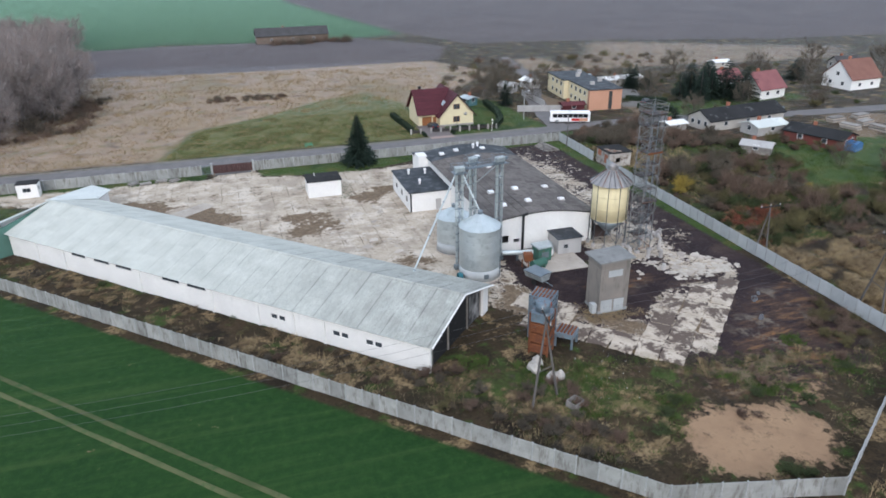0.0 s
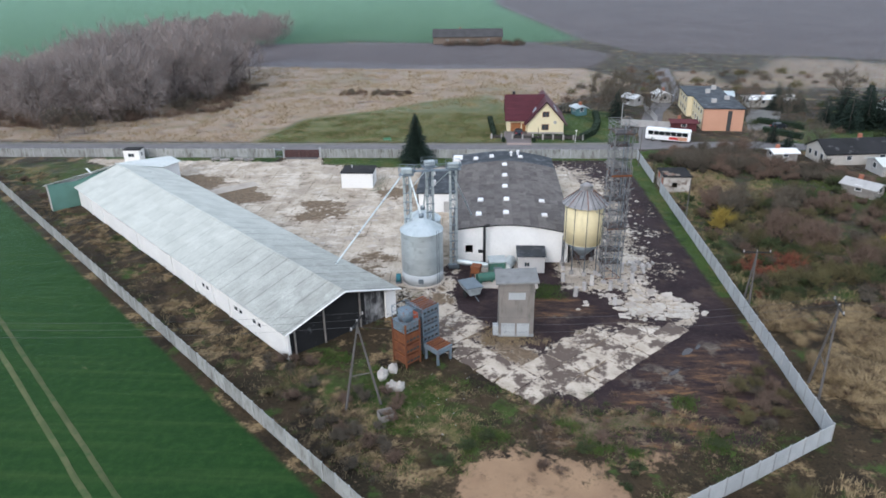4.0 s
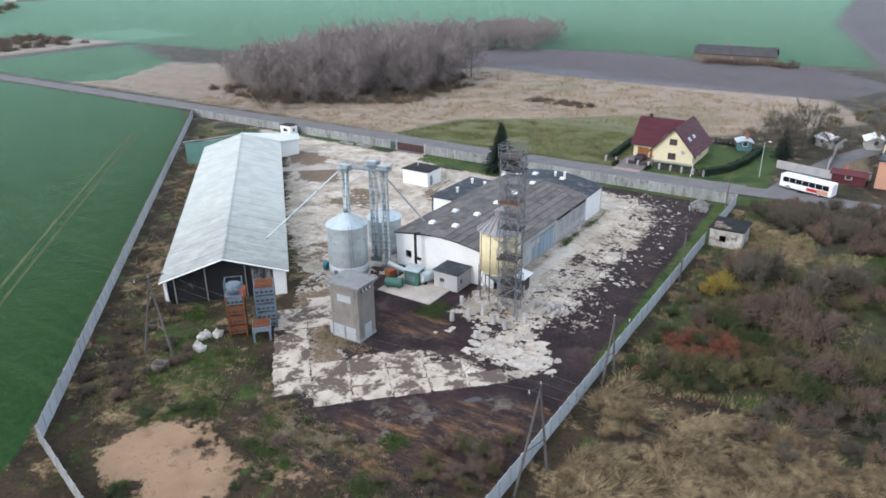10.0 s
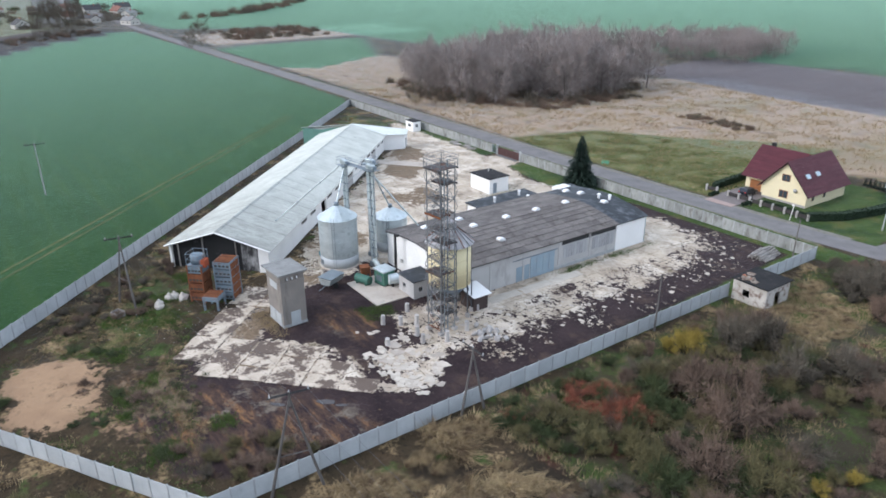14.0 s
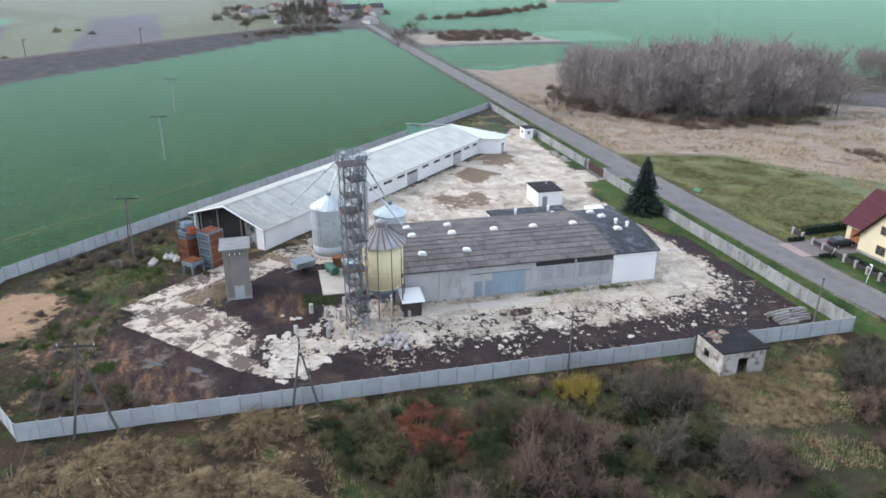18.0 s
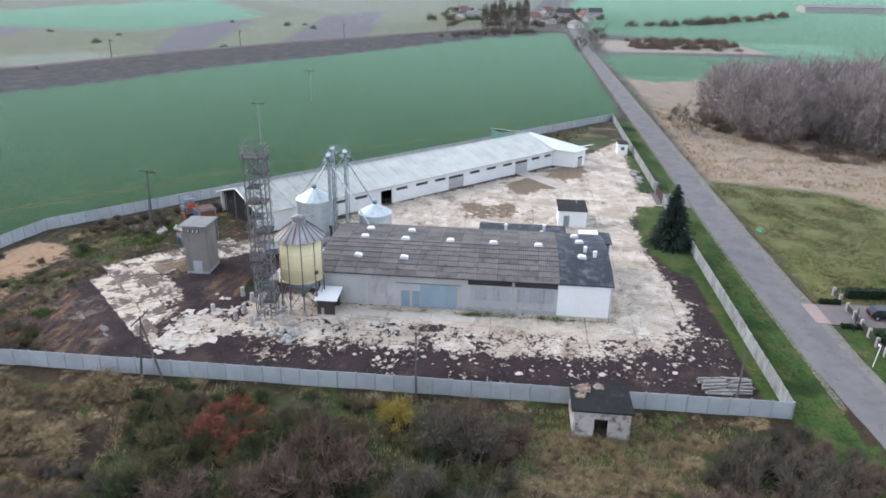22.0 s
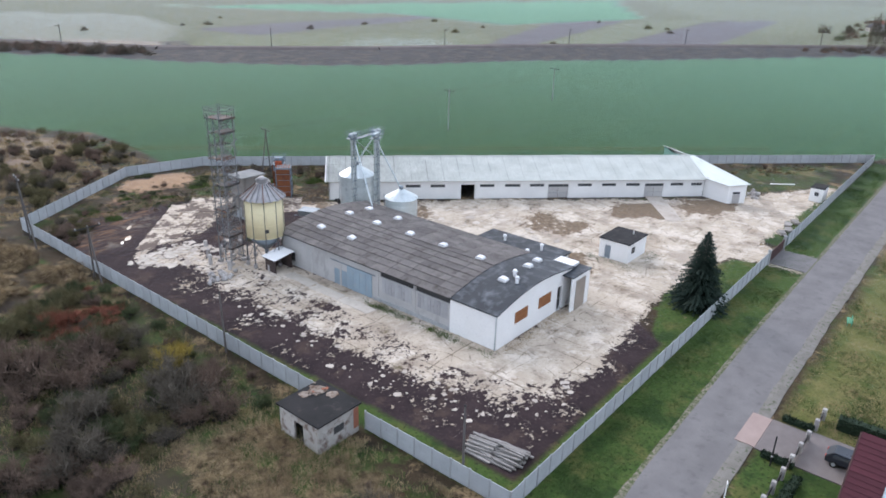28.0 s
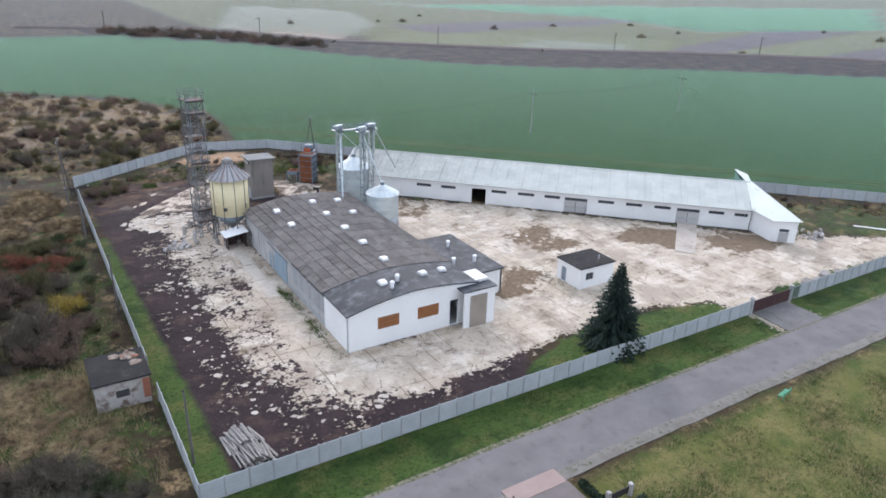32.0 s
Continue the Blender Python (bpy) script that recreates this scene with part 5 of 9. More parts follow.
# ---- grain silos and elevators ----
def grain_silo(x, y, r, eave, apex, label):
    root = thing("grain_silo", pose(x, y, 0), label, "silo", "galvanized silos")
    part("foundation", cyl(r + 0.25, -0.2, 0.15, 40), SLAB, root)
    part("skirt", cyl(r + 0.04, 0.1, 1.7, 40), FENCE, root, "pale ring skirt")
    n = round((eave - 1.7) / 0.82)
    h = (eave - 1.7) / n
    for i in range(n):
        bm = bmesh.new()
        prev = None
        m = 48
        levels = [(r + 0.0, 0), (r + 0.035, h * 0.12), (r, h * 0.25), (r + 0.035, h * 0.38), (r, h * 0.5), (r + 0.035, h * 0.62), (r, h * 0.75), (r + 0.035, h * 0.88), (r, h)]
        for rr, z in levels:
            ring = [bm.verts.new((rr * math.cos(2 * math.pi * k / m), rr * math.sin(2 * math.pi * k / m), 1.7 + i * h + z)) for k in range(m)]
            if prev:
                for k in range(m):
                    bm.faces.new((prev[k], prev[(k + 1) % m], ring[(k + 1) % m], ring[k])).smooth = True
            prev = ring
        part("wall_ring", bm, GALV, root)
    rf = bmesh.new()
    m = 32
    top = rf.verts.new((0, 0, apex))
    lo = [rf.verts.new(((r + 0.15) * math.cos(2 * math.pi * k / m), (r + 0.15) * math.sin(2 * math.pi * k / m), eave + (0.06 if k % 2 else 0))) for k in range(m)]
    for k in range(m):
        rf.faces.new((lo[k], lo[(k + 1) % m], top))
    roof = part("cone_roof", rf, GALV, root, "ribbed conical roof")
    part("filler_cap", cyl(0.35, apex - 0.2, apex + 0.3, 14), GALV_DARK, roof)
    lad = bmesh.new()
    a = math.radians(-40)
    for s in (-0.2, 0.2):
        c, d = math.cos(a) * (r + 0.2) - math.sin(a) * s, math.sin(a) * (r + 0.2) + math.cos(a) * s
        bar((c, d, 0.3), (c, d, eave + 0.6), 0.03, 4, lad)
    for i in range(int(eave / 0.35)):
        bar((math.cos(a) * (r + 0.2) + math.sin(a) * 0.2, math.sin(a) * (r + 0.2) - math.cos(a) * 0.2, 0.5 + i * 0.35), (math.cos(a) * (r + 0.2) - math.sin(a) * 0.2, math.sin(a) * (r + 0.2) + math.cos(a) * 0.2, 0.5 + i * 0.35), 0.018, 4, lad)
    part("ladder", lad, GALV_DARK, root)
    part("hatch", soft_box(-0.35, 0.35, -r - 0.12, -r + 0.1, 0.6, 1.3, 0.02), GALV_DARK, root)
    return root


grain_silo(31.4, 84.4, 2.85, 7.6, 9.5, "tall galvanized corrugated grain silo with a conical roof")
grain_silo(30.7, 94.0, 2.6, 5.5, 7.1, "shorter galvanized corrugated grain silo with a conical roof")


def elevator(x, y, top, turn):
    root = thing("bucket_elevator", pose(x, y, 0, 0, 0, turn), "tall slim galvanized bucket elevator with a head box", "elevator", "bucket elevators")
    for s in (-0.42, 0.42):
        part("leg_duct", box(s - 0.16, s + 0.16, -0.14, 0.14, 0, top - 0.9), GALV, root)
    n = int(top / 1.25)
    for i in range(n):
        z = 0.5 + i * 1.25
        part("clamp_frame", box(-0.62, 0.62, -0.2, 0.2, z, z + 0.06), GALV_DARK, root)
    for i in range(n - 1):
        z = 0.5 + i * 1.25
        s = 1 if i % 2 else -1
        part("lacing_bar", bar((-0.3 * s, 0.2, z), (0.3 * s, 0.2, z + 1.25), 0.03, 4), GALV_DARK, root)
        part("lacing_bar", bar((0.3 * s, -0.2, z), (-0.3 * s, -0.2, z + 1.25), 0.03, 4), GALV_DARK, root)
    hd = part("head_box", soft_box(-0.75, 0.75, -0.32, 0.32, top - 0.95, top - 0.15, 0.12), GALV, root, "rounded head box")
    part("motor", soft_box(0.75, 1.2, -0.2, 0.2, top - 0.7, top - 0.3, 0.05), BLUE_STEEL, hd)
    part("boot", soft_box(-0.8, 0.8, -0.35, 0.35, 0, 0.7, 0.06), GALV_DARK, root)
    rail = bmesh.new()
    for a, b in (((-1, -0.8), (1, -0.8)), ((1, -0.8), (1, 0.8)), ((1, 0.8), (-1, 0.8)), ((-1, 0.8), (-1, -0.8))):
        for z in (top - 0.35, top + 0.1):
            bar((*a, z), (*b, z), 0.025, 4, rail)
        bar((*a, top - 1.0), (*a, top + 0.1), 0.025, 4, rail)
    pf = part("service_platform", box(-1, 1, -0.8, 0.8, top - 1.06, top - 1.0), GALV_DARK, root)
    part("guard_rail", rail, GALV_DARK, pf)
    lad = bmesh.new()
    for s in (-0.18, 0.18):
        bar((s, 0.42, 0.3), (s, 0.42, top - 0.3), 0.025, 4, lad)
    for i in range(int(top / 0.4)):
        bar((-0.18, 0.42, 0.5 + i * 0.4), (0.18, 0.42, 0.5 + i * 0.4), 0.015, 3, lad)
    part("ladder", lad, GALV_DARK, root)
    return root


ELEV = [(29.3, 87.1, 15.6), (32.2, 89.8, 15.9), (35.6, 88.1, 16.1)]
for (x, y, z), rz in zip(ELEV, (0, 20, 10)):
    elevator(x, y, z, rz)
catwalk = thing("elevator_catwalk", pose(0, 0, 0), "galvanized catwalk spanning between the elevator heads", "catwalk")
cb = bmesh.new()
for z, r in ((14.9, 0.06), (15.7, 0.03), (15.3, 0.03)):
    for dy in (-0.35, 0.35):
        bar((29.1, 87.2 + dy, z), (35.4, 88.2 + dy, z), r, 4, cb)
part("rails", cb, GALV_DARK, catwalk)
part("deck", box(0, 6.4, -0.35, 0.35, -0.02, 0.02), GALV_DARK, catwalk).matrix_basis = pose(29.1, 87.2, 14.95, 0, 0, math.degrees(math.atan2(1.0, 6.3)))
cbr = bmesh.new()
bar((35.4, 88.2, 14.9), (32.2, 89.8, 11.5), 0.06, 4, cbr)
bar((29.3, 87.2, 11.8), (32.2, 89.8, 14.9), 0.06, 4, cbr)
part("brace", cbr, GALV, catwalk)
for lab, a, b in (("long galvanized spout slanting from elevator to barn roof", (29.1, 87.2, 15.0), (20.4, 78.9, 4.7)), ("galvanized spout feeding the taller silo", (29.6, 87.0, 14.6), (31.4, 84.4, 9.5)),
                  ("galvanized spout feeding the shorter silo", (32.2, 89.8, 14.6), (30.8, 93.8, 7.2)), ("galvanized spout slanting down to the hall roof", (35.4, 88.2, 14.6), (38.0, 94.6, 5.85))):
    sp = thing("grain_spout", pose(0, 0, 0), lab, "pipe", "grain spouts")
    part("tube", bar(a, b, 0.12, 10), GALV, sp)
    v = Vector(b) - Vector(a)
    for k in (0.0, 0.33, 0.66, 0.985):
        p = Vector(a) + v * k
        part("flange", bar(p, p + v.normalized() * 0.1, 0.17, 10), GALV_DARK, sp)

# ---- cream silo on legs ----
ys = thing("feed_silo", pose(54.05, 88.9, 0), "cream yellow feed silo on steel legs with cone roof", "silo")
YR, YB, YE = 2.75, 4.3, 9.95
part("drum", cyl(YR, YB, YE, 48), YELLOW, ys, "faded cream yellow drum")
for i, z in enumerate((YB, 6.2, 8.1, YE - 0.08)):
    part("hoop", cyl(YR + 0.03, z, z + 0.07, 48), YELLOW, ys)
part("hopper", cyl(0.5, 2.0, YB, 32, YR), GALV_DARK, ys, "dark conical hopper")
part("outlet", cyl(0.3, 1.4, 2.0, 14), GALV_DARK, ys)
rf = bmesh.new()
m = 40
rings = []
for rr, z in ((YR + 0.45, YE - 0.05), (1.0, 11.75), (0.75, 11.95)):
    rings.append([rf.verts.new((rr * math.cos(2 * math.pi * k / m), rr * math.sin(2 * math.pi * k / m), z + (0.09 * rr / YR if k % 2 else 0))) for k in range(m)])
for a, b in zip(rings, rings[1:]):
    for k in range(m):
        rf.faces.new((a[k], a[(k + 1) % m], b[(k + 1) % m], b[k]))
rfo = part("cone_roof", rf, SILO_ROOF, ys, "ribbed grey cone roof with rust tint")
for k in range(20):
    a = 2 * math.pi * k / 20
    c, q = math.cos(a), math.sin(a)
    part("roof_rib", bar(((YR + 0.46) * c, (YR + 0.46) * q, YE + 0.02), (0.9 * c, 0.9 * q, 11.9), 0.05, 4), SCAFFOLD if k % 3 else RUST, rfo, "dark standing seam of the cone roof")
part("roof_neck", cyl(0.75, 11.9, 12.4, 20), SILO_ROOF, rfo)
part("roof_cap", cyl(0.95, 12.4, 12.9, 20, 0.15), SILO_ROOF, rfo)
for i in range(10):
    a = 2 * math.pi * (i + 0.5) / 10
    c, s = math.cos(a), math.sin(a)
    leg = part("leg", bar(((YR + 0.12) * c, (YR + 0.12) * s, -0.1), ((YR + 0.12) * c, (YR + 0.12) * s, YB + 0.2), 0.085, 6), SCAFFOLD, ys)
    part("stiffener", bar(((YR + 0.03) * c, (YR + 0.03) * s, YB), ((YR + 0.03) * c, (YR + 0.03) * s, YE), 0.05, 5), SCAFFOLD, ys)
    part("foot_block", cyl(0.3, -0.2, 0.55, 8, at=((YR + 0.12) * c, (YR + 0.12) * s)), STONE, leg)
for i in range(10):
    a, b = 2 * math.pi * (i + 0.5) / 10, 2 * math.pi * (i + 1.5) / 10
    s = i % 2
    part("brace", bar(((YR + 0.1) * math.cos(a), (YR + 0.1) * math.sin(a), 0.8 if s else 3.6), ((YR + 0.1) * math.cos(b), (YR + 0.1) * math.sin(b), 3.6 if s else 0.8), 0.04, 4), SCAFFOLD, ys)
part("inspection_hatch", soft_box(-0.28, 0.28, -0.06, 0.06, 0, 0.5, 0.02), DARK_FILL, ys, "small dark hatch").matrix_basis = pose((YR + 0.02) * math.cos(1.02), (YR + 0.02) * math.sin(1.02), 5.3, 0, 0, math.degrees(1.02) + 90)

# ---- lattice tower ----
DECK = surface("rusting_chequer_plate", (0.085, 0.083, 0.085), (0.055, 0.053, 0.055), (0.12, 0.062, 0.04), 0.9, 0.7, 0.3, bump=0.1, stain_lo=0.5, stain_hi=0.65)
LX, LY, LW, LH = 57.5, 85.2, 1.15, 21.6
lat = thing("lattice_tower", pose(LX, LY, 0, 0, 0, 8), "tall open steel lattice tower with gratings and rusty patches", "tower")
cs = [(-LW, -LW), (LW, -LW), (LW, LW), (-LW, LW)]
for c in cs:
    lg = part("leg", bar((*c, -0.1), (*c, LH), 0.075, 6), TOWER_STEEL, lat)
    part("foot", box(c[0] - 0.3, c[0] + 0.3, c[1] - 0.3, c[1] + 0.3, -0.2, 0.35), STONE, lg)
LEV = 11
for i in range(LEV + 1):
    z = 0.6 + i * (LH - 1.2) / LEV
    for k in range(4):
        a, b = cs[k], cs[(k + 1) % 4]
        part("ring_bar", bar((*a, z), (*b, z), 0.05, 5), RUST if (i * 3 + k) % 13 == 0 else TOWER_STEEL, lat)
        if i < LEV:
            z2 = 0.6 + (i + 1) * (LH - 1.2) / LEV
            p, q = (a, b) if i % 2 else (b, a)
            part("diagonal", bar((*p, z), (*q, z2), 0.04, 4), RUST if (i + 2 * k) % 17 == 0 else TOWER_STEEL, lat)
            if k % 2 == i % 2 or i < 7:
                part("diagonal", bar((*q, z), (*p, z2), 0.03, 4), TOWER_STEEL, lat)
    if i > 1:
        gr = bmesh.new()
        for t in np.linspace(-LW * 0.95, LW * 0.95, 9):
            box(t - 0.05, t + 0.05, -LW if i % 2 else -0.5, 0.5 if i % 2 else LW, z + 0.03, z + 0.07, gr)
        part("grating", gr, DECK, lat)
for i in (1, 2, 4, 6, 8, 10, 11):
    z = 0.6 + i * (LH - 1.2) / LEV
    y0_, y1_ = (-LW - 0.2, 0.2) if i % 4 == 0 else (-0.2, LW + 0.2)
    if i == 11:
        y0_, y1_ = -LW - 0.3, LW + 0.3
    dk = part("deck", box(-LW - 0.2, LW + 0.2, y0_, y1_, z + 0.075, z + 0.12), DECK, lat, "weathered chequer plate deck")
    for ye in (y0_ - 0.03, y1_):
        part("fascia", box(-LW - 0.22, LW + 0.22, ye, ye + 0.03, z - 0.12, z + 0.13), RUST if i == 8 else DECK, dk, "edge channel of the deck")
    for px_ in (-LW - 0.2, 0, LW + 0.2):
        for py_ in (y0_, y1_):
            part("rail_post", bar((px_, py_, z + 0.1), (px_, py_, z + 1.15), 0.03, 4), TOWER_STEEL, dk)
    for h_ in (0.6, 1.15):
        for py_ in (y0_, y1_):
            part("handrail", bar((-LW - 0.2, py_, z + h_), (LW + 0.2, py_, z + h_), 0.028, 4), TOWER_STEEL, dk)
        for px_ in (-LW - 0.2, LW + 0.2):
            part("handrail", bar((px_, y0_, z + h_), (px_, y1_, z + h_), 0.028, 4), TOWER_STEEL, dk)
for i in range(3, LEV):
    z, z2 = 0.6 + i * (LH - 1.2) / LEV, 0.6 + (i + 1) * (LH - 1.2) / LEV
    for c in cs:
        part("raker", bar((c[0], c[1], z), (c[0] * 1.2, c[1] * 1.2, (z + z2) / 2), 0.03, 4), TOWER_STEEL, lat)
        part("raker", bar((c[0] * 1.2, c[1] * 1.2, (z + z2) / 2), (c[0], c[1], z2), 0.03, 4), TOWER_STEEL, lat)
for z, sx_ in ((17.2, -1), (12.6, 1), (9.4, -1)):
    part("outrigger", bar((sx_ * LW, 0.4, z), (sx_ * (LW + 1.3), 0.4, z + 0.5), 0.06, 5), TOWER_STEEL, lat)
st = bmesh.new()
for i in range(LEV):
    z, z2 = 0.6 + i * (LH - 1.2) / LEV, 0.6 + (i + 1) * (LH - 1.2) / LEV
    s = 1 if i % 2 else -1
    for dx in (-0.3, 0.3):
        bar((dx - 0.5, -s * LW * 0.9, z), (dx - 0.5, s * LW * 0.9, z2), 0.04, 4, st)
    for k in range(7):
        f = (k + 0.5) / 7
        bar((-0.8, s * LW * 0.9 * (2 * f - 1), z + (z2 - z) * f), (-0.2, s * LW * 0.9 * (2 * f - 1), z + (z2 - z) * f), 0.04, 4, st)
part("inner_stair", st, TOWER_STEEL, lat)
part("lift_shaft", bar((0.6, 0.5, 0), (0.6, 0.5, LH + 0.4), 0.09, 6), GALV_DARK, lat)
part("lift_shaft", bar((0.9, -0.3, 0), (0.9, -0.3, LH - 0.4), 0.07, 6), GALV_DARK, lat)
tr = bmesh.new()
for k in range(4):
    a, b = cs[k], cs[(k + 1) % 4]
    for z in (LH + 0.4, LH + 0.9):
        part("top_rail", bar((a[0] * 1.15, a[1] * 1.15, z), (b[0] * 1.15, b[1] * 1.15, z), 0.03, 4), TOWER_STEEL, lat)
    part("top_post", bar((a[0] * 1.15, a[1] * 1.15, LH - 0.6), (a[0] * 1.25, a[1] * 1.25, LH + 1.0), 0.035, 4), TOWER_STEEL, lat)
part("lightning_rod", bar((0.3, 0.2, LH), (0.3, 0.2, LH + 1.5), 0.03, 4), TOWER_STEEL, lat)

# lean-to by the hall corner
lt = thing("lean_to", pose(53.3, 91.3, 0), "small brown lean-to with a white sheet roof by the hall corner", "shed")
part("wall", box(0, 0.1, 0, 2.3, -0.1, 2.2), surface("dark_brown_boards", (0.075, 0.055, 0.05), (0.055, 0.04, 0.038), None), lt)
part("wall", box(0.1, 2.9, 0, 0.1, -0.1, 2.0), bpy.data.materials["dark_brown_boards"], lt)
part("front", box(2.8, 2.9, 0.1, 2.3, -0.1, 1.9), bpy.data.materials["dark_brown_boards"], lt)
part("roof", prism([(-0.2, 2.6), (3.3, 2.1), (3.3, 2.16), (-0.2, 2.66)], -0.3, 2.7), CLEAN_WHITE, lt, "white sheet roof")


# ---- drying plant, rusting units by the barn ----
def dryer(name, m, w, d, h, mt_low, mt_up, split, label, tiers):
    root = thing(name, m, label, "grain dryer", "rusting dryer units")
    for i in range(tiers):
        z0, z1 = h * i / tiers, h * (i + 1) / tiers
        mt = mt_low if z0 / h < split else mt_up
        tier = part("tier", box(-w / 2, w / 2, -d / 2, d / 2, z0 + 0.25, z1 - 0.02), mt, root)
        for s in (-1, 1):
            for k in range(4):
                x = -w / 2 + (k + 0.5) * w / 4
                # The duct's dark mouth is a plate with its shade as colour.
                part("duct_mouth", box(x - 0.18, x + 0.18, s * (d / 2 + 0.02) - 0.02, s * (d / 2 + 0.02) + 0.02, z0 + 0.5, z0 + 0.75), DARK_FILL, tier)
        part("flange", box(-w / 2 - 0.06, w / 2 + 0.06, -d / 2 - 0.06, d / 2 + 0.06, z1 - 0.02, z1 + 0.06), mt, tier)
    for sx in (-1, 1):
        for sy in (-1, 1):
            part("leg", box(sx * w / 2 - 0.09, sx * w / 2 + 0.09, sy * d / 2 - 0.09, sy * d / 2 + 0.09, -0.1, h + 0.1), mt_low, root)
    return root


da = dryer("grain_dryer", pose(31.4, 63.3, 0, 0, 0, 46), 2.0, 2.2, 5.3, RUST, BLUE_STEEL, 0.55, "rust brown dryer column with a blue tank on top", 4)
part("tank", cyl(0.85, 5.4, 6.6, 18), BLUE_STEEL, da, "round blue-grey tank")
cage = bmesh.new()
for sx in (-1, 1):
    for sy in (-1, 1):
        bar((sx, sy * 1.1, 5.3), (sx, sy * 1.1, 7.0), 0.05, 4, cage)
for z in (6.2, 7.0):
    for a, b in (((-1, -1.1), (1, -1.1)), ((1, -1.1), (1, 1.1)), ((1, 1.1), (-1, 1.1)), ((-1, 1.1), (-1, -1.1))):
        bar((*a, z), (*b, z), 0.04, 4, cage)
part("cage", cage, BLUE_STEEL, da)
part("orange_cover", soft_box(0.55, 1.35, -0.6, 0.6, 4.9, 6.0, 0.06), surface("orange_red_paint", (0.42, 0.10, 0.04), (0.36, 0.085, 0.04), None), da, "orange red cover")
db = dryer("grain_dryer", pose(33.0, 66.6, 0, 0, 0, 46), 2.3, 2.6, 5.6, BLUE_STEEL, BLUE_STEEL, 1.0, "blue-grey dryer column with an open rusty top", 5)
part("rusty_side", box(1.16, 1.2, -1.2, 1.2, 0.3, 5.4), RUST, db, "rusted side sheet")
for k in range(6):
    part("top_slat", box(-1.1, 1.1, -1.25 + k * 0.44, -1.1 + k * 0.44, 5.62, 5.8), RUST, db)
dc = thing("dryer_base", pose(34.9, 63.9, 0, 0, 0, 46), "low blue-grey dryer base frame with a rusty open top", "machine frame", "rusting dryer units")
for sx in (-1, 1):
    for sy in (-1, 1):
        part("leg", box(sx * 0.95 - 0.12, sx * 0.95 + 0.12, sy * 1.0 - 0.12, sy * 1.0 + 0.12, -0.1, 1.7), BLUE_STEEL, dc)
part("tray", box(-1.1, 1.1, -1.15, 1.15, 1.3, 1.9), BLUE_STEEL, dc)
for k in range(5):
    part("top_slat", box(-1.0, 1.0, -1.0 + k * 0.42, -0.8 + k * 0.42, 1.9, 2.08), RUST, dc)

# ---- machines beside the hall ----
chim = thing("stove_chimney", pose(40.0, 89.2, 0), "black steel chimney with a bent top", "chimney")
part("flue", cyl(0.2, 0, 6.2, 14), BLACK_STEEL, chim)
part("elbow", bar((0, 0, 6.15), (0.75, 0.1, 6.3), 0.22, 12), BLACK_STEEL, chim)
burner = thing("air_heater", pose(41.8, 86.2, 0, 0, 0, 8), "green boxy air heater with a pale top", "machine")
part("cabinet", soft_box(-1.1, 1.1, -1.0, 1.0, 0.2, 2.2, 0.05), GREEN_STEEL, burner)
part("lid", soft_box(-1.25, 1.25, -1.15, 1.15, 2.2, 2.45, 0.05), GALV, burner)
part("skid", box(-1.1, 1.1, -1.0, 1.0, -0.1, 0.2), BLACK_STEEL, burner)
part("panel", box(-0.6, 0.6, -1.03, -1.0, 0.7, 1.6), GALV_DARK, burner)
gt = thing("green_tank", pose(40.2, 83.6, 0, 0, 0, 20), "dark green lying tank on feet", "tank")
part("drum", bar((-1.2, 0, 0.8), (1.2, 0, 0.8), 0.65, 16), GREEN_STEEL, gt)
for s in (-0.8, 0.8):
    part("foot", box(s - 0.12, s + 0.12, -0.55, 0.55, -0.1, 0.5), GREEN_STEEL, gt)
wt = thing("steel_tank", pose(43.4, 87.4, 0, 0, 0, 70), "lying grey steel tank with a pale blue end", "tank")
part("drum", bar((-1.3, 0, 1.1), (1.3, 0, 1.1), 0.8, 20), GALV, wt)
part("end_cap", bar((-1.36, 0, 1.1), (-1.3, 0, 1.1), 0.7, 20), CLEAN_WHITE, wt)
for s in (-0.8, 0.8):
    part("saddle", box(s - 0.15, s + 0.15, -0.6, 0.6, -0.1, 0.6), BLACK_STEEL, wt)
lb = flat_hut("boiler_shed", 44.8, 48.6, 86.8, 90.45, 2.5, GREY_RENDER, FELT, "small grey rendered boiler shed with a dark roof against the hall", "shed", [], [("s", 0.9, 1.7, 0.9, 1.6), ("e", 0.8, 1.5, 0.9, 1.6)], 0.2)
rb = thing("rusty_hopper", pose(38.9, 84.6, 0, 0, 0, 30), "rust red steel hopper box on a frame", "hopper")
part("bin", cyl(0.75, 1.0, 2.1, 4, 0.95), RUST, rb)
for sx in (-0.55, 0.55):
    for sy in (-0.55, 0.55):
        part("leg", box(sx - 0.06, sx + 0.06, sy - 0.06, sy + 0.06, -0.1, 1.2), RUST, rb)
hp = thing("feed_trailer", pose(38.2, 79.6, 0, 0, 0, 25), "grey steel hopper trailer with sloping sides", "trailer")
part("tub", prism([(-0.7, 0.7), (0.7, 0.7), (1.15, 1.7), (-1.15, 1.7)], -1.5, 1.5), GALV, hp)
part("rim", box(-1.2, 1.2, -1.55, 1.55, 1.7, 1.78), GALV_DARK, hp)
for sx in (-0.9, 0.9):
    wh = part("wheel", bar((sx - 0.1, -0.2, 0.4), (sx + 0.1, -0.2, 0.4), 0.42, 16), RUBBER, hp)
part("drawbar", bar((0, -1.4, 0.6), (0, -2.8, 0.4), 0.06, 6), GALV_DARK, hp)
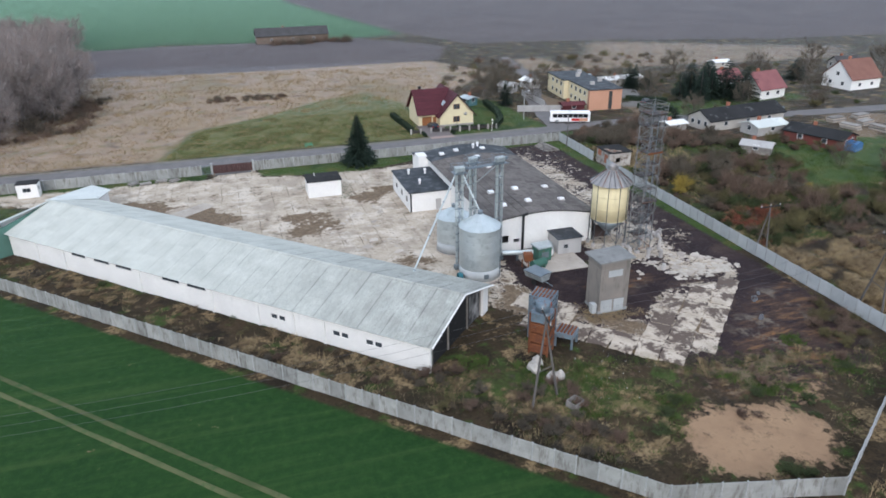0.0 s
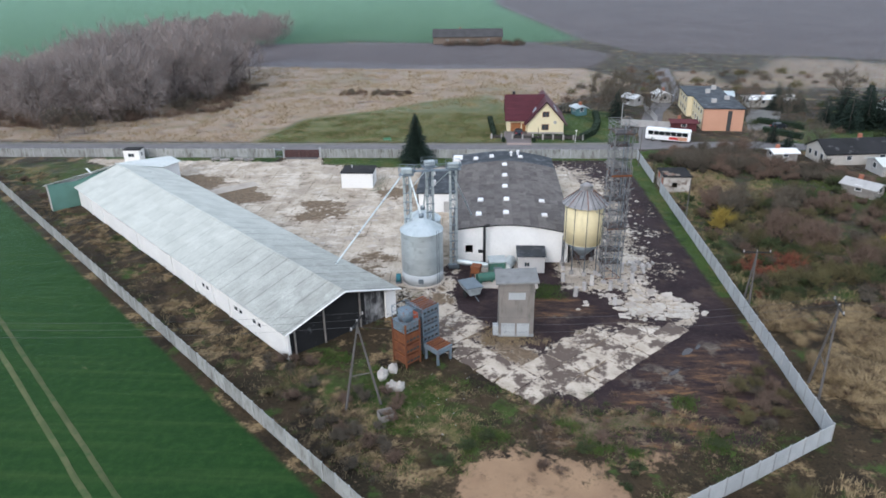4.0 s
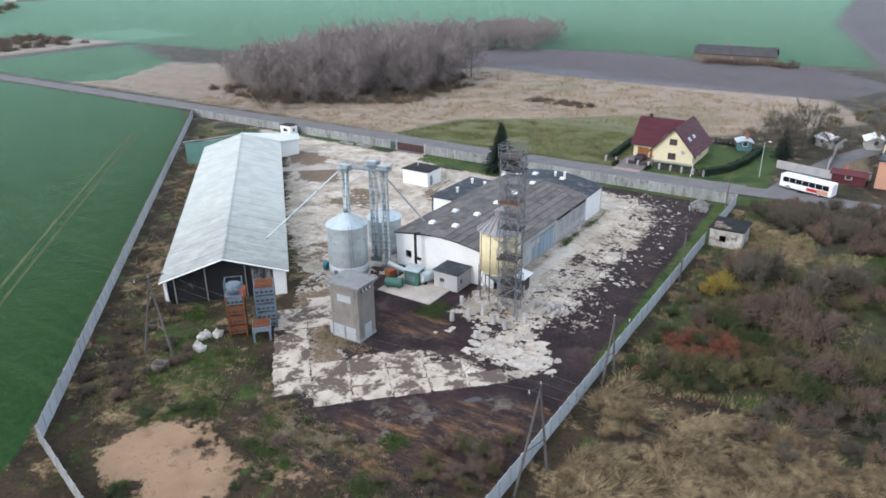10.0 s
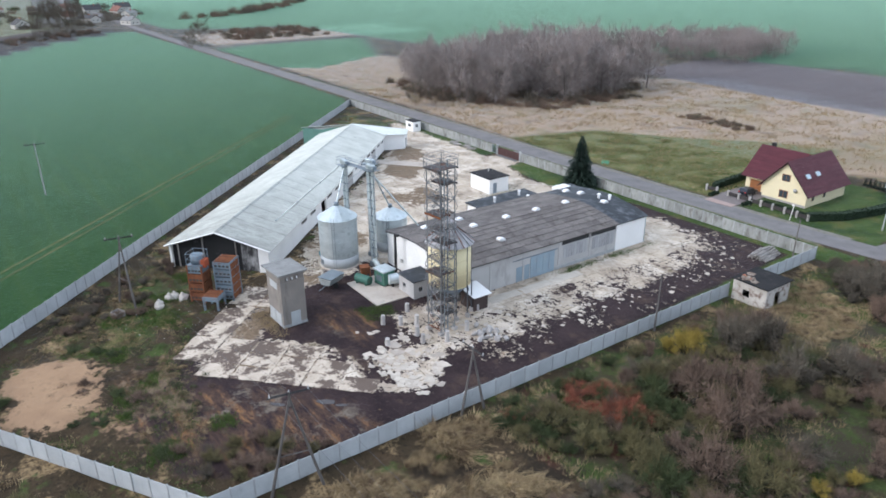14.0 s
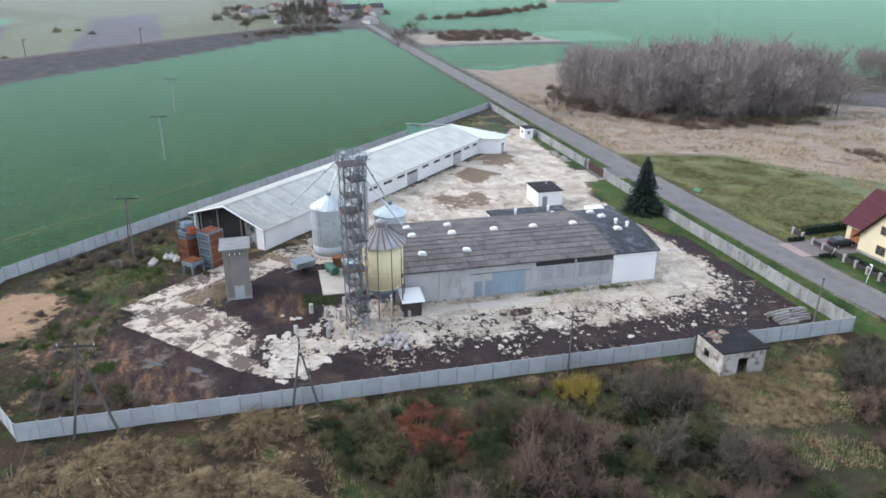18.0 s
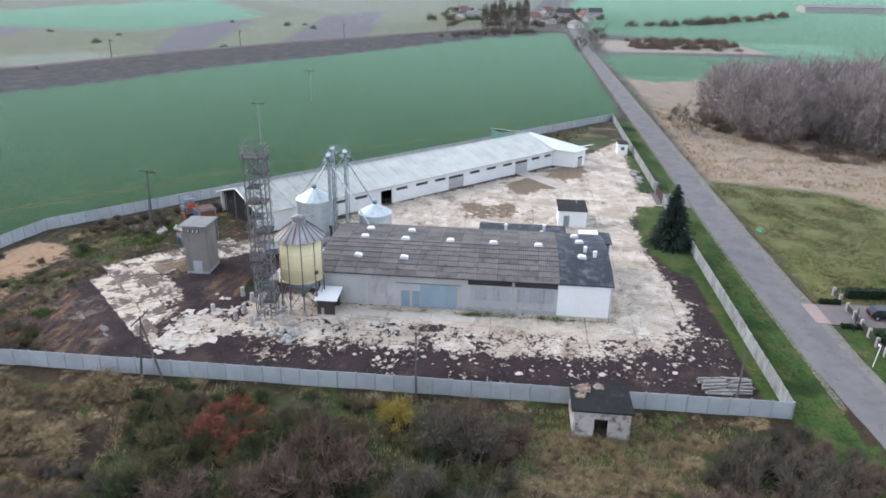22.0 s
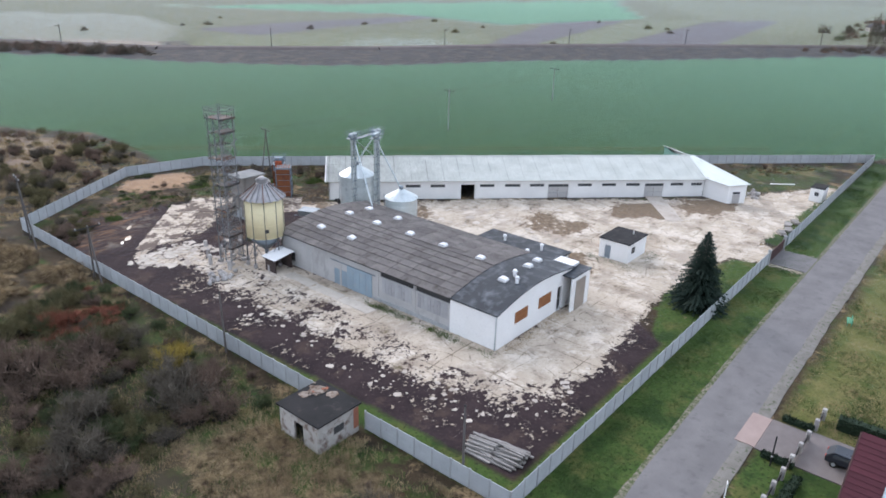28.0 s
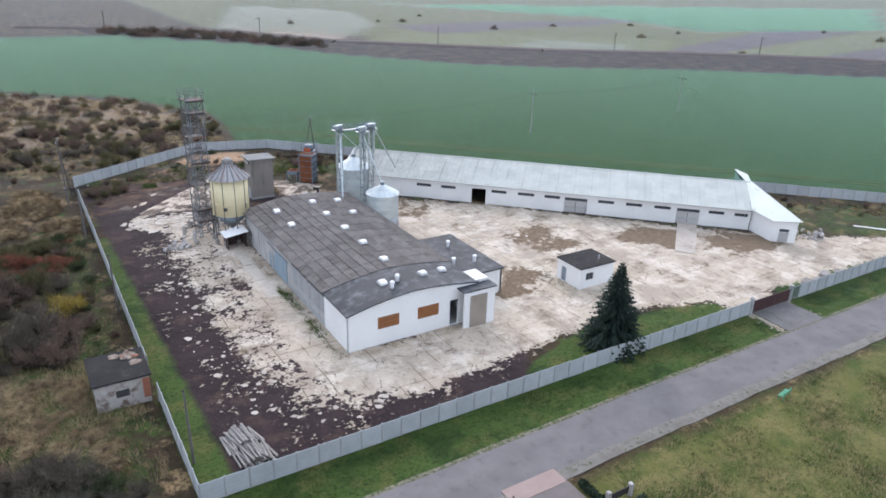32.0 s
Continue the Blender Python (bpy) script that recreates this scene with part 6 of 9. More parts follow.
aw = thing("auger_duct", pose(0, 0, 0), "horizontal white air duct between heater and silos", "duct")
part("tube", bar((36.2, 87.8, 1.2), (40.6, 86.6, 1.2), 0.38, 14), GALV, aw)
part("support", box(38.2, 38.5, 87.0, 87.4, -0.1, 0.9), GALV_DARK, aw)
fan = thing("blower", pose(28.1, 83.2, 0), "small teal blower at the silo foot", "fan")
part("housing", bar((-0.3, 0, 0.7), (0.3, 0, 0.7), 0.6, 16), surface("teal_paint", (0.05, 0.18, 0.22), (0.04, 0.15, 0.18), None), fan)
part("stand", box(-0.4, 0.4, -0.4, 0.4, -0.1, 0.3), GALV_DARK, fan)
pl = thing("machine_plinth", pose(43.2, 84.5, 0), "pale cracked concrete machine plinth", "plinth", kind="structure")
part("slab", soft_box(-4.5, 4.2, -2.8, 5.6, -0.2, 0.12, 0.04), SLAB, pl)


# ---- poles and wires ----
def a_pole(x, y, top, feet, arm_turn, label, mt=POLE_CONCRETE):
    root = thing("power_pole", pose(x, y, 0), label, "utility pole", "power poles")
    for fx, fy in feet:
        part("leg", bar((fx - x, fy - y, -0.3), (0, 0, top - 0.4), 0.15, 7, r2=0.09), mt, root)
    part("mast_head", bar((0, 0, top - 1.2), (0, 0, top + 0.2), 0.11, 7), mt, root)
    c, s = math.cos(radians(arm_turn)), math.sin(radians(arm_turn))
    arm = part("cross_arm", bar((-1.8 * c, -1.8 * s, top), (1.8 * c, 1.8 * s, top), 0.1, 4), BLACK_STEEL, root)
    for k in (-1.6, 0, 1.6):
        part("insulator", bar((k * c, k * s, top), (k * c, k * s, top + 0.35), 0.09, 6, r2=0.05), GREY_RENDER, arm)
    if len(feet) > 1:
        m0, m1 = [Vector((fx - x, fy - y, 0)).lerp(Vector((0, 0, top)), 0.4) for fx, fy in feet[:2]]
        part("tie", bar(m0, m1, 0.06, 4), POLE_CONCRETE, root)
    return root


POLE_A, POLE_B, POLE_C = (27.7, 54.8, 9.7), (74.6, 58.2, 10.4), (-33.0, 52.2, 10.2)
a_pole(*POLE_A, [(26.1, 53.6), (29.6, 55.0)], 80, "dark A-frame power pole among weeds by the barn")
a_pole(*POLE_B, [(73.6, 56.0), (74.6, 60.6)], 80, "dark A-frame power pole beside the concrete fence")
a_pole(*POLE_C, [(-33.0, 52.2)], 85, "single grey power pole standing in the green crop", FENCE_POST)
a_pole(-92, 48.5, 10.2, [(-92, 48.5)], 85, "distant single grey power pole in the crop", FENCE_POST)
a_pole(73.9, 77.6, 7.6, [(73.6, 76.4), (73.9, 79.2)], 0, "short double pole leaning at the fence")
for x, y, h in ((73.3, 106.6, 7.5), (72.0, 139.4, 7.4)):
    p_ = thing("lamp_pole", pose(x, y, 0, 0, 0.8), "slim grey concrete pole at the fence", "pole", "fence poles")
    part("shaft", bar((0, 0, -0.3), (0, 0, h), 0.13, 8, r2=0.08), POLE_CONCRETE, p_)
    part("cap", bar((0, 0, h), (0, 0, h + 0.12), 0.1, 8), BLACK_STEEL, p_)
WIRE = surface("wire", (0.10, 0.10, 0.10), (0.12, 0.12, 0.12), None, bump=0)
wires = thing("power_lines", pose(0, 0, 0), "three thin sagging overhead power lines", "wires")
for k in (-1.4, 0, 1.4):
    for a, b in ((POLE_A, POLE_B), (POLE_A, POLE_C), (POLE_C, (-92, 48.5, 10.2)), (POLE_B, (130, 62, 10.5))):
        bm = bmesh.new()
        pts = []
        for i in range(13):
            f = i / 12
            pts.append(Vector((a[0] + (b[0] - a[0]) * f, a[1] + (b[1] - a[1]) * f + k, a[2] + 0.3 + (b[2] - a[2]) * f - 1.3 * 4 * f * (1 - f))))
        rings = [[bm.verts.new(p + Vector((0, 0.012 * math.cos(u), 0.012 * math.sin(u)))) for u in (0.5, 2.6, 4.7)] for p in pts]
        for p, q in zip(rings, rings[1:]):
            for i in range(3):
                bm.faces.new((p[i], p[(i + 1) % 3], q[(i + 1) % 3], q[i]))
        part("wire", bm, WIRE, wires)

# ---- yard oddments ----
rng = random.Random(21)
logs = thing("post_stack", pose(67.4, 139.8, 0, 0, 0, 8), "untidy stack of weathered grey concrete and timber posts", "stack of posts")
lm = [mesh_of("stacked_post", soft_box(-w, w, -ln / 2, ln / 2, 0, 0.17, 0.03), GREY_WOOD) for w, ln in ((0.1, 2.6), (0.12, 2.9), (0.09, 2.2))]
for half in (-1.35, 1.35):
    for lay in range(5):
        n = 11 - lay * 2
        for i in range(n):
            piece("post", lm[rng.randrange(3)], logs, pose(-1.5 + (i + lay * 0.9) * 0.3 + rng.uniform(-0.06, 0.06), half + rng.uniform(-0.3, 0.3), lay * 0.18, rng.uniform(-2, 2), rng.uniform(-5, 5), rng.uniform(-8, 8)))


def rock_mesh(seed, sx, sy, sz, mt):
    r = random.Random(seed)
    bm = bmesh.new()
    bmesh.ops.create_icosphere(bm, subdivisions=1, radius=1)
    for v in bm.verts:
        v.co = Vector((v.co.x * sx, v.co.y * sy, v.co.z * sz)) * r.uniform(0.7, 1.15)
    return mesh_of("rubble", bm, mt)


BAG = surface("white_sacking", (0.48, 0.45, 0.41), (0.38, 0.355, 0.32), (0.33, 0.30, 0.27), 1.5, 0.9, vary=0.1)
for gx0, gy0, n, lab in ((29.9, 60.4, 3, "bulging pale big bag on rough grass"), (31.0, 58.6, 2, "slumped white big bag beside the dryers")):
    for i in range(n):
        b_ = thing("big_bag", pose(gx0 + rng.uniform(-1.1, 1.1), gy0 + rng.uniform(-1.0, 1.0), 0.3, 0, 0, rng.uniform(0, 180)), lab, "bag", "big bags")
        part("sack", rock_mesh(40 + i + n, 0.85, 0.75, 0.6, BAG), None, b_)
        part("neck", cyl(0.3, 0.4, 0.72, 8, 0.14), BAG, b_)
crate = thing("wire_crate", pose(30.4, 52.6, 0, 0, 0, 25), "small rusty open metal crate in the weeds", "crate")
for s in (-1, 1):
    part("side", box(s * 0.7 - 0.03, s * 0.7 + 0.03, -0.6, 0.6, 0, 0.8), GREY_WOOD, crate)
    part("side", box(-0.67, 0.67, s * 0.6 - 0.03, s * 0.6 + 0.03, 0, 0.8), GREY_WOOD, crate)
stub = mesh_of("stub", cyl(0.32, -0.2, 1.3, 10, 0.27), STONE)
for x, y, h in ((52.2, 79.8, 1), (53.6, 81.6, 0.9), (57.1, 81.8, 1), (57.0, 77.6, 0.7), (59.6, 87.6, 1), (60.4, 84.0, 1.1), (59.0, 81.4, 0.9), (54.8, 83.2, 1.1), (51.0, 84.2, 0.9), (56.0, 92.0, 0.7)):
    s_ = thing("concrete_stub", pose(x, y, 0, rng.uniform(-3, 3), rng.uniform(-3, 3), 0), "short round concrete foundation stub", "foundation", "foundation stubs")
    o = piece("shaft", stub, s_, Matrix.Diagonal((1, 1, h, 1)))
rub = thing("concrete_rubble", pose(62.0, 89.0, 0), "heap of broken grey concrete lumps", "rubble")
rm = [rock_mesh(70 + i, 0.5, 0.4, 0.3, STONE) for i in range(4)]
for i in range(26):
    piece("lump", rm[i % 4], rub, pose(rng.gauss(0, 1.1), rng.gauss(0, 0.8), rng.uniform(0, 0.35), rng.uniform(0, 90), rng.uniform(0, 90), rng.uniform(0, 360)))
grv = thing("rubble_heap", pose(-30.5, 131.5, 0), "small heap of grey rubble behind the wing", "rubble")
for i in range(22):
    piece("lump", rm[i % 4], grv, pose(rng.gauss(0, 1.2), rng.gauss(0, 1.0), rng.uniform(0, 0.7), rng.uniform(0, 90), rng.uniform(0, 90), rng.uniform(0, 360)))
for i, (x, y) in enumerate(((-14.6, 143.0), (-17.4, 142.2), (-12.2, 142.6), (-19.6, 142.9))):
    pb = thing("slab_pile", pose(x, y, 0, 0, 0, 15 * i), "low pile of dark weathered slabs on the grass", "pile", "slab piles")
    for k in range(3):
        part("slab", soft_box(-1.0, 1.0, -0.55, 0.55, k * 0.14, k * 0.14 + 0.12, 0.02), GREY_WOOD, pb).matrix_basis = pose(rng.uniform(-0.2, 0.2), rng.uniform(-0.1, 0.1), 0, 0, 0, rng.uniform(-12, 12))
plank = thing("white_plank", pose(-44.0, 134.0, 0, 0, 0, 130), "long pale plank lying on rough grass", "plank")
part("board", soft_box(-2.6, 2.6, -0.2, 0.2, 0.0, 0.1), CLEAN_WHITE, plank)


# ---- yellow house ----
def tiled_slope(root, p0, along, down, n_rows, label=""):
    """Roof slope of overlapping tile courses. p0: ridge start; along: the ridge's vector; down: the slope's vector."""
    p0, along, down = Vector(p0), Vector(along), Vector(down)
    nrm = along.cross(down).normalized()
    if nrm.z < 0:
        nrm = -nrm
    slope_ob = bmesh.new()
    base = [slope_ob.verts.new(v - nrm * k) for k in (0.0, 0.14) for v in (p0, p0 + along, p0 + along + down, p0 + down)]
    for f in ((0, 1, 2, 3), (7, 6, 5, 4), (0, 4, 5, 1), (1, 5, 6, 2), (2, 6, 7, 3), (3, 7, 4, 0)):
        slope_ob.faces.new([base[i] for i in f])
    bmesh.ops.recalc_face_normals(slope_ob, faces=slope_ob.faces[:])
    deck = part("roof_slope", slope_ob, RED_ROOF, root, label)
    for i in range(n_rows):
        bm = bmesh.new()
        a, b = p0 + down * (i / n_rows) + nrm * 0.02, p0 + down * ((i + 1.12) / n_rows) + nrm * 0.075
        vs = [bm.verts.new(v) for v in (a, a + along, b + along, b)]
        lo = [bm.verts.new(v) for v in (b - nrm * 0.08, b + along - nrm * 0.08)]
        bm.faces.new(vs)
        bm.faces.new((vs[3], vs[2], lo[1], lo[0]))
        bmesh.ops.recalc_face_normals(bm, faces=bm.faces[:])
        if bm.faces[:][0].normal.z < 0:
            bmesh.ops.reverse_faces(bm, faces=bm.faces[:])
        part("tile_course", bm, RED_ROOF, deck)
    return deck


house = thing("yellow_house", pose(0, 0, 0), "cream yellow family house with a steep dark red tiled roof", "house")
X0, X1, Y0, Y1, RX, RZ, EZ = 50.2, 59.0, 166.1, 180.0, 54.6, 8.0, 3.0
part("gable_wall", prism([(X0, -0.2), (X1, -0.2), (X1, EZ), (RX, RZ - 0.25), (X0, EZ)], Y0, Y0 + 0.35), CREAM, house)
part("back_gable_wall", prism([(X0, -0.2), (X1, -0.2), (X1, EZ), (RX, RZ - 0.25), (X0, EZ)], Y1 - 0.35, Y1), CREAM, house)
part("side_wall", box(X1 - 0.35, X1, Y0 + 0.35, Y1 - 0.35, -0.2, EZ), CREAM, house)
part("side_wall", box(X0, X0 + 0.35, Y0 + 0.35, Y1 - 0.35, -0.2, EZ), CREAM, house)
dn = Vector((X1 + 0.75 - RX, 0, EZ - 0.75 - RZ + 0.35))
tiled_slope(house, (RX, Y0 - 0.7, RZ), (0, Y1 - Y0 + 1.4, 0), (5.1, 0, -5.7), 17)
tiled_slope(house, (RX, Y0 - 0.7, RZ), (0, Y1 - Y0 + 1.4, 0), (-5.1, 0, -5.7), 17)
for s in (-1, 1):
    part("verge_board", bar((RX, Y0 - 0.72, RZ - 0.1), (RX + s * 5.1, Y0 - 0.72, RZ - 5.8), 0.12, 4), surface("dark_brown_trim", (0.06, 0.03, 0.03), (0.05, 0.025, 0.025), None) if s < 0 else bpy.data.materials["dark_brown_trim"], house)
WX0, WY0, WY1, WRY, WRZ = 45.2, 168.3, 177.6, 173.0, 8.3
part("west_gable_wall", prism([(WY0, -0.2), (WY1, -0.2), (WY1, EZ), (WRY, WRZ - 0.3), (WY0, EZ)], 0, 0.35), CREAM, house).matrix_basis = pose(WX0 + 0.35, 0, 0, 0, 0, 90)
part("garage_front", wall_bm(X0 - WX0 - 0.35, EZ + 0.2, [(0.6, 3.1, 0.2, 2.45), (3.4, 4.3, 0.2, 2.3)], 0.3), CREAM, house).matrix_basis = pose(WX0 + 0.35, WY0, -0.2)
part("garage_door", soft_box(WX0 + 0.95, WX0 + 3.45, WY0 + 0.1, WY0 + 0.18, 0, 2.25, 0.02), WOOD_BROWN, house, "brown garage door")
part("front_door", soft_box(WX0 + 3.75, WX0 + 4.65, WY0 + 0.1, WY0 + 0.18, 0, 2.1, 0.02), WOOD_BROWN, house, "brown front door")
tiled_slope(house, (WX0 - 0.55, WRY, WRZ), (RX - WX0 + 0.6, 0, 0), (0, -5.7, -5.4), 18)
tiled_slope(house, (WX0 - 0.55, WRY, WRZ), (RX - WX0 + 0.6, 0, 0), (0, 5.7, -5.4), 18)
part("chimney", soft_box(46.6, 47.3, 173.1, 173.7, 7.0, 8.95, 0.03), BLACK_STEEL, house, "small dark capped chimney")
for x, z, w, h in ((53.8, 4.2, 1.5, 1.2), (53.7, 1.0, 1.6, 1.3)):
    wn_ = part("window_frame", box(x - 0.08, x + w + 0.08, Y0 - 0.05, Y0 + 0.02, z - 0.08, z + h + 0.08), WOOD_BROWN, house)
    for k in range(2):
        part("pane", box(x + k * w / 2 + 0.04, x + (k + 1) * w / 2 - 0.04, Y0 - 0.065, Y0 - 0.04, z, z + h), WINDOW, wn_)
for y in (168.0, 172.0):
    wn_ = part("window_frame", box(X1 - 0.02, X1 + 0.05, y, y + 0.8, 1.0, 2.4), WOOD_BROWN, house)
    part("pane", box(X1 + 0.04, X1 + 0.065, y + 0.07, y + 0.73, 1.07, 2.33), WINDOW, wn_)
for y in (168.6, 172.0):
    sk = part("roof_window", box(-0.45, 0.45, -0.65, 0.65, 0.05, 0.17), GALV, house, "bright skylight in the roof")
    sk.matrix_basis = pose(RX + 2.6, y, RZ - 2.9 + 0.1, 0, 48.2, 0)
    part("pane", box(-0.36, 0.36, -0.56, 0.56, 0.17, 0.19), surface("sky_glass", (0.45, 0.55, 0.62), (0.45, 0.55, 0.62), None, 1, 0.1, bump=0) if y < 170 else bpy.data.materials["sky_glass"], sk)
for y in (168.6, 169.7):
    sk = part("roof_window", box(-0.65, 0.65, -0.48, 0.48, 0.05, 0.17), GALV, house, "twin skylight facing the drive")
    sk.matrix_basis = pose(RX - 2.6, y, RZ - 2.9 + 0.1, 0, -48.2, 0)
    part("pane", box(-0.56, 0.56, -0.40, 0.40, 0.17, 0.19), bpy.data.materials["sky_glass"], sk)
part("satellite_dish", cyl(0.4, 0, 0.1, 16, 0.2), GREY_RENDER, house).matrix_basis = pose(56.8, Y0 - 0.35, 2.9, 90, 0, 0)
part("plinth", box(X0 - 0.04, X1 + 0.04, Y0 - 0.04, Y0, -0.2, 0.4), STONE, house)

PINK = surface("pink_paving", (0.30, 0.23, 0.205), (0.265, 0.20, 0.178), None, 1.0, 0.9)
DRIVE = surface("grey_brown_paving", (0.175, 0.152, 0.145), (0.15, 0.13, 0.124), None, 1.5, 0.9, bump=0.3)
dv = thing("house_driveway", pose(0, 0, 0), "paved house driveway with a pink strip at the road", "driveway", kind="structure")
part("pink_strip", box(45.0, 50.7, 155.55, 157.4, -0.1, 0.10), PINK, dv)
part("apron", box(44.9, 50.8, 157.42, 161.0, -0.1, 0.08), DRIVE, dv)
part("court", box(44.4, 51.0, 161.0, 168.3, -0.1, 0.07), DRIVE, dv)
gw = thing("garden_wall", pose(0, 0, 0), "low garden fence with pale stone pillars", "fence")
PILLAR = mesh_of("pillar", soft_box(-0.2, 0.2, -0.2, 0.2, -0.1, 1.25, 0.05), STONE)
LOWF = mesh_of("fence_infill", box(-1.1, 1.1, -0.04, 0.04, 0.25, 0.95), surface("dark_fence_infill", (0.06, 0.055, 0.05), (0.045, 0.04, 0.04), None))
xs_ = [41.4, 43.8, 46.4, 48.8, 51.2, 53.6, 56.0, 58.4, 60.8, 63.0]
for i, x in enumerate(xs_):
    piece("pillar", PILLAR, gw, pose(x, 161.2 - 0.12 * i, 0))
    if i < len(xs_) - 1 and i not in (1,):
        piece("infill", LOWF, gw, pose((x + xs_[i + 1]) / 2, 161.14 - 0.12 * i, 0))
bench = thing("garden_bench", pose(16.5, 158.6, 0, 0, 0, 12), "faded green slatted bench on the rough lawn", "bench")
BENCH = surface("green_bench_paint", (0.10, 0.33, 0.20), (0.08, 0.27, 0.17), (0.30, 0.34, 0.27), 1.5, 0.7)
for k in range(4):
    part("seat_slat", soft_box(-0.95, 0.95, -0.26 + k * 0.14, -0.15 + k * 0.14, 0.42, 0.46, 0.01), BENCH, bench)
for k in range(2):
    part("back_slat", soft_box(-0.95, 0.95, 0.29, 0.33, 0.58 + k * 0.17, 0.7 + k * 0.17, 0.01), BENCH, bench)
for x in (-0.75, 0.75):
    part("leg", box(x - 0.04, x + 0.04, -0.22, -0.14, -0.05, 0.42), BENCH, bench)
    part("leg", box(x - 0.04, x + 0.04, 0.24, 0.32, -0.05, 0.88), BENCH, bench)
lpost = thing("drive_post", pose(52.4, 159.3, 0), "slim dark steel post beside the house driveway", "post")
part("shaft", bar((0, 0, -0.2), (0, 0, 3.2), 0.07, 8), BLACK_STEEL, lpost)
part("collar", bar((0, 0, 1.0), (0, 0, 1.12), 0.1, 8), FENCE_POST, lpost)
lamp = thing("road_sign_post", pose(60.9, 157.9, 0, 0, 6, 20), "slim white roadside post", "post")
part("post", bar((0, 0, -0.2), (0, 0, 2.9), 0.05, 8), CLEAN_WHITE, lamp)
part("plate", box(-0.35, 0.05, -0.02, 0.02, 2.7, 2.95), CLEAN_WHITE, lamp)
sl = thing("street_lamp", pose(72.8, 166.0, 0), "grey concrete street lamp by the side road", "street lamp")
part("pole", bar((0, 0, -0.2), (0, 0, 7.2), 0.12, 8, r2=0.08), FENCE_POST, sl)
part("arm", bar((0, 0, 7.1), (0.9, -0.4, 7.5), 0.05, 6), GALV_DARK, sl)
part("lamp_head", soft_box(0.7, 1.3, -0.65, -0.3, 7.42, 7.58, 0.05), CLEAN_WHITE, sl)


def wheels(root, spots, r, w):
    for x, y in spots:
        tyre = part("wheel", bar((x, y - w / 2, r), (x, y + w / 2, r), r, 18), RUBBER, root)
        part("rim", bar((x, y - w / 2 - 0.01, r), (x, y + w / 2 + 0.01, r), r * 0.55, 14), GALV, tyre)


def car(m, paint, label):
    root = thing("parked_car", m, label, "car", "parked cars")
    bm = prism([(-2.1, 0.35), (2.1, 0.35), (2.15, 0.75), (1.2, 0.9), (0.5, 1.42), (-1.5, 1.45), (-2.1, 0.95)], -0.85, 0.85)
    bmesh.ops.bevel(bm, geom=bm.edges[:], offset=0.07, segments=2, affect="EDGES")
    part("body", bm, paint, root)
    for s in (-1, 1):
        part("side_window", box(-1.5, 0.5, s * 0.845, s * 0.865, 0.95, 1.32) if s > 0 else box(-1.5, 0.5, -0.865, -0.845, 0.95, 1.32), WINDOW, root)
        part("tail_light", box(-2.13, -2.08, s * 0.62 - 0.15, s * 0.62 + 0.15, 0.75, 0.95), RED_PAINT, root)
        part("headlight", box(2.1, 2.16, s * 0.6 - 0.18, s * 0.6 + 0.18, 0.6, 0.75), WHITE_PLASTIC, root)
    wheels(root, ((-1.35, -0.8), (-1.35, 0.8), (1.35, -0.8), (1.35, 0.8)), 0.32, 0.22)
    return root


car(pose(48.0, 165.0, 0.07, 0, 0, 92), DARK_PAINT, "dark blue parked estate car before the garage")
car(pose(112.5, 171.5, 0.02, 0, 0, 30), DARK_PAINT, "dark parked car on a village lane")
car(pose(141.0, 153.5, 0.02, 0, 0, 5), GALV_DARK, "grey parked car in the village")

BUS_GLASS = glass("bus_window_glass", (0.012, 0.014, 0.016))
BUS_GLASS.node_tree.nodes["Principled BSDF"].inputs["Specular IOR Level"].default_value = 0.2
bus = thing("white_coach", pose(82.6, 159.4, 0.03, 0, 0, -20) @ Matrix.Diagonal((0.9, 0.9, 0.9, 1)), "white coach with red and orange side stripe, parked", "bus")
bm = box(-5.6, 5.6, -1.25, 1.25, 0.4, 3.2)
bmesh.ops.bevel(bm, geom=bm.edges[:], offset=0.18, segments=2, affect="EDGES")
part("body", bm, WHITE_PLASTIC, bus)
for s in (-1, 1):
    for k in range(7):
        part("window", box(-4.9 + k * 1.42, -3.58 + k * 1.42, s * 1.25 - 0.02, s * 1.25 + 0.02, 1.65, 2.7), BUS_GLASS, bus)
    st_ = part("stripe", box(0.4, 2.6, s * 1.25 - 0.012, s * 1.25 + 0.012, 0.7, 1.4), RED_PAINT, bus, "red side stripe")
    part("stripe", box(2.6, 4.9, s * 1.25 - 0.012, s * 1.25 + 0.012, 0.6, 1.5), ORANGE, bus, "orange side stripe")
part("windscreen", box(-5.63, -5.58, -1.05, 1.05, 1.4, 2.8), BUS_GLASS, bus)
part("roof_hatch", soft_box(-0.5, 0.5, -0.4, 0.4, 3.18, 3.3), GALV, bus)
wheels(bus, ((-3.6, -1.1), (-3.6, 1.1), (3.0, -1.1), (3.0, 1.1)), 0.48, 0.3)


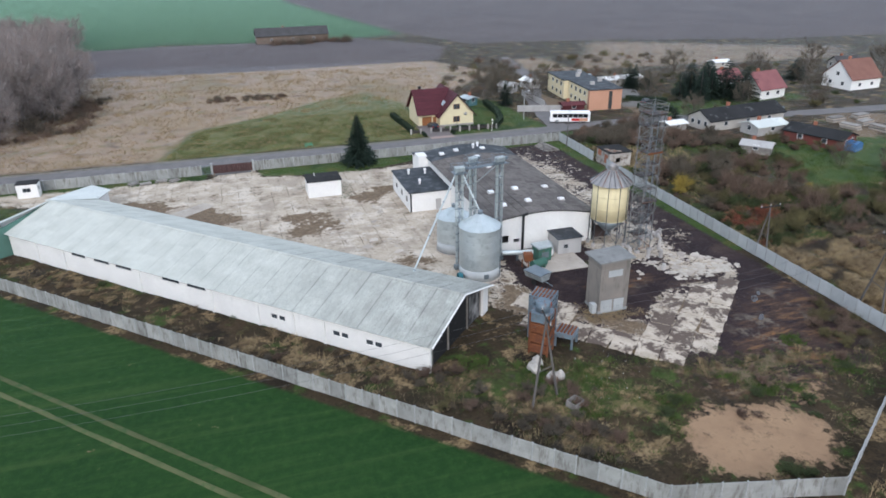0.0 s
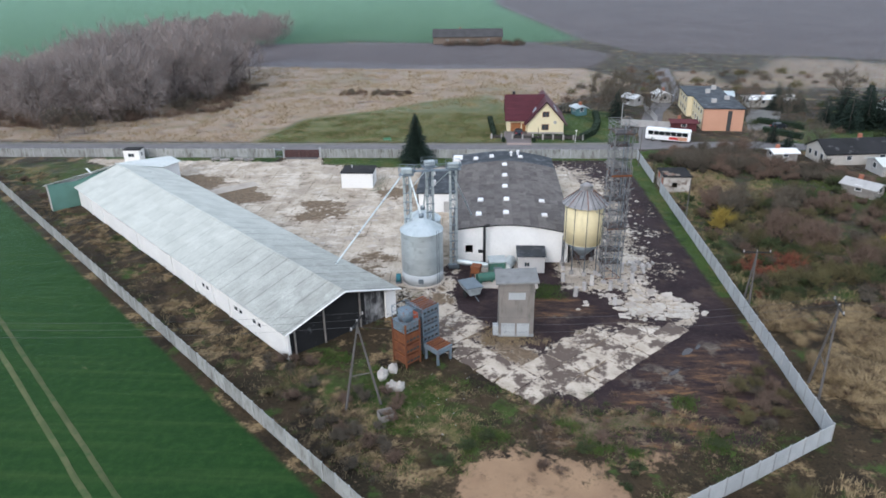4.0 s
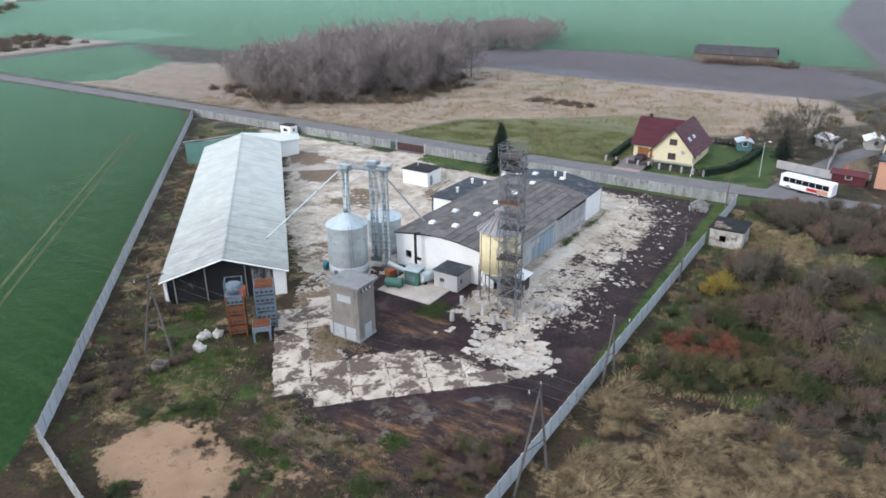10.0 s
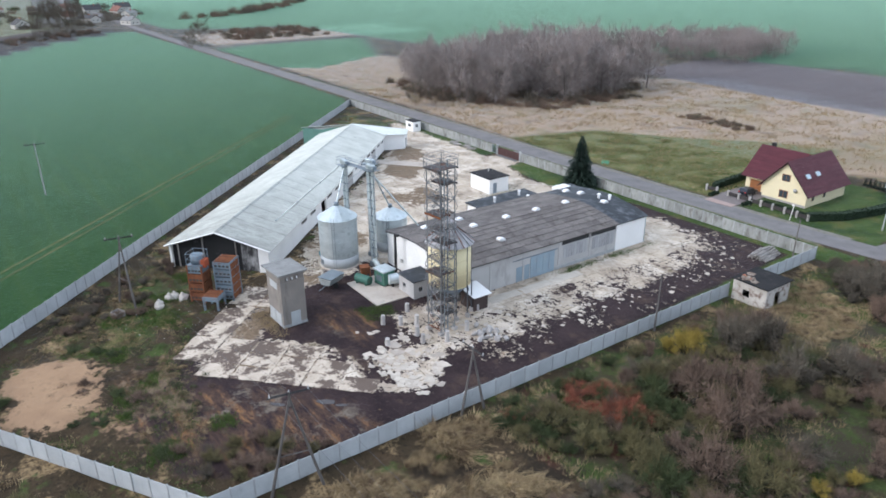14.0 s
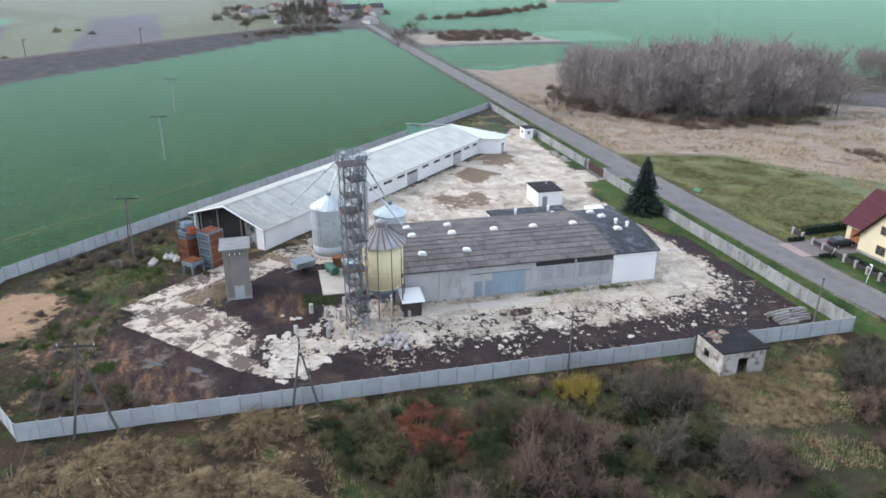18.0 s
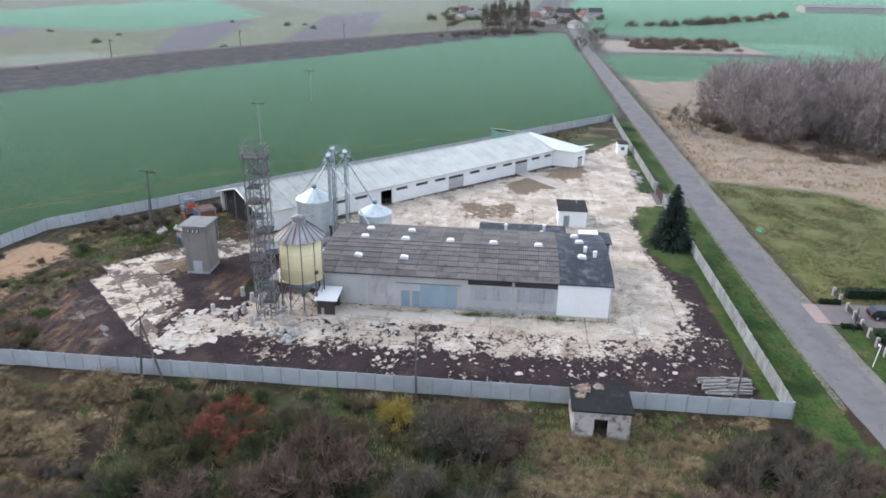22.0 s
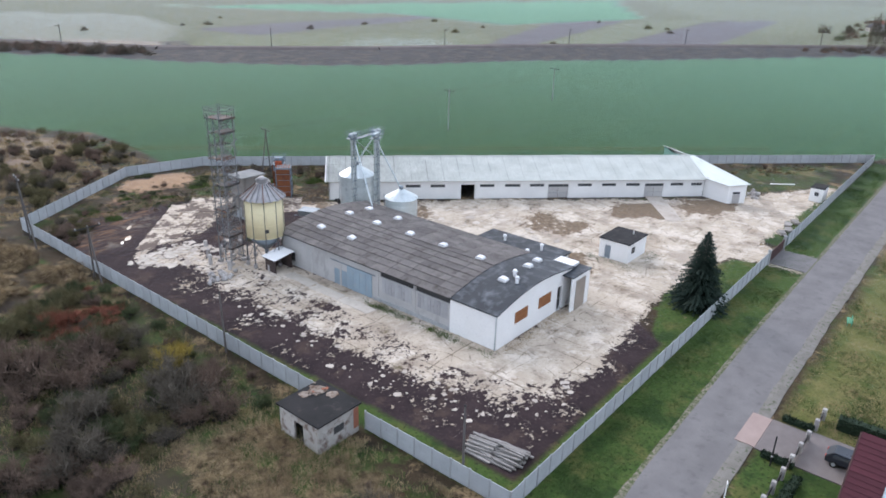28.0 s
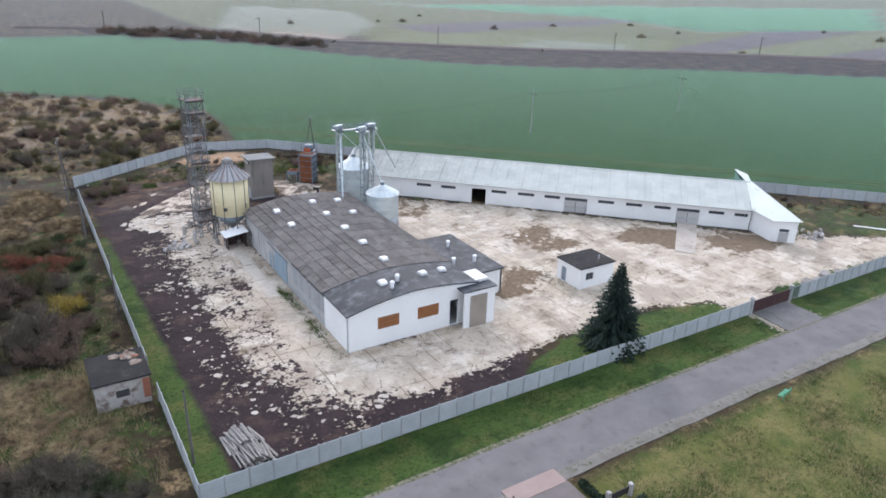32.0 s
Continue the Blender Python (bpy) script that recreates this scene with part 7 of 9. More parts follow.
# ---- village ----
def gable_house(name, cx, cy, w, d, eave, ridge, turn, wall_mt, roof_mt, label, windows=2, category="house"):
    """w across the gable (x), d along the ridge (y)."""
    root = thing(name, pose(cx, cy, 0, 0, 0, turn), label, category, "village buildings")
    part("wall_shell", prism([(-w / 2, -0.3), (w / 2, -0.3), (w / 2, eave), (0, ridge - 0.15), (-w / 2, eave)], -d / 2, d / 2), wall_mt, root)
    sl_ = math.hypot(w / 2 + 0.4, (ridge - eave) * (w / 2 + 0.4) / (w / 2))
    k = (ridge - eave) / (w / 2)
    for s in (-1, 1):
        e = s * (w / 2 + 0.45)
        part("roof_slope", prism([(0, ridge - 0.05), (e, ridge - 0.05 - k * abs(e)), (e, ridge + 0.13 - k * abs(e)), (0, ridge + 0.13)], -d / 2 - 0.4, d / 2 + 0.4), roof_mt, root)
    part("chimney", box(0.4, 1.0, d * 0.1, d * 0.1 + 0.7, ridge - 0.8, ridge + 0.8), BRICK_RED, root)
    for i in range(windows):
        for s in (-1, 1):
            x = (i - (windows - 1) / 2) * w / (windows + 0.4)
            f = part("window", box(x - 0.55, x + 0.55, s * d / 2 - 0.04, s * d / 2 + 0.04, 1.0, 2.2), WHITE_PLASTIC, root)
            part("pane", box(x - 0.46, x + 0.46, s * d / 2 - 0.06, s * d / 2 + 0.06, 1.08, 2.12), WINDOW, f)
        y = (i - (windows - 1) / 2) * d / (windows + 0.4)
        for s in (-1, 1):
            f = part("window", box(s * w / 2 - 0.04, s * w / 2 + 0.04, y - 0.6, y + 0.6, 1.0, 2.1), WHITE_PLASTIC, root)
            part("pane", box(s * w / 2 - 0.06, s * w / 2 + 0.06, y - 0.5, y + 0.5, 1.08, 2.02), WINDOW, f)
    if ridge - eave > 2.5:
        for s in (-1, 1):
            f = part("gable_window", box(-0.6, 0.6, s * d / 2 - 0.04, s * d / 2 + 0.04, eave + 0.3, eave + 1.5), WHITE_PLASTIC, root)
            part("pane", box(-0.5, 0.5, s * d / 2 - 0.06, s * d / 2 + 0.06, eave + 0.4, eave + 1.4), WINDOW, f)
    return root


# The red and russet roof colours are dulled to carry distance haze.
PINK_ROOF = surface("haze_dulled_red_tin", (0.24, 0.095, 0.095), (0.20, 0.08, 0.082), None, 0.6, 0.7)
RUSSET_ROOF = surface("russet_tile", (0.21, 0.105, 0.08), (0.18, 0.09, 0.07), None, 0.6, 0.85)
DARK_ROOF = surface("old_dark_tile", (0.07, 0.068, 0.07), (0.055, 0.053, 0.055), None, 0.6, 0.85)
DULL_WALL = surface("dull_pale_render", (0.50, 0.48, 0.44), (0.43, 0.41, 0.38), None, 0.6, 0.9)
gable_house("red_roofed_house", 149.0, 170.0, 9, 10, 3.0, 7.0, 100, CLEAN_WHITE, PINK_ROOF, "white house with a dull red tin roof")
gable_house("red_roofed_house", 147.0, 183.5, 7, 8, 2.8, 5.4, 95, CLEAN_WHITE, PINK_ROOF, "small white house with a pinkish red roof")
gable_house("russet_roofed_house", 184, 172, 10.5, 12, 3.4, 8.2, 95, CLEAN_WHITE, RUSSET_ROOF, "white house with a russet tiled roof")
gable_house("long_outbuilding", 121.5, 145.0, 7.5, 24, 2.6, 4.6, 97, DULL_WALL, BLACK_BOARDS, "long low outbuilding with an old black roof", 3, "outbuilding")
gable_house("pale_shed", 122.0, 135.6, 5.5, 9, 2.2, 3.0, 95, GREY_RENDER, ROOF_SHEET, "low shed with a pale sheet roof", 1, "shed")
gable_house("dark_shed", 127.4, 124.0, 7, 13, 2.4, 3.6, 22, surface("dark_red_boards", (0.16, 0.05, 0.04), (0.11, 0.045, 0.04), (0.05, 0.05, 0.055), 0.4, 0.85), BLACK_BOARDS, "wide dark red shed with a black felt roof", 2, "shed")
gable_house("garden_shed", 109.0, 122.0, 3.5, 6, 1.9, 2.6, 40, GREY_WOOD, GREY_RENDER, "small grey wooden shed among bushes", 1, "shed")
gable_house("garden_shed", 65.2, 187.5, 3.0, 3.6, 2.0, 2.4, 20, surface("teal_wall", (0.10, 0.20, 0.22), (0.08, 0.17, 0.19), None), GALV, "small teal garden shed with a pale roof", 1, "shed")
gable_house("garden_shed", 91.0, 204.0, 4, 5, 2.2, 3.0, 10, GREY_RENDER, CLEAN_WHITE, "small shed with a white roof in a garden", 1, "shed")
gable_house("garden_shed", 82.0, 200.0, 4, 4.5, 2.2, 3.0, 40, GREY_RENDER, CLEAN_WHITE, "small pale-roofed shed in a garden", 1, "shed")
gable_house("garden_shed", 104.5, 203.0, 4.5, 12, 2.4, 3.2, 80, GREY_RENDER, GALV, "row of low garages with a pale roof", 2, "garage")
gable_house("village_house", 168, 214, 4, 6, 2.0, 2.6, 90, DULL_WALL, CLEAN_WHITE, "distant low white garage", 1, "garage")
gable_house("village_house", 205, 196, 6, 8, 2.4, 4.4, 80, DULL_WALL, DARK_ROOF, "distant dull house with a dark roof")
gable_house("far_barn", 31, 337, 9, 32, 3.4, 6.2, 91, surface("tan_barn_wall", (0.20, 0.16, 0.13), (0.17, 0.135, 0.11), None), DARK_ROOF, "distant long field barn with a dark roof", 3, "barn")

tarp = thing("blue_tarpaulin", pose(130.0, 117.2, 0, 0, 0, 22), "bright blue tarpaulin over a stack by the dark shed", "tarpaulin")
part("sheet", prism([(-2.0, -0.1), (2.0, -0.1), (1.8, 1.5), (0.3, 2.0), (-1.7, 1.6)], -1.6, 1.6), surface("blue_tarp", (0.06, 0.16, 0.33), (0.05, 0.12, 0.26), None, 1.0, 0.6), tarp)
part("edge_rope", bar((-2.0, -1.62, 0.3), (2.0, -1.62, 0.3), 0.04, 5), GREY_WOOD, tarp)
stack_rng = random.Random(3)
for tx_, ty_, turn_ in ((146, 138, 10), (150, 133, 12), (143.5, 131, 100), (154, 138.5, 8), (149, 127.5, 95)):
    ts = thing("timber_stack", pose(tx_, ty_, 0, 0, 0, turn_), "low stack of sawn timber on a bare lot", "timber stack", "timber stacks")
    for k in range(4):
        part("plank_layer", box(-2.2, 2.2, -1.0, 1.0, 0.1 + k * 0.32, 0.34 + k * 0.32), GREY_WOOD if k % 2 else SLAB, ts).matrix_basis = pose(stack_rng.uniform(-0.3, 0.3), stack_rng.uniform(-0.15, 0.15), 0, 0, 0, stack_rng.uniform(-4, 4))
    part("bearer", box(-1.6, -1.3, -0.9, 0.9, -0.05, 0.1, box(1.3, 1.6, -0.9, 0.9, -0.05, 0.1)), GREY_WOOD, ts)
town_rng = random.Random(17)
for k in range(16):
    f = k / 15
    tx_, ty_ = -440 - 210 * town_rng.random(), 60 + 130 * f + town_rng.uniform(-8, 8)
    gable_house("town_house", tx_, ty_, town_rng.uniform(7, 10), town_rng.uniform(9, 14), 3.2, town_rng.uniform(5.0, 7.0), town_rng.uniform(0, 180), DULL_WALL, (DARK_ROOF, RUSSET_ROOF, SLAB_GREY)[k % 3], "distant pale house on the edge of a small town", 2)
# Pale hall in grey wall and roof colours, with haze put into them.
gable_house("works_hall", -752, 480, 22, 90, 6.0, 8.5, 5, DULL_WALL, SLAB_GREY, "very long works hall on the horizon, greyed to carry haze", 4, "works hall")
flats = thing("orange_block", pose(97.9, 168.9, 0, 0, 0, -5), "two-storey orange and cream flats with flat dark roofs", "apartment block")
part("orange_wing", box(-4.7, 4.7, 0, 15.5, -0.3, 5.4), ORANGE, flats, "orange rendered wing")
part("cream_wing", box(-6.0, 4.0, 15.5, 29, -0.3, 5.2), CREAM, flats, "cream rendered wing")
part("cream_side", box(-4.74, -4.7, 1.2, 15.5, -0.3, 5.35), CREAM, flats, "cream side wall")
part("roof_slab", soft_box(-5.0, 5.0, -0.3, 15.6, 5.4, 5.65, 0.04), FELT, flats, "black felt roof")
part("roof_slab", soft_box(-6.3, 4.3, 15.5, 29.3, 5.25, 5.5, 0.04), FELT, flats, "black felt roof")
part("stair_glazing", box(0.9, 1.9, -0.05, 0.0, 0.1, 5.0), DARK_FILL, flats, "dark stair strip")
for x, y in ((-2, 6), (2, 10), (-1, 19), (1.5, 24)):
    part("chimney", box(x, x + 1.2, y, y + 0.7, 5.5, 6.6), GREY_RENDER, flats)
for z in (0.9, 3.5):
    for y in (2.5, 5.7, 8.9, 12.1, 17.2, 20.6, 24.0):
        xw = -4.75 if y < 15 else -6.0
        f = part("window", box(xw - 0.04, xw + 0.02, y, y + 1.3, z, z + 1.2), WHITE_PLASTIC, flats)
        part("pane", box(xw - 0.055, xw - 0.03, y + 0.08, y + 1.22, z + 0.08, z + 1.12), WINDOW, f)
yardwall = thing("village_wall", pose(0, 0, 0), "grey concrete yard wall beside the flats", "wall")
part("run", upright((74.6, 174.6), (88.2, 170.4), 1.7, 1.7, 0.2), GREY_RENDER, yardwall)
part("run", upright((88.2, 170.6), (92.4, 174.4), 1.7, 1.7, 0.2), GREY_RENDER, yardwall)
part("run", box(84, 84.2, 178, 194, -0.1, 1.6), GREY_RENDER, yardwall)
RED_SHED = surface("red_shed_paint", (0.10, 0.028, 0.032), (0.08, 0.024, 0.028), None)
gable_house("garage_row", 119.5, 198.5, 5, 13, 2.2, 2.8, 95, DULL_WALL, CLEAN_WHITE, "low row of garages with a white sheet roof", 2, "garage")
gable_house("garden_shed", 103.0, 144.4, 3.4, 5, 1.9, 2.3, 95, GREY_WOOD, CLEAN_WHITE, "small shed with a white roof beside the road", 1, "shed")
ribbon("flats_yard", [(108.5, 169), (111.5, 180), (116.5, 192)], 8.0, 0.03, PAVING, "pale paved yard behind the flats", "yard")
gable_house("red_shed", 88.8, 170.6, 3.2, 6, 2.0, 2.5, 85, RED_SHED, RED_SHED, "low dark red shed beside the flats", 1, "shed")


# ---- trees, shrubs and grass ----
class Soup:
    """Collects triangles and quads for one mesh."""

    def __init__(self):
        self.v, self.f, self.n = [], [], 0

    def add(self, verts, faces):
        verts = np.asarray(verts, float)
        self.v.append(verts)
        self.f.append(np.asarray(faces) + self.n)
        self.n += len(verts)

    def mesh(self, name, mt):
        me = bpy.data.meshes.new(name)
        v = np.concatenate(self.v)
        me.from_pydata(v.tolist(), [], [r for f in self.f for r in f.tolist()])
        me.materials.append(mt)
        return me


def blades(rg, n, base, length, width, lean, up=1.0):
    """n tapering blades from points base (n, 3)."""
    az = rg.uniform(0, 2 * np.pi, n)
    ln = length * rg.uniform(0.6, 1.25, n)
    tilt = np.abs(rg.normal(0, lean, n))
    d = np.stack([np.cos(az) * np.sin(tilt), np.sin(az) * np.sin(tilt), np.cos(tilt) * up], 1)
    side = np.stack([-np.sin(az), np.cos(az), np.zeros(n)], 1) * (width * rg.uniform(0.6, 1.3, n))[:, None]
    tip = base + d * ln[:, None]
    v = np.stack([base - side, base + side, tip], 1).reshape(-1, 3)
    return v, np.arange(3 * n).reshape(n, 3)


def limb(sp, p, q, r0, r1):
    """A three-sided tapering stick."""
    p, q = np.asarray(p), np.asarray(q)
    d = q - p
    d = d / (np.linalg.norm(d) + 1e-9)
    a = np.cross(d, (0.3, 0.7, 0.2))
    a /= np.linalg.norm(a) + 1e-9
    b = np.cross(d, a)
    ring = [math.cos(k) * a + math.sin(k) * b for k in (0, 2.094, 4.189)]
    sp.add([p + r0 * w for w in ring] + [q + r1 * w for w in ring], [(0, 1, 4, 3), (1, 2, 5, 4), (2, 0, 3, 5)])


def bare_tree(rg, height, spread, twigs=7, thick=1.0):
    """Wood and twig soups of a leafless tree at the origin."""
    wood, fine = Soup(), Soup()
    top = np.array([rg.normal(0, 0.3), rg.normal(0, 0.3), height * 0.8])
    limb(wood, (0, 0, -0.3), top * 0.45, 0.16 * thick * height / 10, 0.11 * thick * height / 10)
    limb(wood, top * 0.45, top, 0.11 * thick * height / 10, 0.03)
    tips = []
    for i in range(9):
        f = 0.22 + 0.75 * i / 9 + rg.uniform(-0.03, 0.03)
        s = top * f
        az = i * 2.4 + rg.uniform(-0.4, 0.4)
        ln = spread * (1.1 - 0.65 * f) * rg.uniform(0.75, 1.2)
        e = s + np.array([math.cos(az) * ln, math.sin(az) * ln, ln * rg.uniform(0.35, 0.95)])
        limb(wood, s, e, 0.065 * thick * height / 10, 0.025)
        for k in range(5):
            m = s + (e - s) * rg.uniform(0.3, 1.0)
            az2 = az + rg.normal(0, 0.9)
            l2 = spread * 0.42 * rg.uniform(0.6, 1.2)
            e2 = m + np.array([math.cos(az2) * l2, math.sin(az2) * l2, l2 * rg.uniform(0.5, 1.4)])
            limb(fine, m, e2, 0.03, 0.012)
            tips += [m + (e2 - m) * t for t in (0.35, 0.7, 1.0)]
    tips = np.array(tips)
    base = np.repeat(tips, twigs, 0) + rg.normal(0, 0.12, (len(tips) * twigs, 3))
    fine.add(*blades(rg, len(base), base, height * 0.13, 0.024, 0.85))
    n = 1900
    d = rg.normal(0, 1, (n, 3))
    d /= np.linalg.norm(d, axis=1)[:, None]
    q = rg.uniform(0.55, 1.0, n) ** 0.6
    lump = 1 + 0.16 * np.sin(d[:, 0] * 5 + 1) * np.cos(d[:, 1] * 4)
    c = np.stack([d[:, 0] * spread, d[:, 1] * spread, height * 0.52 + d[:, 2] * height * 0.45], 1)
    c[:, :2] *= (q * lump)[:, None]
    c[:, 2] = height * 0.52 + (c[:, 2] - height * 0.52) * q * lump
    tip = c + (d * 0.7 + rg.normal(0, 0.6, (n, 3)) + np.array([0, 0, 0.2])) * (height * 0.085 * rg.uniform(0.5, 1.3, n))[:, None]
    side = np.cross(tip - c, rg.normal(0, 1, (n, 3)))
    side = side / (np.linalg.norm(side, axis=1)[:, None] + 1e-9) * 0.026
    fine.add(np.stack([c - side, c + side, tip], 1).reshape(-1, 3), np.arange(3 * n).reshape(n, 3))
    return wood, fine


def place(sp, soup, x, y, s, turn, z=0.0, sz=None):
    c, n = math.cos(turn), math.sin(turn)
    m = np.array([[c, -n, 0], [n, c, 0], [0, 0, 1]]) * s
    m[2, 2] = sz or s
    off = sp.n
    v = np.concatenate(soup.v) @ m.T + np.array([x, y, z])
    sp.v.append(v)
    sp.f += [f + off for f in soup.f]
    sp.n += len(v)


rg = np.random.default_rng(5)
trees = [bare_tree(rg, 10, 4.0, 10) for _ in range(4)]
WOODS = [(-112, 186), (-75, 172), (-54, 180), (-39, 207), (-40, 227), (-52, 280), (-62, 370), (-110, 395), (-128, 330), (-105, 280), (-120, 230)]
wood_s, twig_s = Soup(), Soup()
wx, wy = rg.uniform(-135, -35, 2600), rg.uniform(170, 400, 2600)
ok = inside(wx, wy, [tuple(map(float, p)) for p in WOODS], 6.0) > 0.5
kept = []
for x, y in zip(wx[ok], wy[ok]):
    if len(kept) < 260 and all((x - a) ** 2 + (y - b) ** 2 > (17 if y < 255 else 22) for a, b in kept):
        kept.append((x, y))
for i, (x, y) in enumerate(kept):
    if 248 < y < 318:
        continue
    s = rg.uniform(1.3, 2.05) * (0.62 if x < -92 else 1.0) if y < 255 else rg.uniform(0.8, 1.2)
    a, b = trees[i % 4]
    t = rg.uniform(0, 6.28)
    place(wood_s, a, x, y, s, t)
    place(twig_s, b, x, y, s, t)
woodland = thing("bare_woodland", pose(0, 0, 0), "dense leafless grey-brown winter woodland", "woodland", kind="stuff")
part("trunks", wood_s.mesh("trunks", BARK), None, woodland)
part("twigs", twig_s.mesh("twigs", TWIG), None, woodland)

for x, y, s, lab in ((73.8, 186.0, 0.95, "tall bare tree by the side road"), (77.0, 193.0, 1.1, "tall bare tree in a garden"), (71.0, 191.0, 0.9, "bare birch beside a garden"), (-66.5, 161.6, 0.75, "small bare tree on the roadside"), (-278, 159.5, 1.3, "bare roadside tree far along the road"),
                     (-62.0, 165.5, 0.6, "low bare tree at the reed edge"), (112, 150, 0.7, "bare fruit tree among gardens"), (135, 160, 0.7, "leafless tree in a garden"), (118, 108, 0.55, "small bare orchard tree"), (126, 104, 0.5, "small bare orchard tree"), (190, 195, 1.0, "leafless tree between village houses"), (-262, 148.5, 0.9, "leafless tree beside the road")):
    k = int(abs(x)) % 4
    tr_ = thing("bare_tree", pose(x, y, 0, 0, 0, x * 7 % 360) @ Matrix.Diagonal((s, s, s, 1)), lab, "tree", "leafless trees")
    part("trunk", trees[k][0].mesh("trunk", BARK), None, tr_)
    part("crown", trees[k][1].mesh("crown", SHRUB_GREY), None, tr_)


def conifer(rg, height, radius, tiers, per):
    sp = Soup()
    for i in range(tiers):
        f = i / (tiers - 1)
        z = 0.5 + (height - 0.8) * f
        r = radius * (1 - f) ** 0.85 * rg.uniform(0.85, 1.1) + 0.15
        n = max(6, int(per * (1 - f * 0.8)))
        az = np.linspace(0, 2 * np.pi, n, endpoint=False) + rg.uniform(0, 1, n)
        rr = r * rg.uniform(0.72, 1.12, n)
        for a, q in zip(az, rr):
            d = np.array([math.cos(a), math.sin(a), 0])
            s = np.array([-math.sin(a), math.cos(a), 0])
            m = 9
            t = np.linspace(0.12, 1, m)
            spine = d * (q * t)[:, None] + np.array([0, 0, z]) + np.array([0, 0, 1]) * ((0.12 * q * np.sin(t * 2.6) - 0.16 * q * t)[:, None])
            w = 0.16 * q * (1.15 - t) + 0.07
            left, right = spine + s * w[:, None] + rg.normal(0, 0.05, (m, 3)) - np.array([0, 0, 0.13]), spine - s * w[:, None] + rg.normal(0, 0.05, (m, 3)) - np.array([0, 0, 0.13])
            tip = spine + d * 0.22 + rg.normal(0, 0.05, (m, 3))
            v = np.concatenate([spine, left, right, tip])
            fs = []
            for k in range(m - 1):
                fs += [(k, m + k, 3 * m + k), (k, 3 * m + k, 2 * m + k), (k, k + 1, m + k), (k + 1, k, 2 * m + k)]
            sp.add(v, fs)
    return sp


sprc = thing("spruce_tree", pose(25.0, 142.0, 0) @ Matrix.Diagonal((1.06, 1.06, 1.0, 1)), "tall dense dark green spruce beside the roadside fence", "tree")
part("trunk", cyl(0.22, -0.2, 9.6, 8, 0.04), BARK, sprc)
part("crown", conifer(rg, 10.7, 3.7, 30, 40).mesh("crown", SPRUCE), None, sprc)
cone = conifer(rg, 8.0, 2.6, 16, 18).mesh("crown", SPRUCE)
for x, y, s in ((128, 169, 1.25), (124, 173, 1.0), (133, 171, 1.15), (120, 194, 0.9), (124, 197, 0.8), (106, 158, 0.6), (74.5, 183, 0.9), (79, 203, 0.7), (103, 191, 0.7), (138, 167, 1.0)):
    cn = thing("garden_conifer", pose(x, y, 0, 0, 0, x * 31 % 360) @ Matrix.Diagonal((s * 1.15, s * 1.15, s, 1)), "dark evergreen conifer in a village garden", "tree", "garden conifers")
    part("trunk", cyl(0.2, -0.2, 6.5, 6, 0.05), BARK, cn)
    piece("crown", cone, cn, Matrix.Identity(4))
pop = thing("poplar_row", pose(0, 0, 0), "row of tall narrow leafless poplars far across the field", "trees", kind="stuff")
pw, pt = Soup(), Soup()
for i in range(6):
    a, b = trees[i % 4]
    x, y = -378 - 3.6 * i + (i > 2) * -5, 92 + 5.6 * i
    hgt = 2.3 + 0.25 * (i % 3)
    place(pw, a, x, y, 0.75, i, -4.0, hgt)
    place(pt, b, x, y, 0.75, i, -4.0, hgt)
    place(pt, trees[(i + 1) % 4][1], x + 0.6, y + 0.4, 0.7, i + 2, -4.0, hgt * 0.97)
part("trunks", pw.mesh("trunks", BARK), None, pop)
part("twigs", pt.mesh("twigs", SHRUB_GREY), None, pop)

for x, y, s, k in ((160, 186, 1.0, 1), (172, 178, 0.9, 2), (158, 158, 0.8, 3), (110, 186, 0.8, 0), (116, 176, 0.9, 1), (100, 152, 0.5, 2), (205, 180, 1.1, 3), (140, 200, 1.0, 0), (93, 200, 0.7, 1), (84, 186, 0.8, 2)):
    tr_ = thing("bare_tree", pose(x, y, 0, 0, 0, x * 7 % 360) @ Matrix.Diagonal((s, s, s, 1)), "leafless garden tree in the village", "tree", "leafless trees")
    part("trunk", trees[k][0].mesh("trunk", BARK), None, tr_)
    part("crown", trees[k][1].mesh("crown", SHRUB_GREY), None, tr_)
for x, y, s in ((134, 174, 1.45), (138, 171, 1.5), (130, 177, 1.35), (142, 168, 1.3), (136, 178, 1.3), (176, 186, 1.0), (105.1, 147.2, 0.7), (119.9, 191.8, 0.85), (124.0, 189.8, 0.8)):
    cn = thing("garden_conifer", pose(x, y, 0, 0, 0, x * 31 % 360) @ Matrix.Diagonal((s * 1.6, s * 1.6, s * 0.9, 1)), "broad dark evergreen in a village garden", "tree", "garden conifers")
    part("trunk", cyl(0.2, -0.2, 6.5, 6, 0.05), BARK, cn)
    piece("crown", cone, cn, Matrix.Identity(4))

# hedges


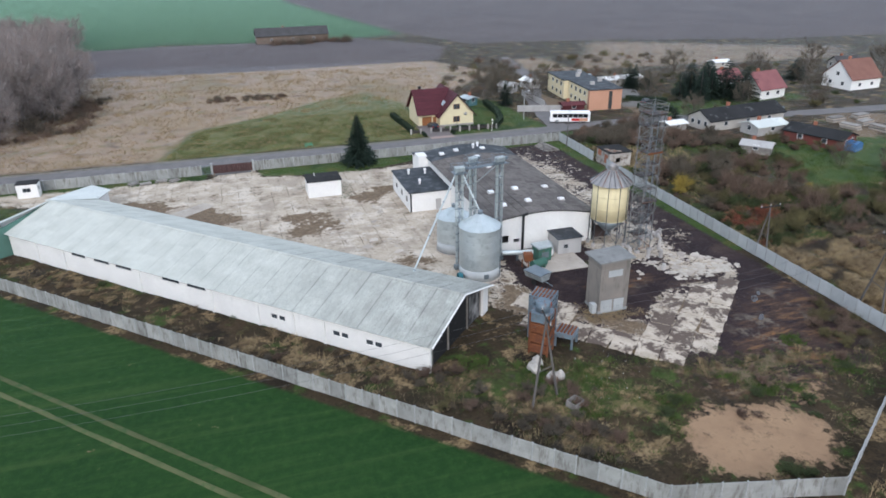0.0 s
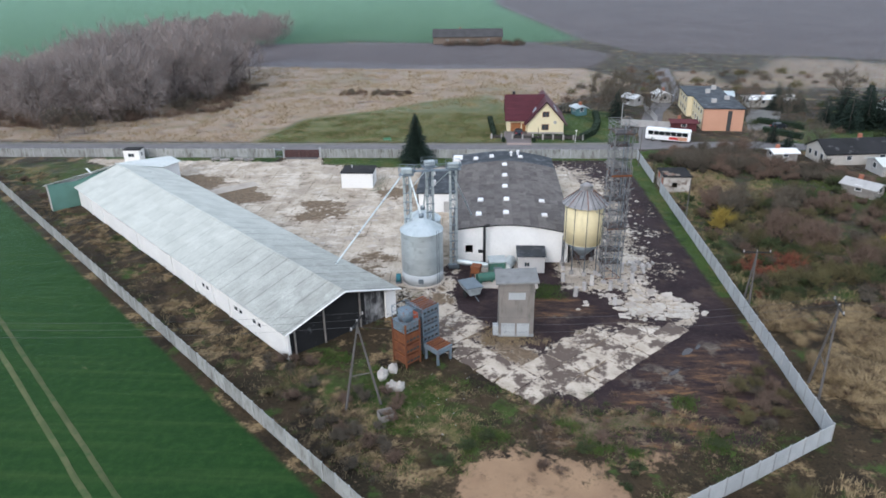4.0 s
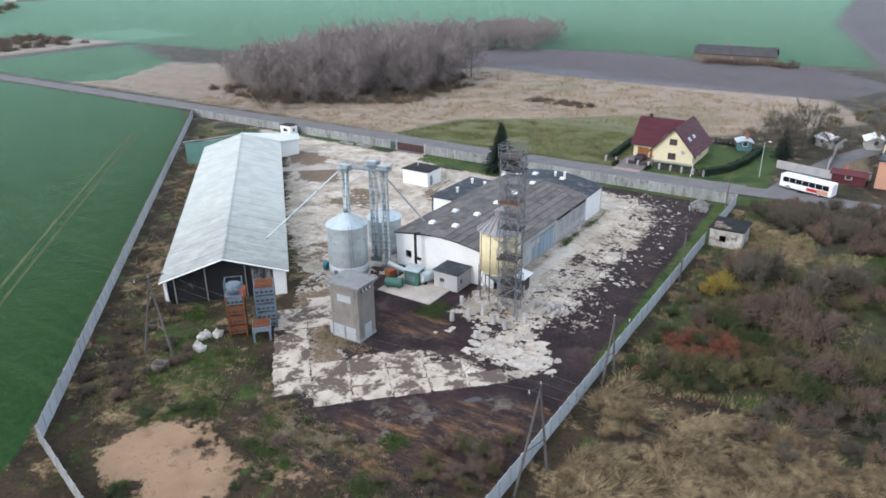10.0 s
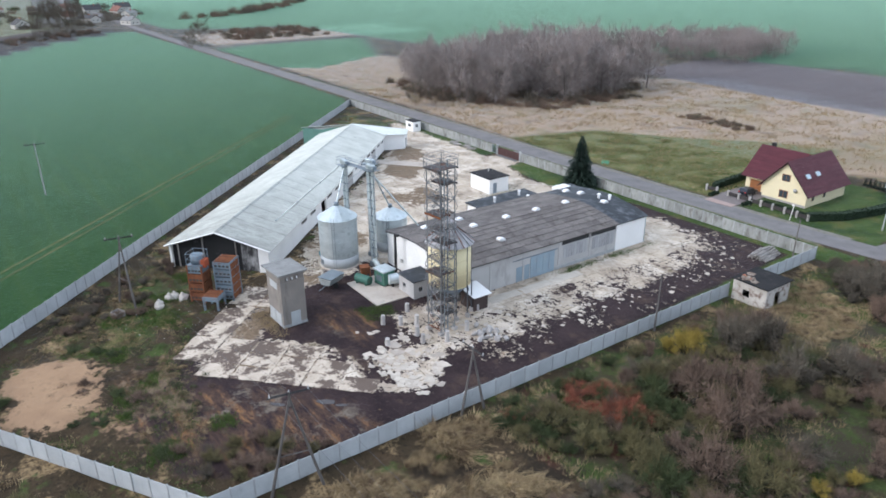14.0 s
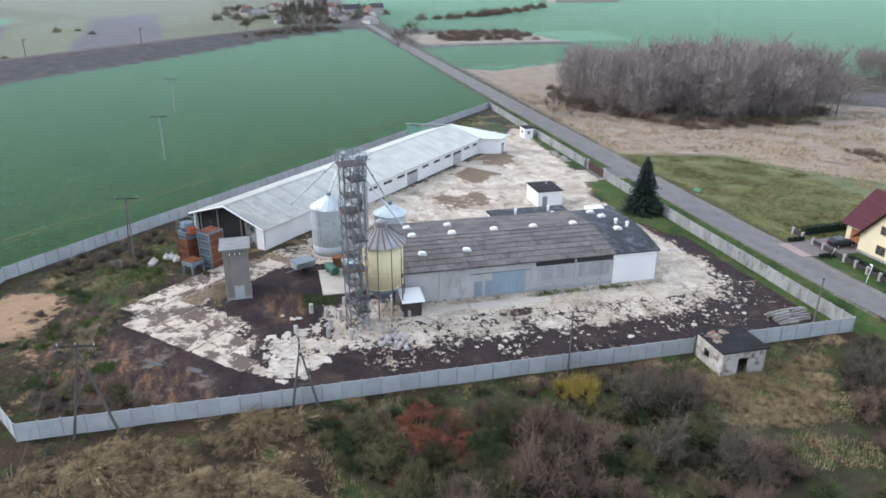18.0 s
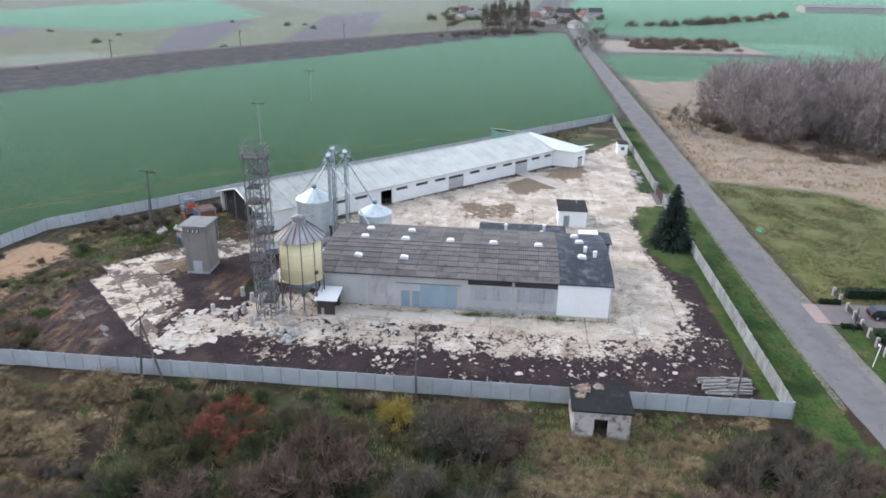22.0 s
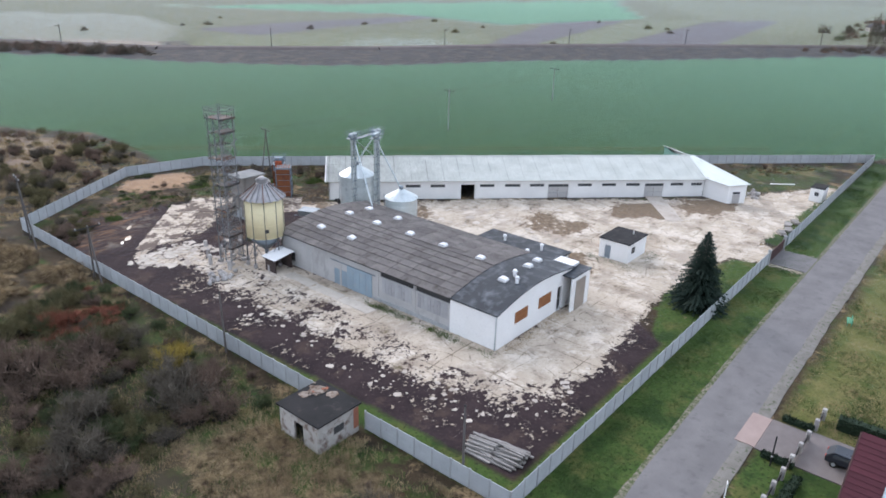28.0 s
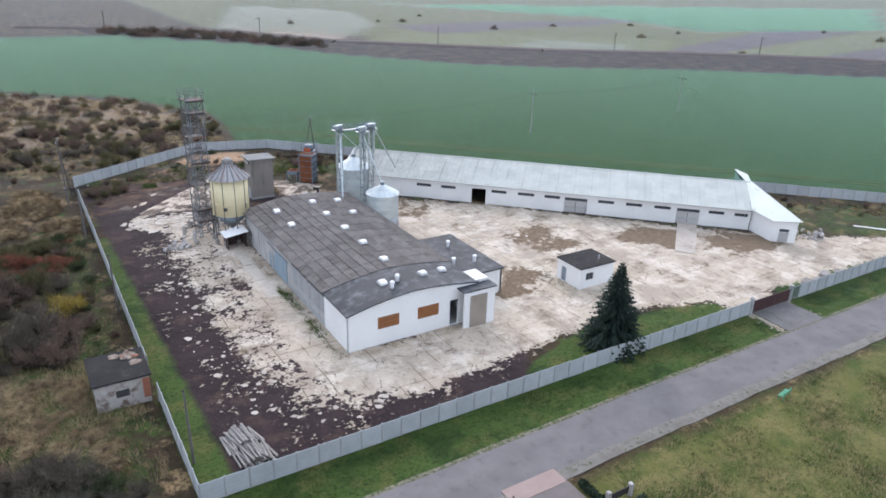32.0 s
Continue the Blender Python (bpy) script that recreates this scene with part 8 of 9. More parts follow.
def hedge(line, w, h, label):
    root = thing("hedge", pose(0, 0, 0), label, "hedge", "garden hedges")
    sp = Soup()
    for a, b in zip(line, line[1:]):
        a, b = np.array(a, float), np.array(b, float)
        ln = np.linalg.norm(b - a)
        n = int(ln * 190)
        t = rg.uniform(0, 1, n)
        off = rg.uniform(-w / 2, w / 2, n)
        nrm = np.array([-(b - a)[1], (b - a)[0]]) / ln
        p = a + (b - a) * t[:, None] + nrm * off[:, None]
        base = np.stack([p[:, 0], p[:, 1], rg.uniform(0, 1, n) ** 0.6 * h * 0.85], 1)
        sp.add(*blades(rg, n, base, 0.32, 0.1, 0.9))
    part("leaves", sp.mesh("leaves", HEDGE), None, root)
    core = bmesh.new()
    for a, b in zip(line, line[1:]):
        d = Vector((b[0] - a[0], b[1] - a[1], 0))
        m = Matrix.Translation((*a, 0)) @ Matrix.Rotation(math.atan2(d.y, d.x), 4, "Z")
        box(0, d.length, -w * 0.36, w * 0.36, 0, h * 0.86, core, m)
    part("core", core, HEDGE, root)


hedge([(42.0, 162.6), (41.6, 170), (41.0, 180)], 1.2, 1.5, "dark clipped hedge along the house plot")
hedge([(62.6, 160.2), (66.2, 165.5), (68.4, 174), (69.4, 186)], 1.6, 1.6, "dark green boundary hedge round the garden")
hedge([(53.5, 161.8), (61.5, 161.2)], 0.8, 1.0, "low dark hedge behind the garden fence")
hedge([(109.4, 177.6), (118.3, 170.4)], 1.8, 1.5, "dark clipped hedge behind the flats")
hedge([(107.5, 168), (114, 161)], 1.6, 1.5, "dark hedge along a village lane")
hedge([(44.2, 158.2), (44.2, 161)], 0.7, 0.5, "low russet shrub border of the driveway")
hedge([(51.4, 158.2), (51.4, 161)], 0.7, 0.5, "low russet shrub border by the driveway gate")
for i in range(9):
    c_ = thing("thuja", pose(58.5 + i * 1.0, 189.5 - i * 0.25, 0) @ Matrix.Diagonal((0.22, 0.22, 0.22 + 0.02 * (i % 3), 1)), "small dark columnar thuja in a row", "shrub", "thuja row")
    piece("crown", cone, c_, Matrix.Identity(4))


# ---- scrub on the waste ground ----
def bush(rg, n, wide=0.0105):
    """A rounded leafless bush of unit radius: stems below, a hazy shell of twigs above."""
    sp = Soup()
    for i in range(14):
        az, tl = rg.uniform(0, 6.28), rg.uniform(0.1, 1.1)
        e = np.array([math.cos(az) * math.sin(tl), math.sin(az) * math.sin(tl), math.cos(tl) * 0.9]) * 0.85
        limb(sp, (rg.normal(0, 0.06), rg.normal(0, 0.06), -0.05), e, 0.016, 0.006)
    d = rg.normal(0, 1, (n, 3))
    d[:, 2] = np.abs(d[:, 2]) * 0.9
    d /= np.linalg.norm(d, axis=1)[:, None]
    ph = rg.uniform(0, 6.28, 4)
    lump = 1 + 0.2 * np.sin(d[:, 0] * 4.5 + ph[0]) * np.cos(d[:, 1] * 4 + ph[1]) + 0.13 * np.sin(d[:, 2] * 7 + d[:, 0] * 6 + ph[2])
    base = d * (rg.uniform(0.35, 0.92, n) * lump)[:, None]
    tip = base + (d * 0.75 + rg.normal(0, 0.35, (n, 3)) + np.array([0, 0, 0.22])) * (0.26 * rg.uniform(0.6, 1.3, n))[:, None]
    side = np.cross(tip - base, rg.normal(0, 1, (n, 3)))
    side = side / (np.linalg.norm(side, axis=1)[:, None] + 1e-9) * wide
    sp.add(np.stack([base - side, base + side, tip], 1).reshape(-1, 3), np.arange(3 * n).reshape(n, 3))
    return sp


def thicket(rg, n, core, stems=9, wide=0.0085):
    """A tangled leafless shrub of unit radius: fanning stems, drooping twigs, and dark inner blades as painted shade.
    """
    sp, mat = Soup(), Soup()
    ends = []
    for i in range(stems):
        az = 6.28 * i / stems + rg.uniform(-0.4, 0.4)
        out = rg.uniform(0.25, 0.95)
        e = np.array([math.cos(az) * out, math.sin(az) * out, rg.uniform(0.55, 1.0) * (1.12 - 0.5 * out)])
        ends.append(e)
        limb(sp, (rg.normal(0, 0.1), rg.normal(0, 0.1), -0.05), e * 0.6, 0.020, 0.012)
        limb(sp, e * 0.6, e * np.array([1.1, 1.1, 1.0]), 0.012, 0.005)
    ends = np.array(ends)
    e = ends[rg.integers(0, stems, n)]
    t = rg.uniform(0.25, 1.0, n) ** 0.6
    base = e * t[:, None] + rg.normal(0, 0.11, (n, 3)) * np.array([1, 1, 0.8])
    base[:, 2] = np.maximum(base[:, 2], 0.0)
    d = e / np.linalg.norm(e, axis=1)[:, None] * 0.3 + rg.normal(0, 0.65, (n, 3)) + np.array([0, 0, 0.25])
    tip = base + d * (0.27 * rg.uniform(0.5, 1.4, n))[:, None]
    tip[:, 2] = np.maximum(tip[:, 2], 0.02)
    side = np.cross(tip - base, rg.normal(0, 1, (n, 3)))
    side = side / (np.linalg.norm(side, axis=1)[:, None] + 1e-9) * (wide * rg.uniform(0.6, 1.6, n))[:, None]
    sp.add(np.stack([base - side, base + side, tip], 1).reshape(-1, 3), np.arange(3 * n).reshape(n, 3))
    # Broad dark blades low among the stems, shade put in as colour.
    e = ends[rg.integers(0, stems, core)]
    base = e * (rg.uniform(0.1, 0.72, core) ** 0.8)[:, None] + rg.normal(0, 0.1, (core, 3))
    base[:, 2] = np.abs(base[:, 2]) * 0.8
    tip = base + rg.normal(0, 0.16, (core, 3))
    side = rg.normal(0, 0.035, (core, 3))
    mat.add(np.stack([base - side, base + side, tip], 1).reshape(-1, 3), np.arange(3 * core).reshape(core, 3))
    return sp, mat


SHRUB_MT = {"grey": SHRUB_GREY,
            "olive": surface("olive_twigs", (0.155, 0.135, 0.062), (0.10, 0.09, 0.042), None, 0.3, 0.95),
            "yellow": surface("yellowish_twigs", (0.30, 0.225, 0.045), (0.21, 0.165, 0.038), None, 0.3, 0.95), "red": RED_SCRUB,
            "brown": surface("brown_twigs", (0.19, 0.132, 0.098), (0.122, 0.087, 0.066), None, 0.3, 0.95),
            "green": surface("bramble_leaves", (0.058, 0.074, 0.028), (0.036, 0.048, 0.019), None, 0.5, 0.9)}
shapes = [thicket(rg, 1700, 170, 7 + i) for i in range(7)]
far_shapes = [bush(rg, 420, 0.024) for _ in range(4)]
small_shapes = [bush(rg, 320, 0.016) for _ in range(4)]
soups = {k: Soup() for k in SHRUB_MT}
shade_cores = Soup()
CLEAR = [[(93.0, 105.0), (99.0, 108.0), (102.0, 98.0), (97.0, 98.5)], [(104.5, 99.0), (113.0, 122.6), (131.0, 110.0), (112.0, 91.0)], [(83.0, 119.5), (75.5, 127.0), (76.5, 137.0), (82.0, 134.0), (86.0, 128.0)]]


def plant(k, x, y, r, h=None):
    """A bush of radius r."""
    turn, tall = rg.uniform(0, 6.28), h or r * rg.uniform(0.85, 1.35)
    if y < 0 or y > 160 or x < -100:
        place(soups[k], far_shapes[int(rg.integers(4))], x, y, r, turn, -0.05, tall * 0.85)
    elif r > 0.75:
        twig, mat = shapes[int(rg.integers(7))]
        place(soups[k], twig, x, y, r, turn, -0.05, tall)
        place(shade_cores, mat, x, y, r, turn, -0.05, tall)
    else:
        place(soups[k], small_shapes[int(rg.integers(4))], x, y, r, turn, -0.05, tall * 0.8)


def scatter(poly, n, kinds, lo, hi, gap):
    poly = [tuple(map(float, p)) for p in poly]
    xs, ys = [p[0] for p in poly], [p[1] for p in poly]
    got = []
    for _ in range(n * 6):
        x, y = rg.uniform(min(xs), max(xs)), rg.uniform(min(ys), max(ys))
        if len(got) >= n:
            break
        if inside(np.array([x]), np.array([y]), poly, 0.5)[0] > 0.5 and all((x - a) ** 2 + (y - b) ** 2 > gap * gap for a, b in got[-60:]) and not any(inside(np.array([x]), np.array([y]), c, 0.5)[0] > 0.5 for c in CLEAR):
            got.append((x, y))
            plant(kinds[int(rg.integers(len(kinds)))], x, y, rg.uniform(lo, hi))


# the large bushes beyond the east fence
for k, x, y, r, h in (("red", 77.0, 80.2, 1.3, 0.9), ("red", 77.4, 88.6, 1.9, 1.2), ("red", 79.4, 90.6, 2.1, 1.3), ("red", 81.6, 91.6, 2.2, 1.4), ("red", 84.4, 90.6, 2.0, 1.4), ("red", 81.4, 87.4, 2.0, 1.2), ("red", 79.0, 87.0, 1.6, 1.1), ("red", 83.6, 88.4, 2.2, 2.6),
                      ("olive", 80.2, 83.3, 2.2, 2.6), ("olive", 84.9, 83.6, 2.3, 2.4), ("olive", 82.6, 85.2, 2.0, 2.0), ("olive", 88.3, 86.0, 2.2, 2.6), ("green", 77.6, 83.2, 1.6, 1.3), ("green", 75.0, 82.0, 1.2, 0.9),
                      ("yellow", 79.0, 105.6, 2.3, 2.9), ("yellow", 77.4, 104.0, 1.5, 1.6), ("grey", 81.9, 110.2, 3.0, 4.2), ("brown", 79.4, 112.8, 2.6, 3.4), ("grey", 83.6, 113.8, 3.2, 4.4), ("brown", 80.8, 117.0, 2.4, 3.2),
                      ("brown", 85.3, 99.1, 3.2, 4.4), ("brown", 82.6, 98.0, 2.0, 2.2), ("brown", 90.7, 96.3, 3.4, 4.6), ("brown", 88.0, 102.4, 3.2, 4.2), ("brown", 94.0, 89.2, 3.0, 3.8), ("olive", 97.6, 91.2, 3.0, 3.8), ("grey", 93.4, 113.8, 3.2, 4.4), ("grey", 89.6, 109.0, 3.0, 4.0),
                      ("brown", 92.9, 79.6, 1.8, 1.6), ("olive", 91.0, 84.6, 2.4, 2.8), ("green", 90.0, 91.4, 2.0, 1.5), ("green", 86.0, 94.6, 1.8, 1.4), ("green", 75.4, 96.0, 1.3, 1.0), ("olive", 76.0, 100.0, 1.4, 1.2), ("brown", 77.0, 109.4, 1.7, 1.7),
                      ("grey", 82.0, 138.0, 2.6, 3.2), ("grey", 85.6, 141.0, 2.8, 3.4), ("green", 79.0, 139.6, 1.8, 1.8), ("grey", 90.4, 136.0, 2.8, 3.4), ("brown", 88.0, 132.0, 2.0, 2.4), ("green", 44.4, 38.0, 1.3, 0.9), ("green", 46.0, 37.2, 0.9, 0.7), ("brown", 69.5, 57.0, 1.6, 1.1), ("brown", 68.0, 55.6, 1.4, 0.9), ("brown", 51.4, 50.2, 1.2, 0.9), ("green", 49.4, 48.6, 1.1, 0.7), ("brown", 47.0, 45.4, 0.9, 0.5), ("brown", 45.6, 46.2, 0.8, 0.5),
                      ("green", 36.6, 46.2, 1.2, 0.7), ("green", 38.6, 48.6, 1.2, 0.7), ("green", 40.6, 50.0, 1.2, 0.7), ("green", 53.8, 46.2, 1.1, 0.6), ("green", 62.0, 49.8, 1.2, 0.6), ("green", 52.6, 43.6, 0.8, 0.5)):
    plant(k, x, y, r, h)
scatter([(77, 78), (84, 80), (90, 84), (88, 100), (80, 100), (75.5, 90)], 46, ["olive", "brown", "green", "olive", "green"], 0.6, 1.6, 1.4)
scatter([(80, 84), (96, 84), (100, 110), (92, 122), (84, 118), (79, 100)], 74, ["grey", "brown", "brown", "olive", "green", "olive"], 0.9, 2.4, 1.7)
scatter([(96, 84), (125, 84), (125, 130), (98, 128)], 70, ["brown", "brown", "olive", "green"], 1.0, 2.4, 2.6)
scatter([(76, 146), (76, 141), (84, 134), (96, 134), (98, 151), (80, 151)], 60, ["grey", "grey", "brown"], 1.0, 2.2, 1.6)
scatter([(92, 130), (112, 126), (112, 140), (96, 142)], 34, ["grey", "brown"], 1.0, 2.4, 2.0)
scatter([(74.5, 100), (77, 100), (77, 120), (74.5, 120)], 14, ["brown", "olive", "green"], 0.5, 1.1, 1.2)
scatter([(88, 74), (97, 72), (104, 80), (98, 86), (90, 82)], 26, ["grey", "brown", "grey"], 0.7, 1.6, 1.4)
scatter([(96, 92), (104, 96), (100, 104), (95, 100)], 6, ["yellow", "olive"], 0.8, 1.4, 1.8)
scatter([(38, 25), (70, 44), (95, 30), (112, 0), (108, -62), (73, -47), (51, -33), (43, -15), (36, -6), (36, 9)], 430, ["brown", "olive", "grey", "brown", "olive"], 0.7, 2.1, 0.8)
scatter([(95, 30), (75, 48), (84, 58), (125, 60), (125, 20)], 40, ["olive", "brown"], 0.5, 0.9, 3.0)
scatter([(-70, 138), (26, 45), (31, 44), (26, 56), (-36, 114), (-50, 132)], 190, ["brown", "grey", "olive", "green", "brown"], 0.3, 0.8, 1.1)
scatter([(14, 64), (26, 46), (33, 44), (30, 52), (20, 64)], 40, ["brown", "grey", "grey"], 0.5, 1.1, 1.0)
scatter([(16, 60), (30, 44), (38, 38), (38, 47), (39, 54), (58, 50), (70, 52), (58, 54), (40, 57), (28, 62)], 95, ["brown", "olive", "grey", "green"], 0.25, 0.7, 1.3)
scatter([(44, 46), (60, 48), (64, 56), (50, 58), (44, 56)], 60, ["green", "brown", "grey", "green"], 0.25, 0.75, 1.2)
scatter([(62, 49), (71, 54), (71.5, 66), (66, 60)], 34, ["grey", "brown", "olive"], 0.5, 1.2, 1.1)
scatter([(23, 54), (31, 51), (32, 57), (25, 58)], 14, ["brown", "grey"], 0.5, 1.0, 1.0)
scatter([(40, 41), (52, 42), (50, 46), (44, 47), (40, 45)], 9, ["brown", "grey"], 0.4, 0.8, 1.6)
scatter([(-112, 178), (-75, 169), (-36, 190), (-34, 230), (-44, 228), (-50, 185), (-100, 192)], 110, ["brown", "grey", "brown"], 1.2, 2.8, 1.8)
scatter([(-112, 186), (-75, 172), (-54, 180), (-39, 207), (-40, 227), (-48, 248), (-112, 248), (-120, 230)], 110, ["grey", "brown"], 2.0, 3.6, 3.0)
scatter([(-6, 214), (16, 212), (17, 218), (-4, 220)], 36, ["grey", "brown"], 0.7, 1.4, 0.9)
scatter([(20, 325), (55, 325), (60, 332), (15, 334)], 18, ["grey", "brown"], 1.8, 3.2, 2.5)
scatter([(60, 200), (110, 208), (130, 225), (170, 222), (160, 250), (90, 255), (70, 235)], 70, ["grey", "brown", "olive"], 1.0, 2.6, 4.0)
scatter([(104, 160), (165, 150), (200, 180), (190, 215), (110, 210)], 60, ["grey", "brown", "olive", "green"], 0.9, 2.0, 4.0)
scatter([(30, -212), (-23, -165), (-52, -128), (-66, -140), (-14, -215), (40, -240)], 120, ["grey", "brown"], 2.0, 4.0, 2.0)
scatter([(-330, 70), (-394, 138), (-402, 112), (-345, 60)], 40, ["grey", "brown"], 1.5, 3.0, 2.5)
scatter([(-290, 180), (-345, 184), (-350, 250), (-285, 240)], 90, ["grey", "brown"], 2.0, 3.6, 3.0)
scatter([(-120, -130), (-60, -260), (-240, -330), (-460, -60), (-330, 20)], 14, ["grey", "olive"], 1.6, 3.4, 6.0)
scatter([(-466, 205), (-520, 262), (-640, 370), (-660, 400), (-560, 330), (-470, 240)], 90, ["grey", "brown"], 3.0, 6.5, 4.0)
scatter([(-425, 60), (-450, 40), (-680, 40), (-700, 200), (-560, 200), (-440, 160)], 90, ["grey", "grey", "brown", "green"], 2.5, 6.0, 6.0)
for k, sp in soups.items():
    words = {"grey": "grey leafless scrub bushes", "olive": "olive brown tangled bushes", "yellow": "yellowish green twiggy bushes", "red": "russet red twiggy scrub", "brown": "brown leafless bushes and brambles", "green": "dark green brambles and leafy bushes"}[k]
    root = thing(k + "_scrub", pose(0, 0, 0), words + " on waste ground", "bushes", kind="stuff")
    part("twigs", sp.mesh("twigs", SHRUB_MT[k]), None, root)


def tufts(poly, n, per, length, width, lean, mt, name, label, clump=0.16):
    poly = [tuple(map(float, p)) for p in poly]
    xs, ys = [p[0] for p in poly], [p[1] for p in poly]
    x, y = rg.uniform(min(xs), max(xs), n * 4), rg.uniform(min(ys), max(ys), n * 4)
    dens = np.array([noise.noise((a * 0.16, b * 0.16, 9.0)) for a, b in zip(x, y)])
    ok = (inside(x, y, poly, 1.0) > 0.5) & (dens > rg.uniform(-0.35, 0.45, n * 4))
    x, y = x[ok][:n], y[ok][:n]
    base = np.repeat(np.stack([x, y, np.full(len(x), -0.05)], 1), per, 0)
    base[:, :2] += rg.normal(0, clump, (len(base), 2))
    sp = Soup()
    sp.add(*blades(rg, len(base), base, length, width, lean))
    root = thing(name, pose(0, 0, 0), label, "grass", kind="stuff")
    part("blades", sp.mesh("blades", mt), None, root)


# One mesh of dark inner blades, painting the bushes' own shade.
part("thorns", shade_cores.mesh("thorns", BUSH_SHADE), None, thing("bramble_mat", pose(0, 0, 0), "dark blades set inside the bushes as painted shade", "bushes", kind="stuff"))


def tussock(rg, n, wide):
    """A sheaf of long dry blades of unit length, arching over to one side."""
    az, q = rg.uniform(0, 6.28, n), rg.uniform(0, 0.4, n) ** 0.8
    base = np.stack([np.cos(az) * q, np.sin(az) * q, np.zeros(n)], 1)
    lean = np.stack([np.cos(az) * q * 1.3 + 0.34, np.sin(az) * q * 1.3 + 0.16, np.zeros(n)], 1) + rg.normal(0, 0.2, (n, 3)) * np.array([1, 1, 0])
    hgt = rg.uniform(0.55, 1.0, n)
    mid_ = base + lean * 0.4 + np.stack([np.zeros(n), np.zeros(n), hgt * 0.66], 1)
    tip = base + lean * 1.1 + np.stack([np.zeros(n), np.zeros(n), hgt * rg.uniform(0.55, 1.0, n)], 1)
    side = np.cross(lean, rg.normal(0, 1, (n, 3)))
    side = side / (np.linalg.norm(side, axis=1)[:, None] + 1e-9) * (wide * rg.uniform(0.6, 1.5, n))[:, None]
    sp = Soup()
    sp.add(np.stack([base - side, base + side, mid_ + side, mid_ - side, tip], 1).reshape(-1, 3), [(5 * i, 5 * i + 1, 5 * i + 2, 5 * i + 3) for i in range(n)])
    sp.add(np.stack([mid_ - side, mid_ + side, tip], 1).reshape(-1, 3), np.arange(3 * n).reshape(n, 3))
    return sp


tus = [tussock(rg, 170, 0.012) for _ in range(6)]
low_tus = [tussock(rg, 60, 0.022) for _ in range(6)]
tsp = Soup()
tx, ty = rg.uniform(73.5, 122, 5200), rg.uniform(44, 82, 5200)
keep = inside(tx, ty, [(74.0, 55.0), (96.0, 44.0), (120.0, 50.0), (110.0, 72.0), (95.0, 79.0), (84.0, 75.5), (75.0, 77.0)], 1.0) > 0.5
tq = np.array([noise.noise((a * 0.17, b * 0.17, 4.0)) + 0.5 * noise.noise((a * 0.5, b * 0.5, 7.0)) for a, b in zip(tx, ty)])
keep &= tq > -0.12
for x, y, q in list(zip(tx[keep], ty[keep], tq[keep]))[:1250]:
    r = min(2.4, max(0.6, 1.1 + 1.7 * q)) * rg.uniform(0.7, 1.3)
    place(tsp, tus[int(rg.integers(6))], x, y, r, rg.uniform(-0.7, 0.7), -0.1, r * rg.uniform(0.65, 0.95))
hx, hy = rg.uniform(75, 96, 1500), rg.uniform(112, 142, 1500)
keep = inside(hx, hy, [(78.5, 122.5), (82.5, 118.5), (87.0, 120.0), (88.0, 127.0), (83.0, 133.5), (77.0, 137.0), (76.0, 130.0), (79.5, 128.5)], 1.0) > 0.5
keep &= np.array([noise.noise((a * 0.3, b * 0.3, 2.0)) > -0.15 for a, b in zip(hx, hy)])
for x, y in list(zip(hx[keep], hy[keep]))[:170]:
    r = rg.uniform(0.6, 1.3)
    place(tsp, tus[int(rg.integers(6))], x, y, r, rg.uniform(-0.8, 0.8), -0.1, r * 0.65)
for poly_, n_ in (([(-66.0, 138.0), (27.0, 46.0), (31.0, 46.0), (26.0, 56.0), (-38.0, 114.0), (-50.0, 131.0)], 620), ([(16.0, 61.0), (33.0, 42.0), (40.0, 40.0), (39.0, 50.0), (60.0, 49.0), (66.0, 54.0), (40.0, 57.0), (28.0, 62.0)], 120), ([(74.5, 80.0), (92.0, 84.0), (92.0, 118.0), (75.0, 120.0)], 110), ([(40.0, 28.0), (72.0, 46.0), (100.0, 20.0), (100.0, -30.0), (58.0, -30.0), (44.0, -10.0)], 420)):
    ux, uy = rg.uniform(-70, 100, 24000), rg.uniform(-30, 140, 24000)
    keep = inside(ux, uy, poly_, 0.5) > 0.5
    keep[keep] &= np.array([noise.noise((a * 0.13, b * 0.13, 8.0)) > -0.02 for a, b in zip(ux[keep], uy[keep])])
    for x, y in list(zip(ux[keep], uy[keep]))[:n_]:
        r = rg.uniform(0.35, 0.95)
        place(tsp, low_tus[int(rg.integers(6))], x, y, r, rg.uniform(-0.8, 0.8), -0.08, r * rg.uniform(0.5, 0.8))
troot = thing("grass_tussocks", pose(0, 0, 0), "tangled mounds of tall straw-coloured dry grass", "grass", kind="stuff")
part("blades", tsp.mesh("blades", STRAW), None, troot)
tufts([(78, 118), (84, 112), (92, 118), (96, 132), (86, 140), (76, 136)], 700, 26, 0.45, 0.026, 1.2, DRY_GRASS, "dry_grass", "flattened pale dry grass beside the derelict hut", 0.4)
tufts([(74, 76), (90, 80), (100, 110), (92, 120), (74, 142)], 1500, 16, 0.6, 0.022, 0.8, DRY_GRASS, "dry_grass", "dry grass among tangled bushes", 0.25)
tufts([(38, 28), (72, 46), (110, 20), (110, -60), (74, -44), (51, -30), (43, -12), (37, 8)], 3600, 14, 0.8, 0.035, 0.8, DRY_GRASS, "dry_grass", "dry tall grass on scrubland", 0.3)
tufts([(-74, 142), (28, 44), (33, 40), (30, 54), (16, 62), (-38, 114), (-52, 134)], 3200, 18, 0.42, 0.022, 1.05, DRY_GRASS, "dry_grass", "dry grass strip between fence and barn", 0.28)
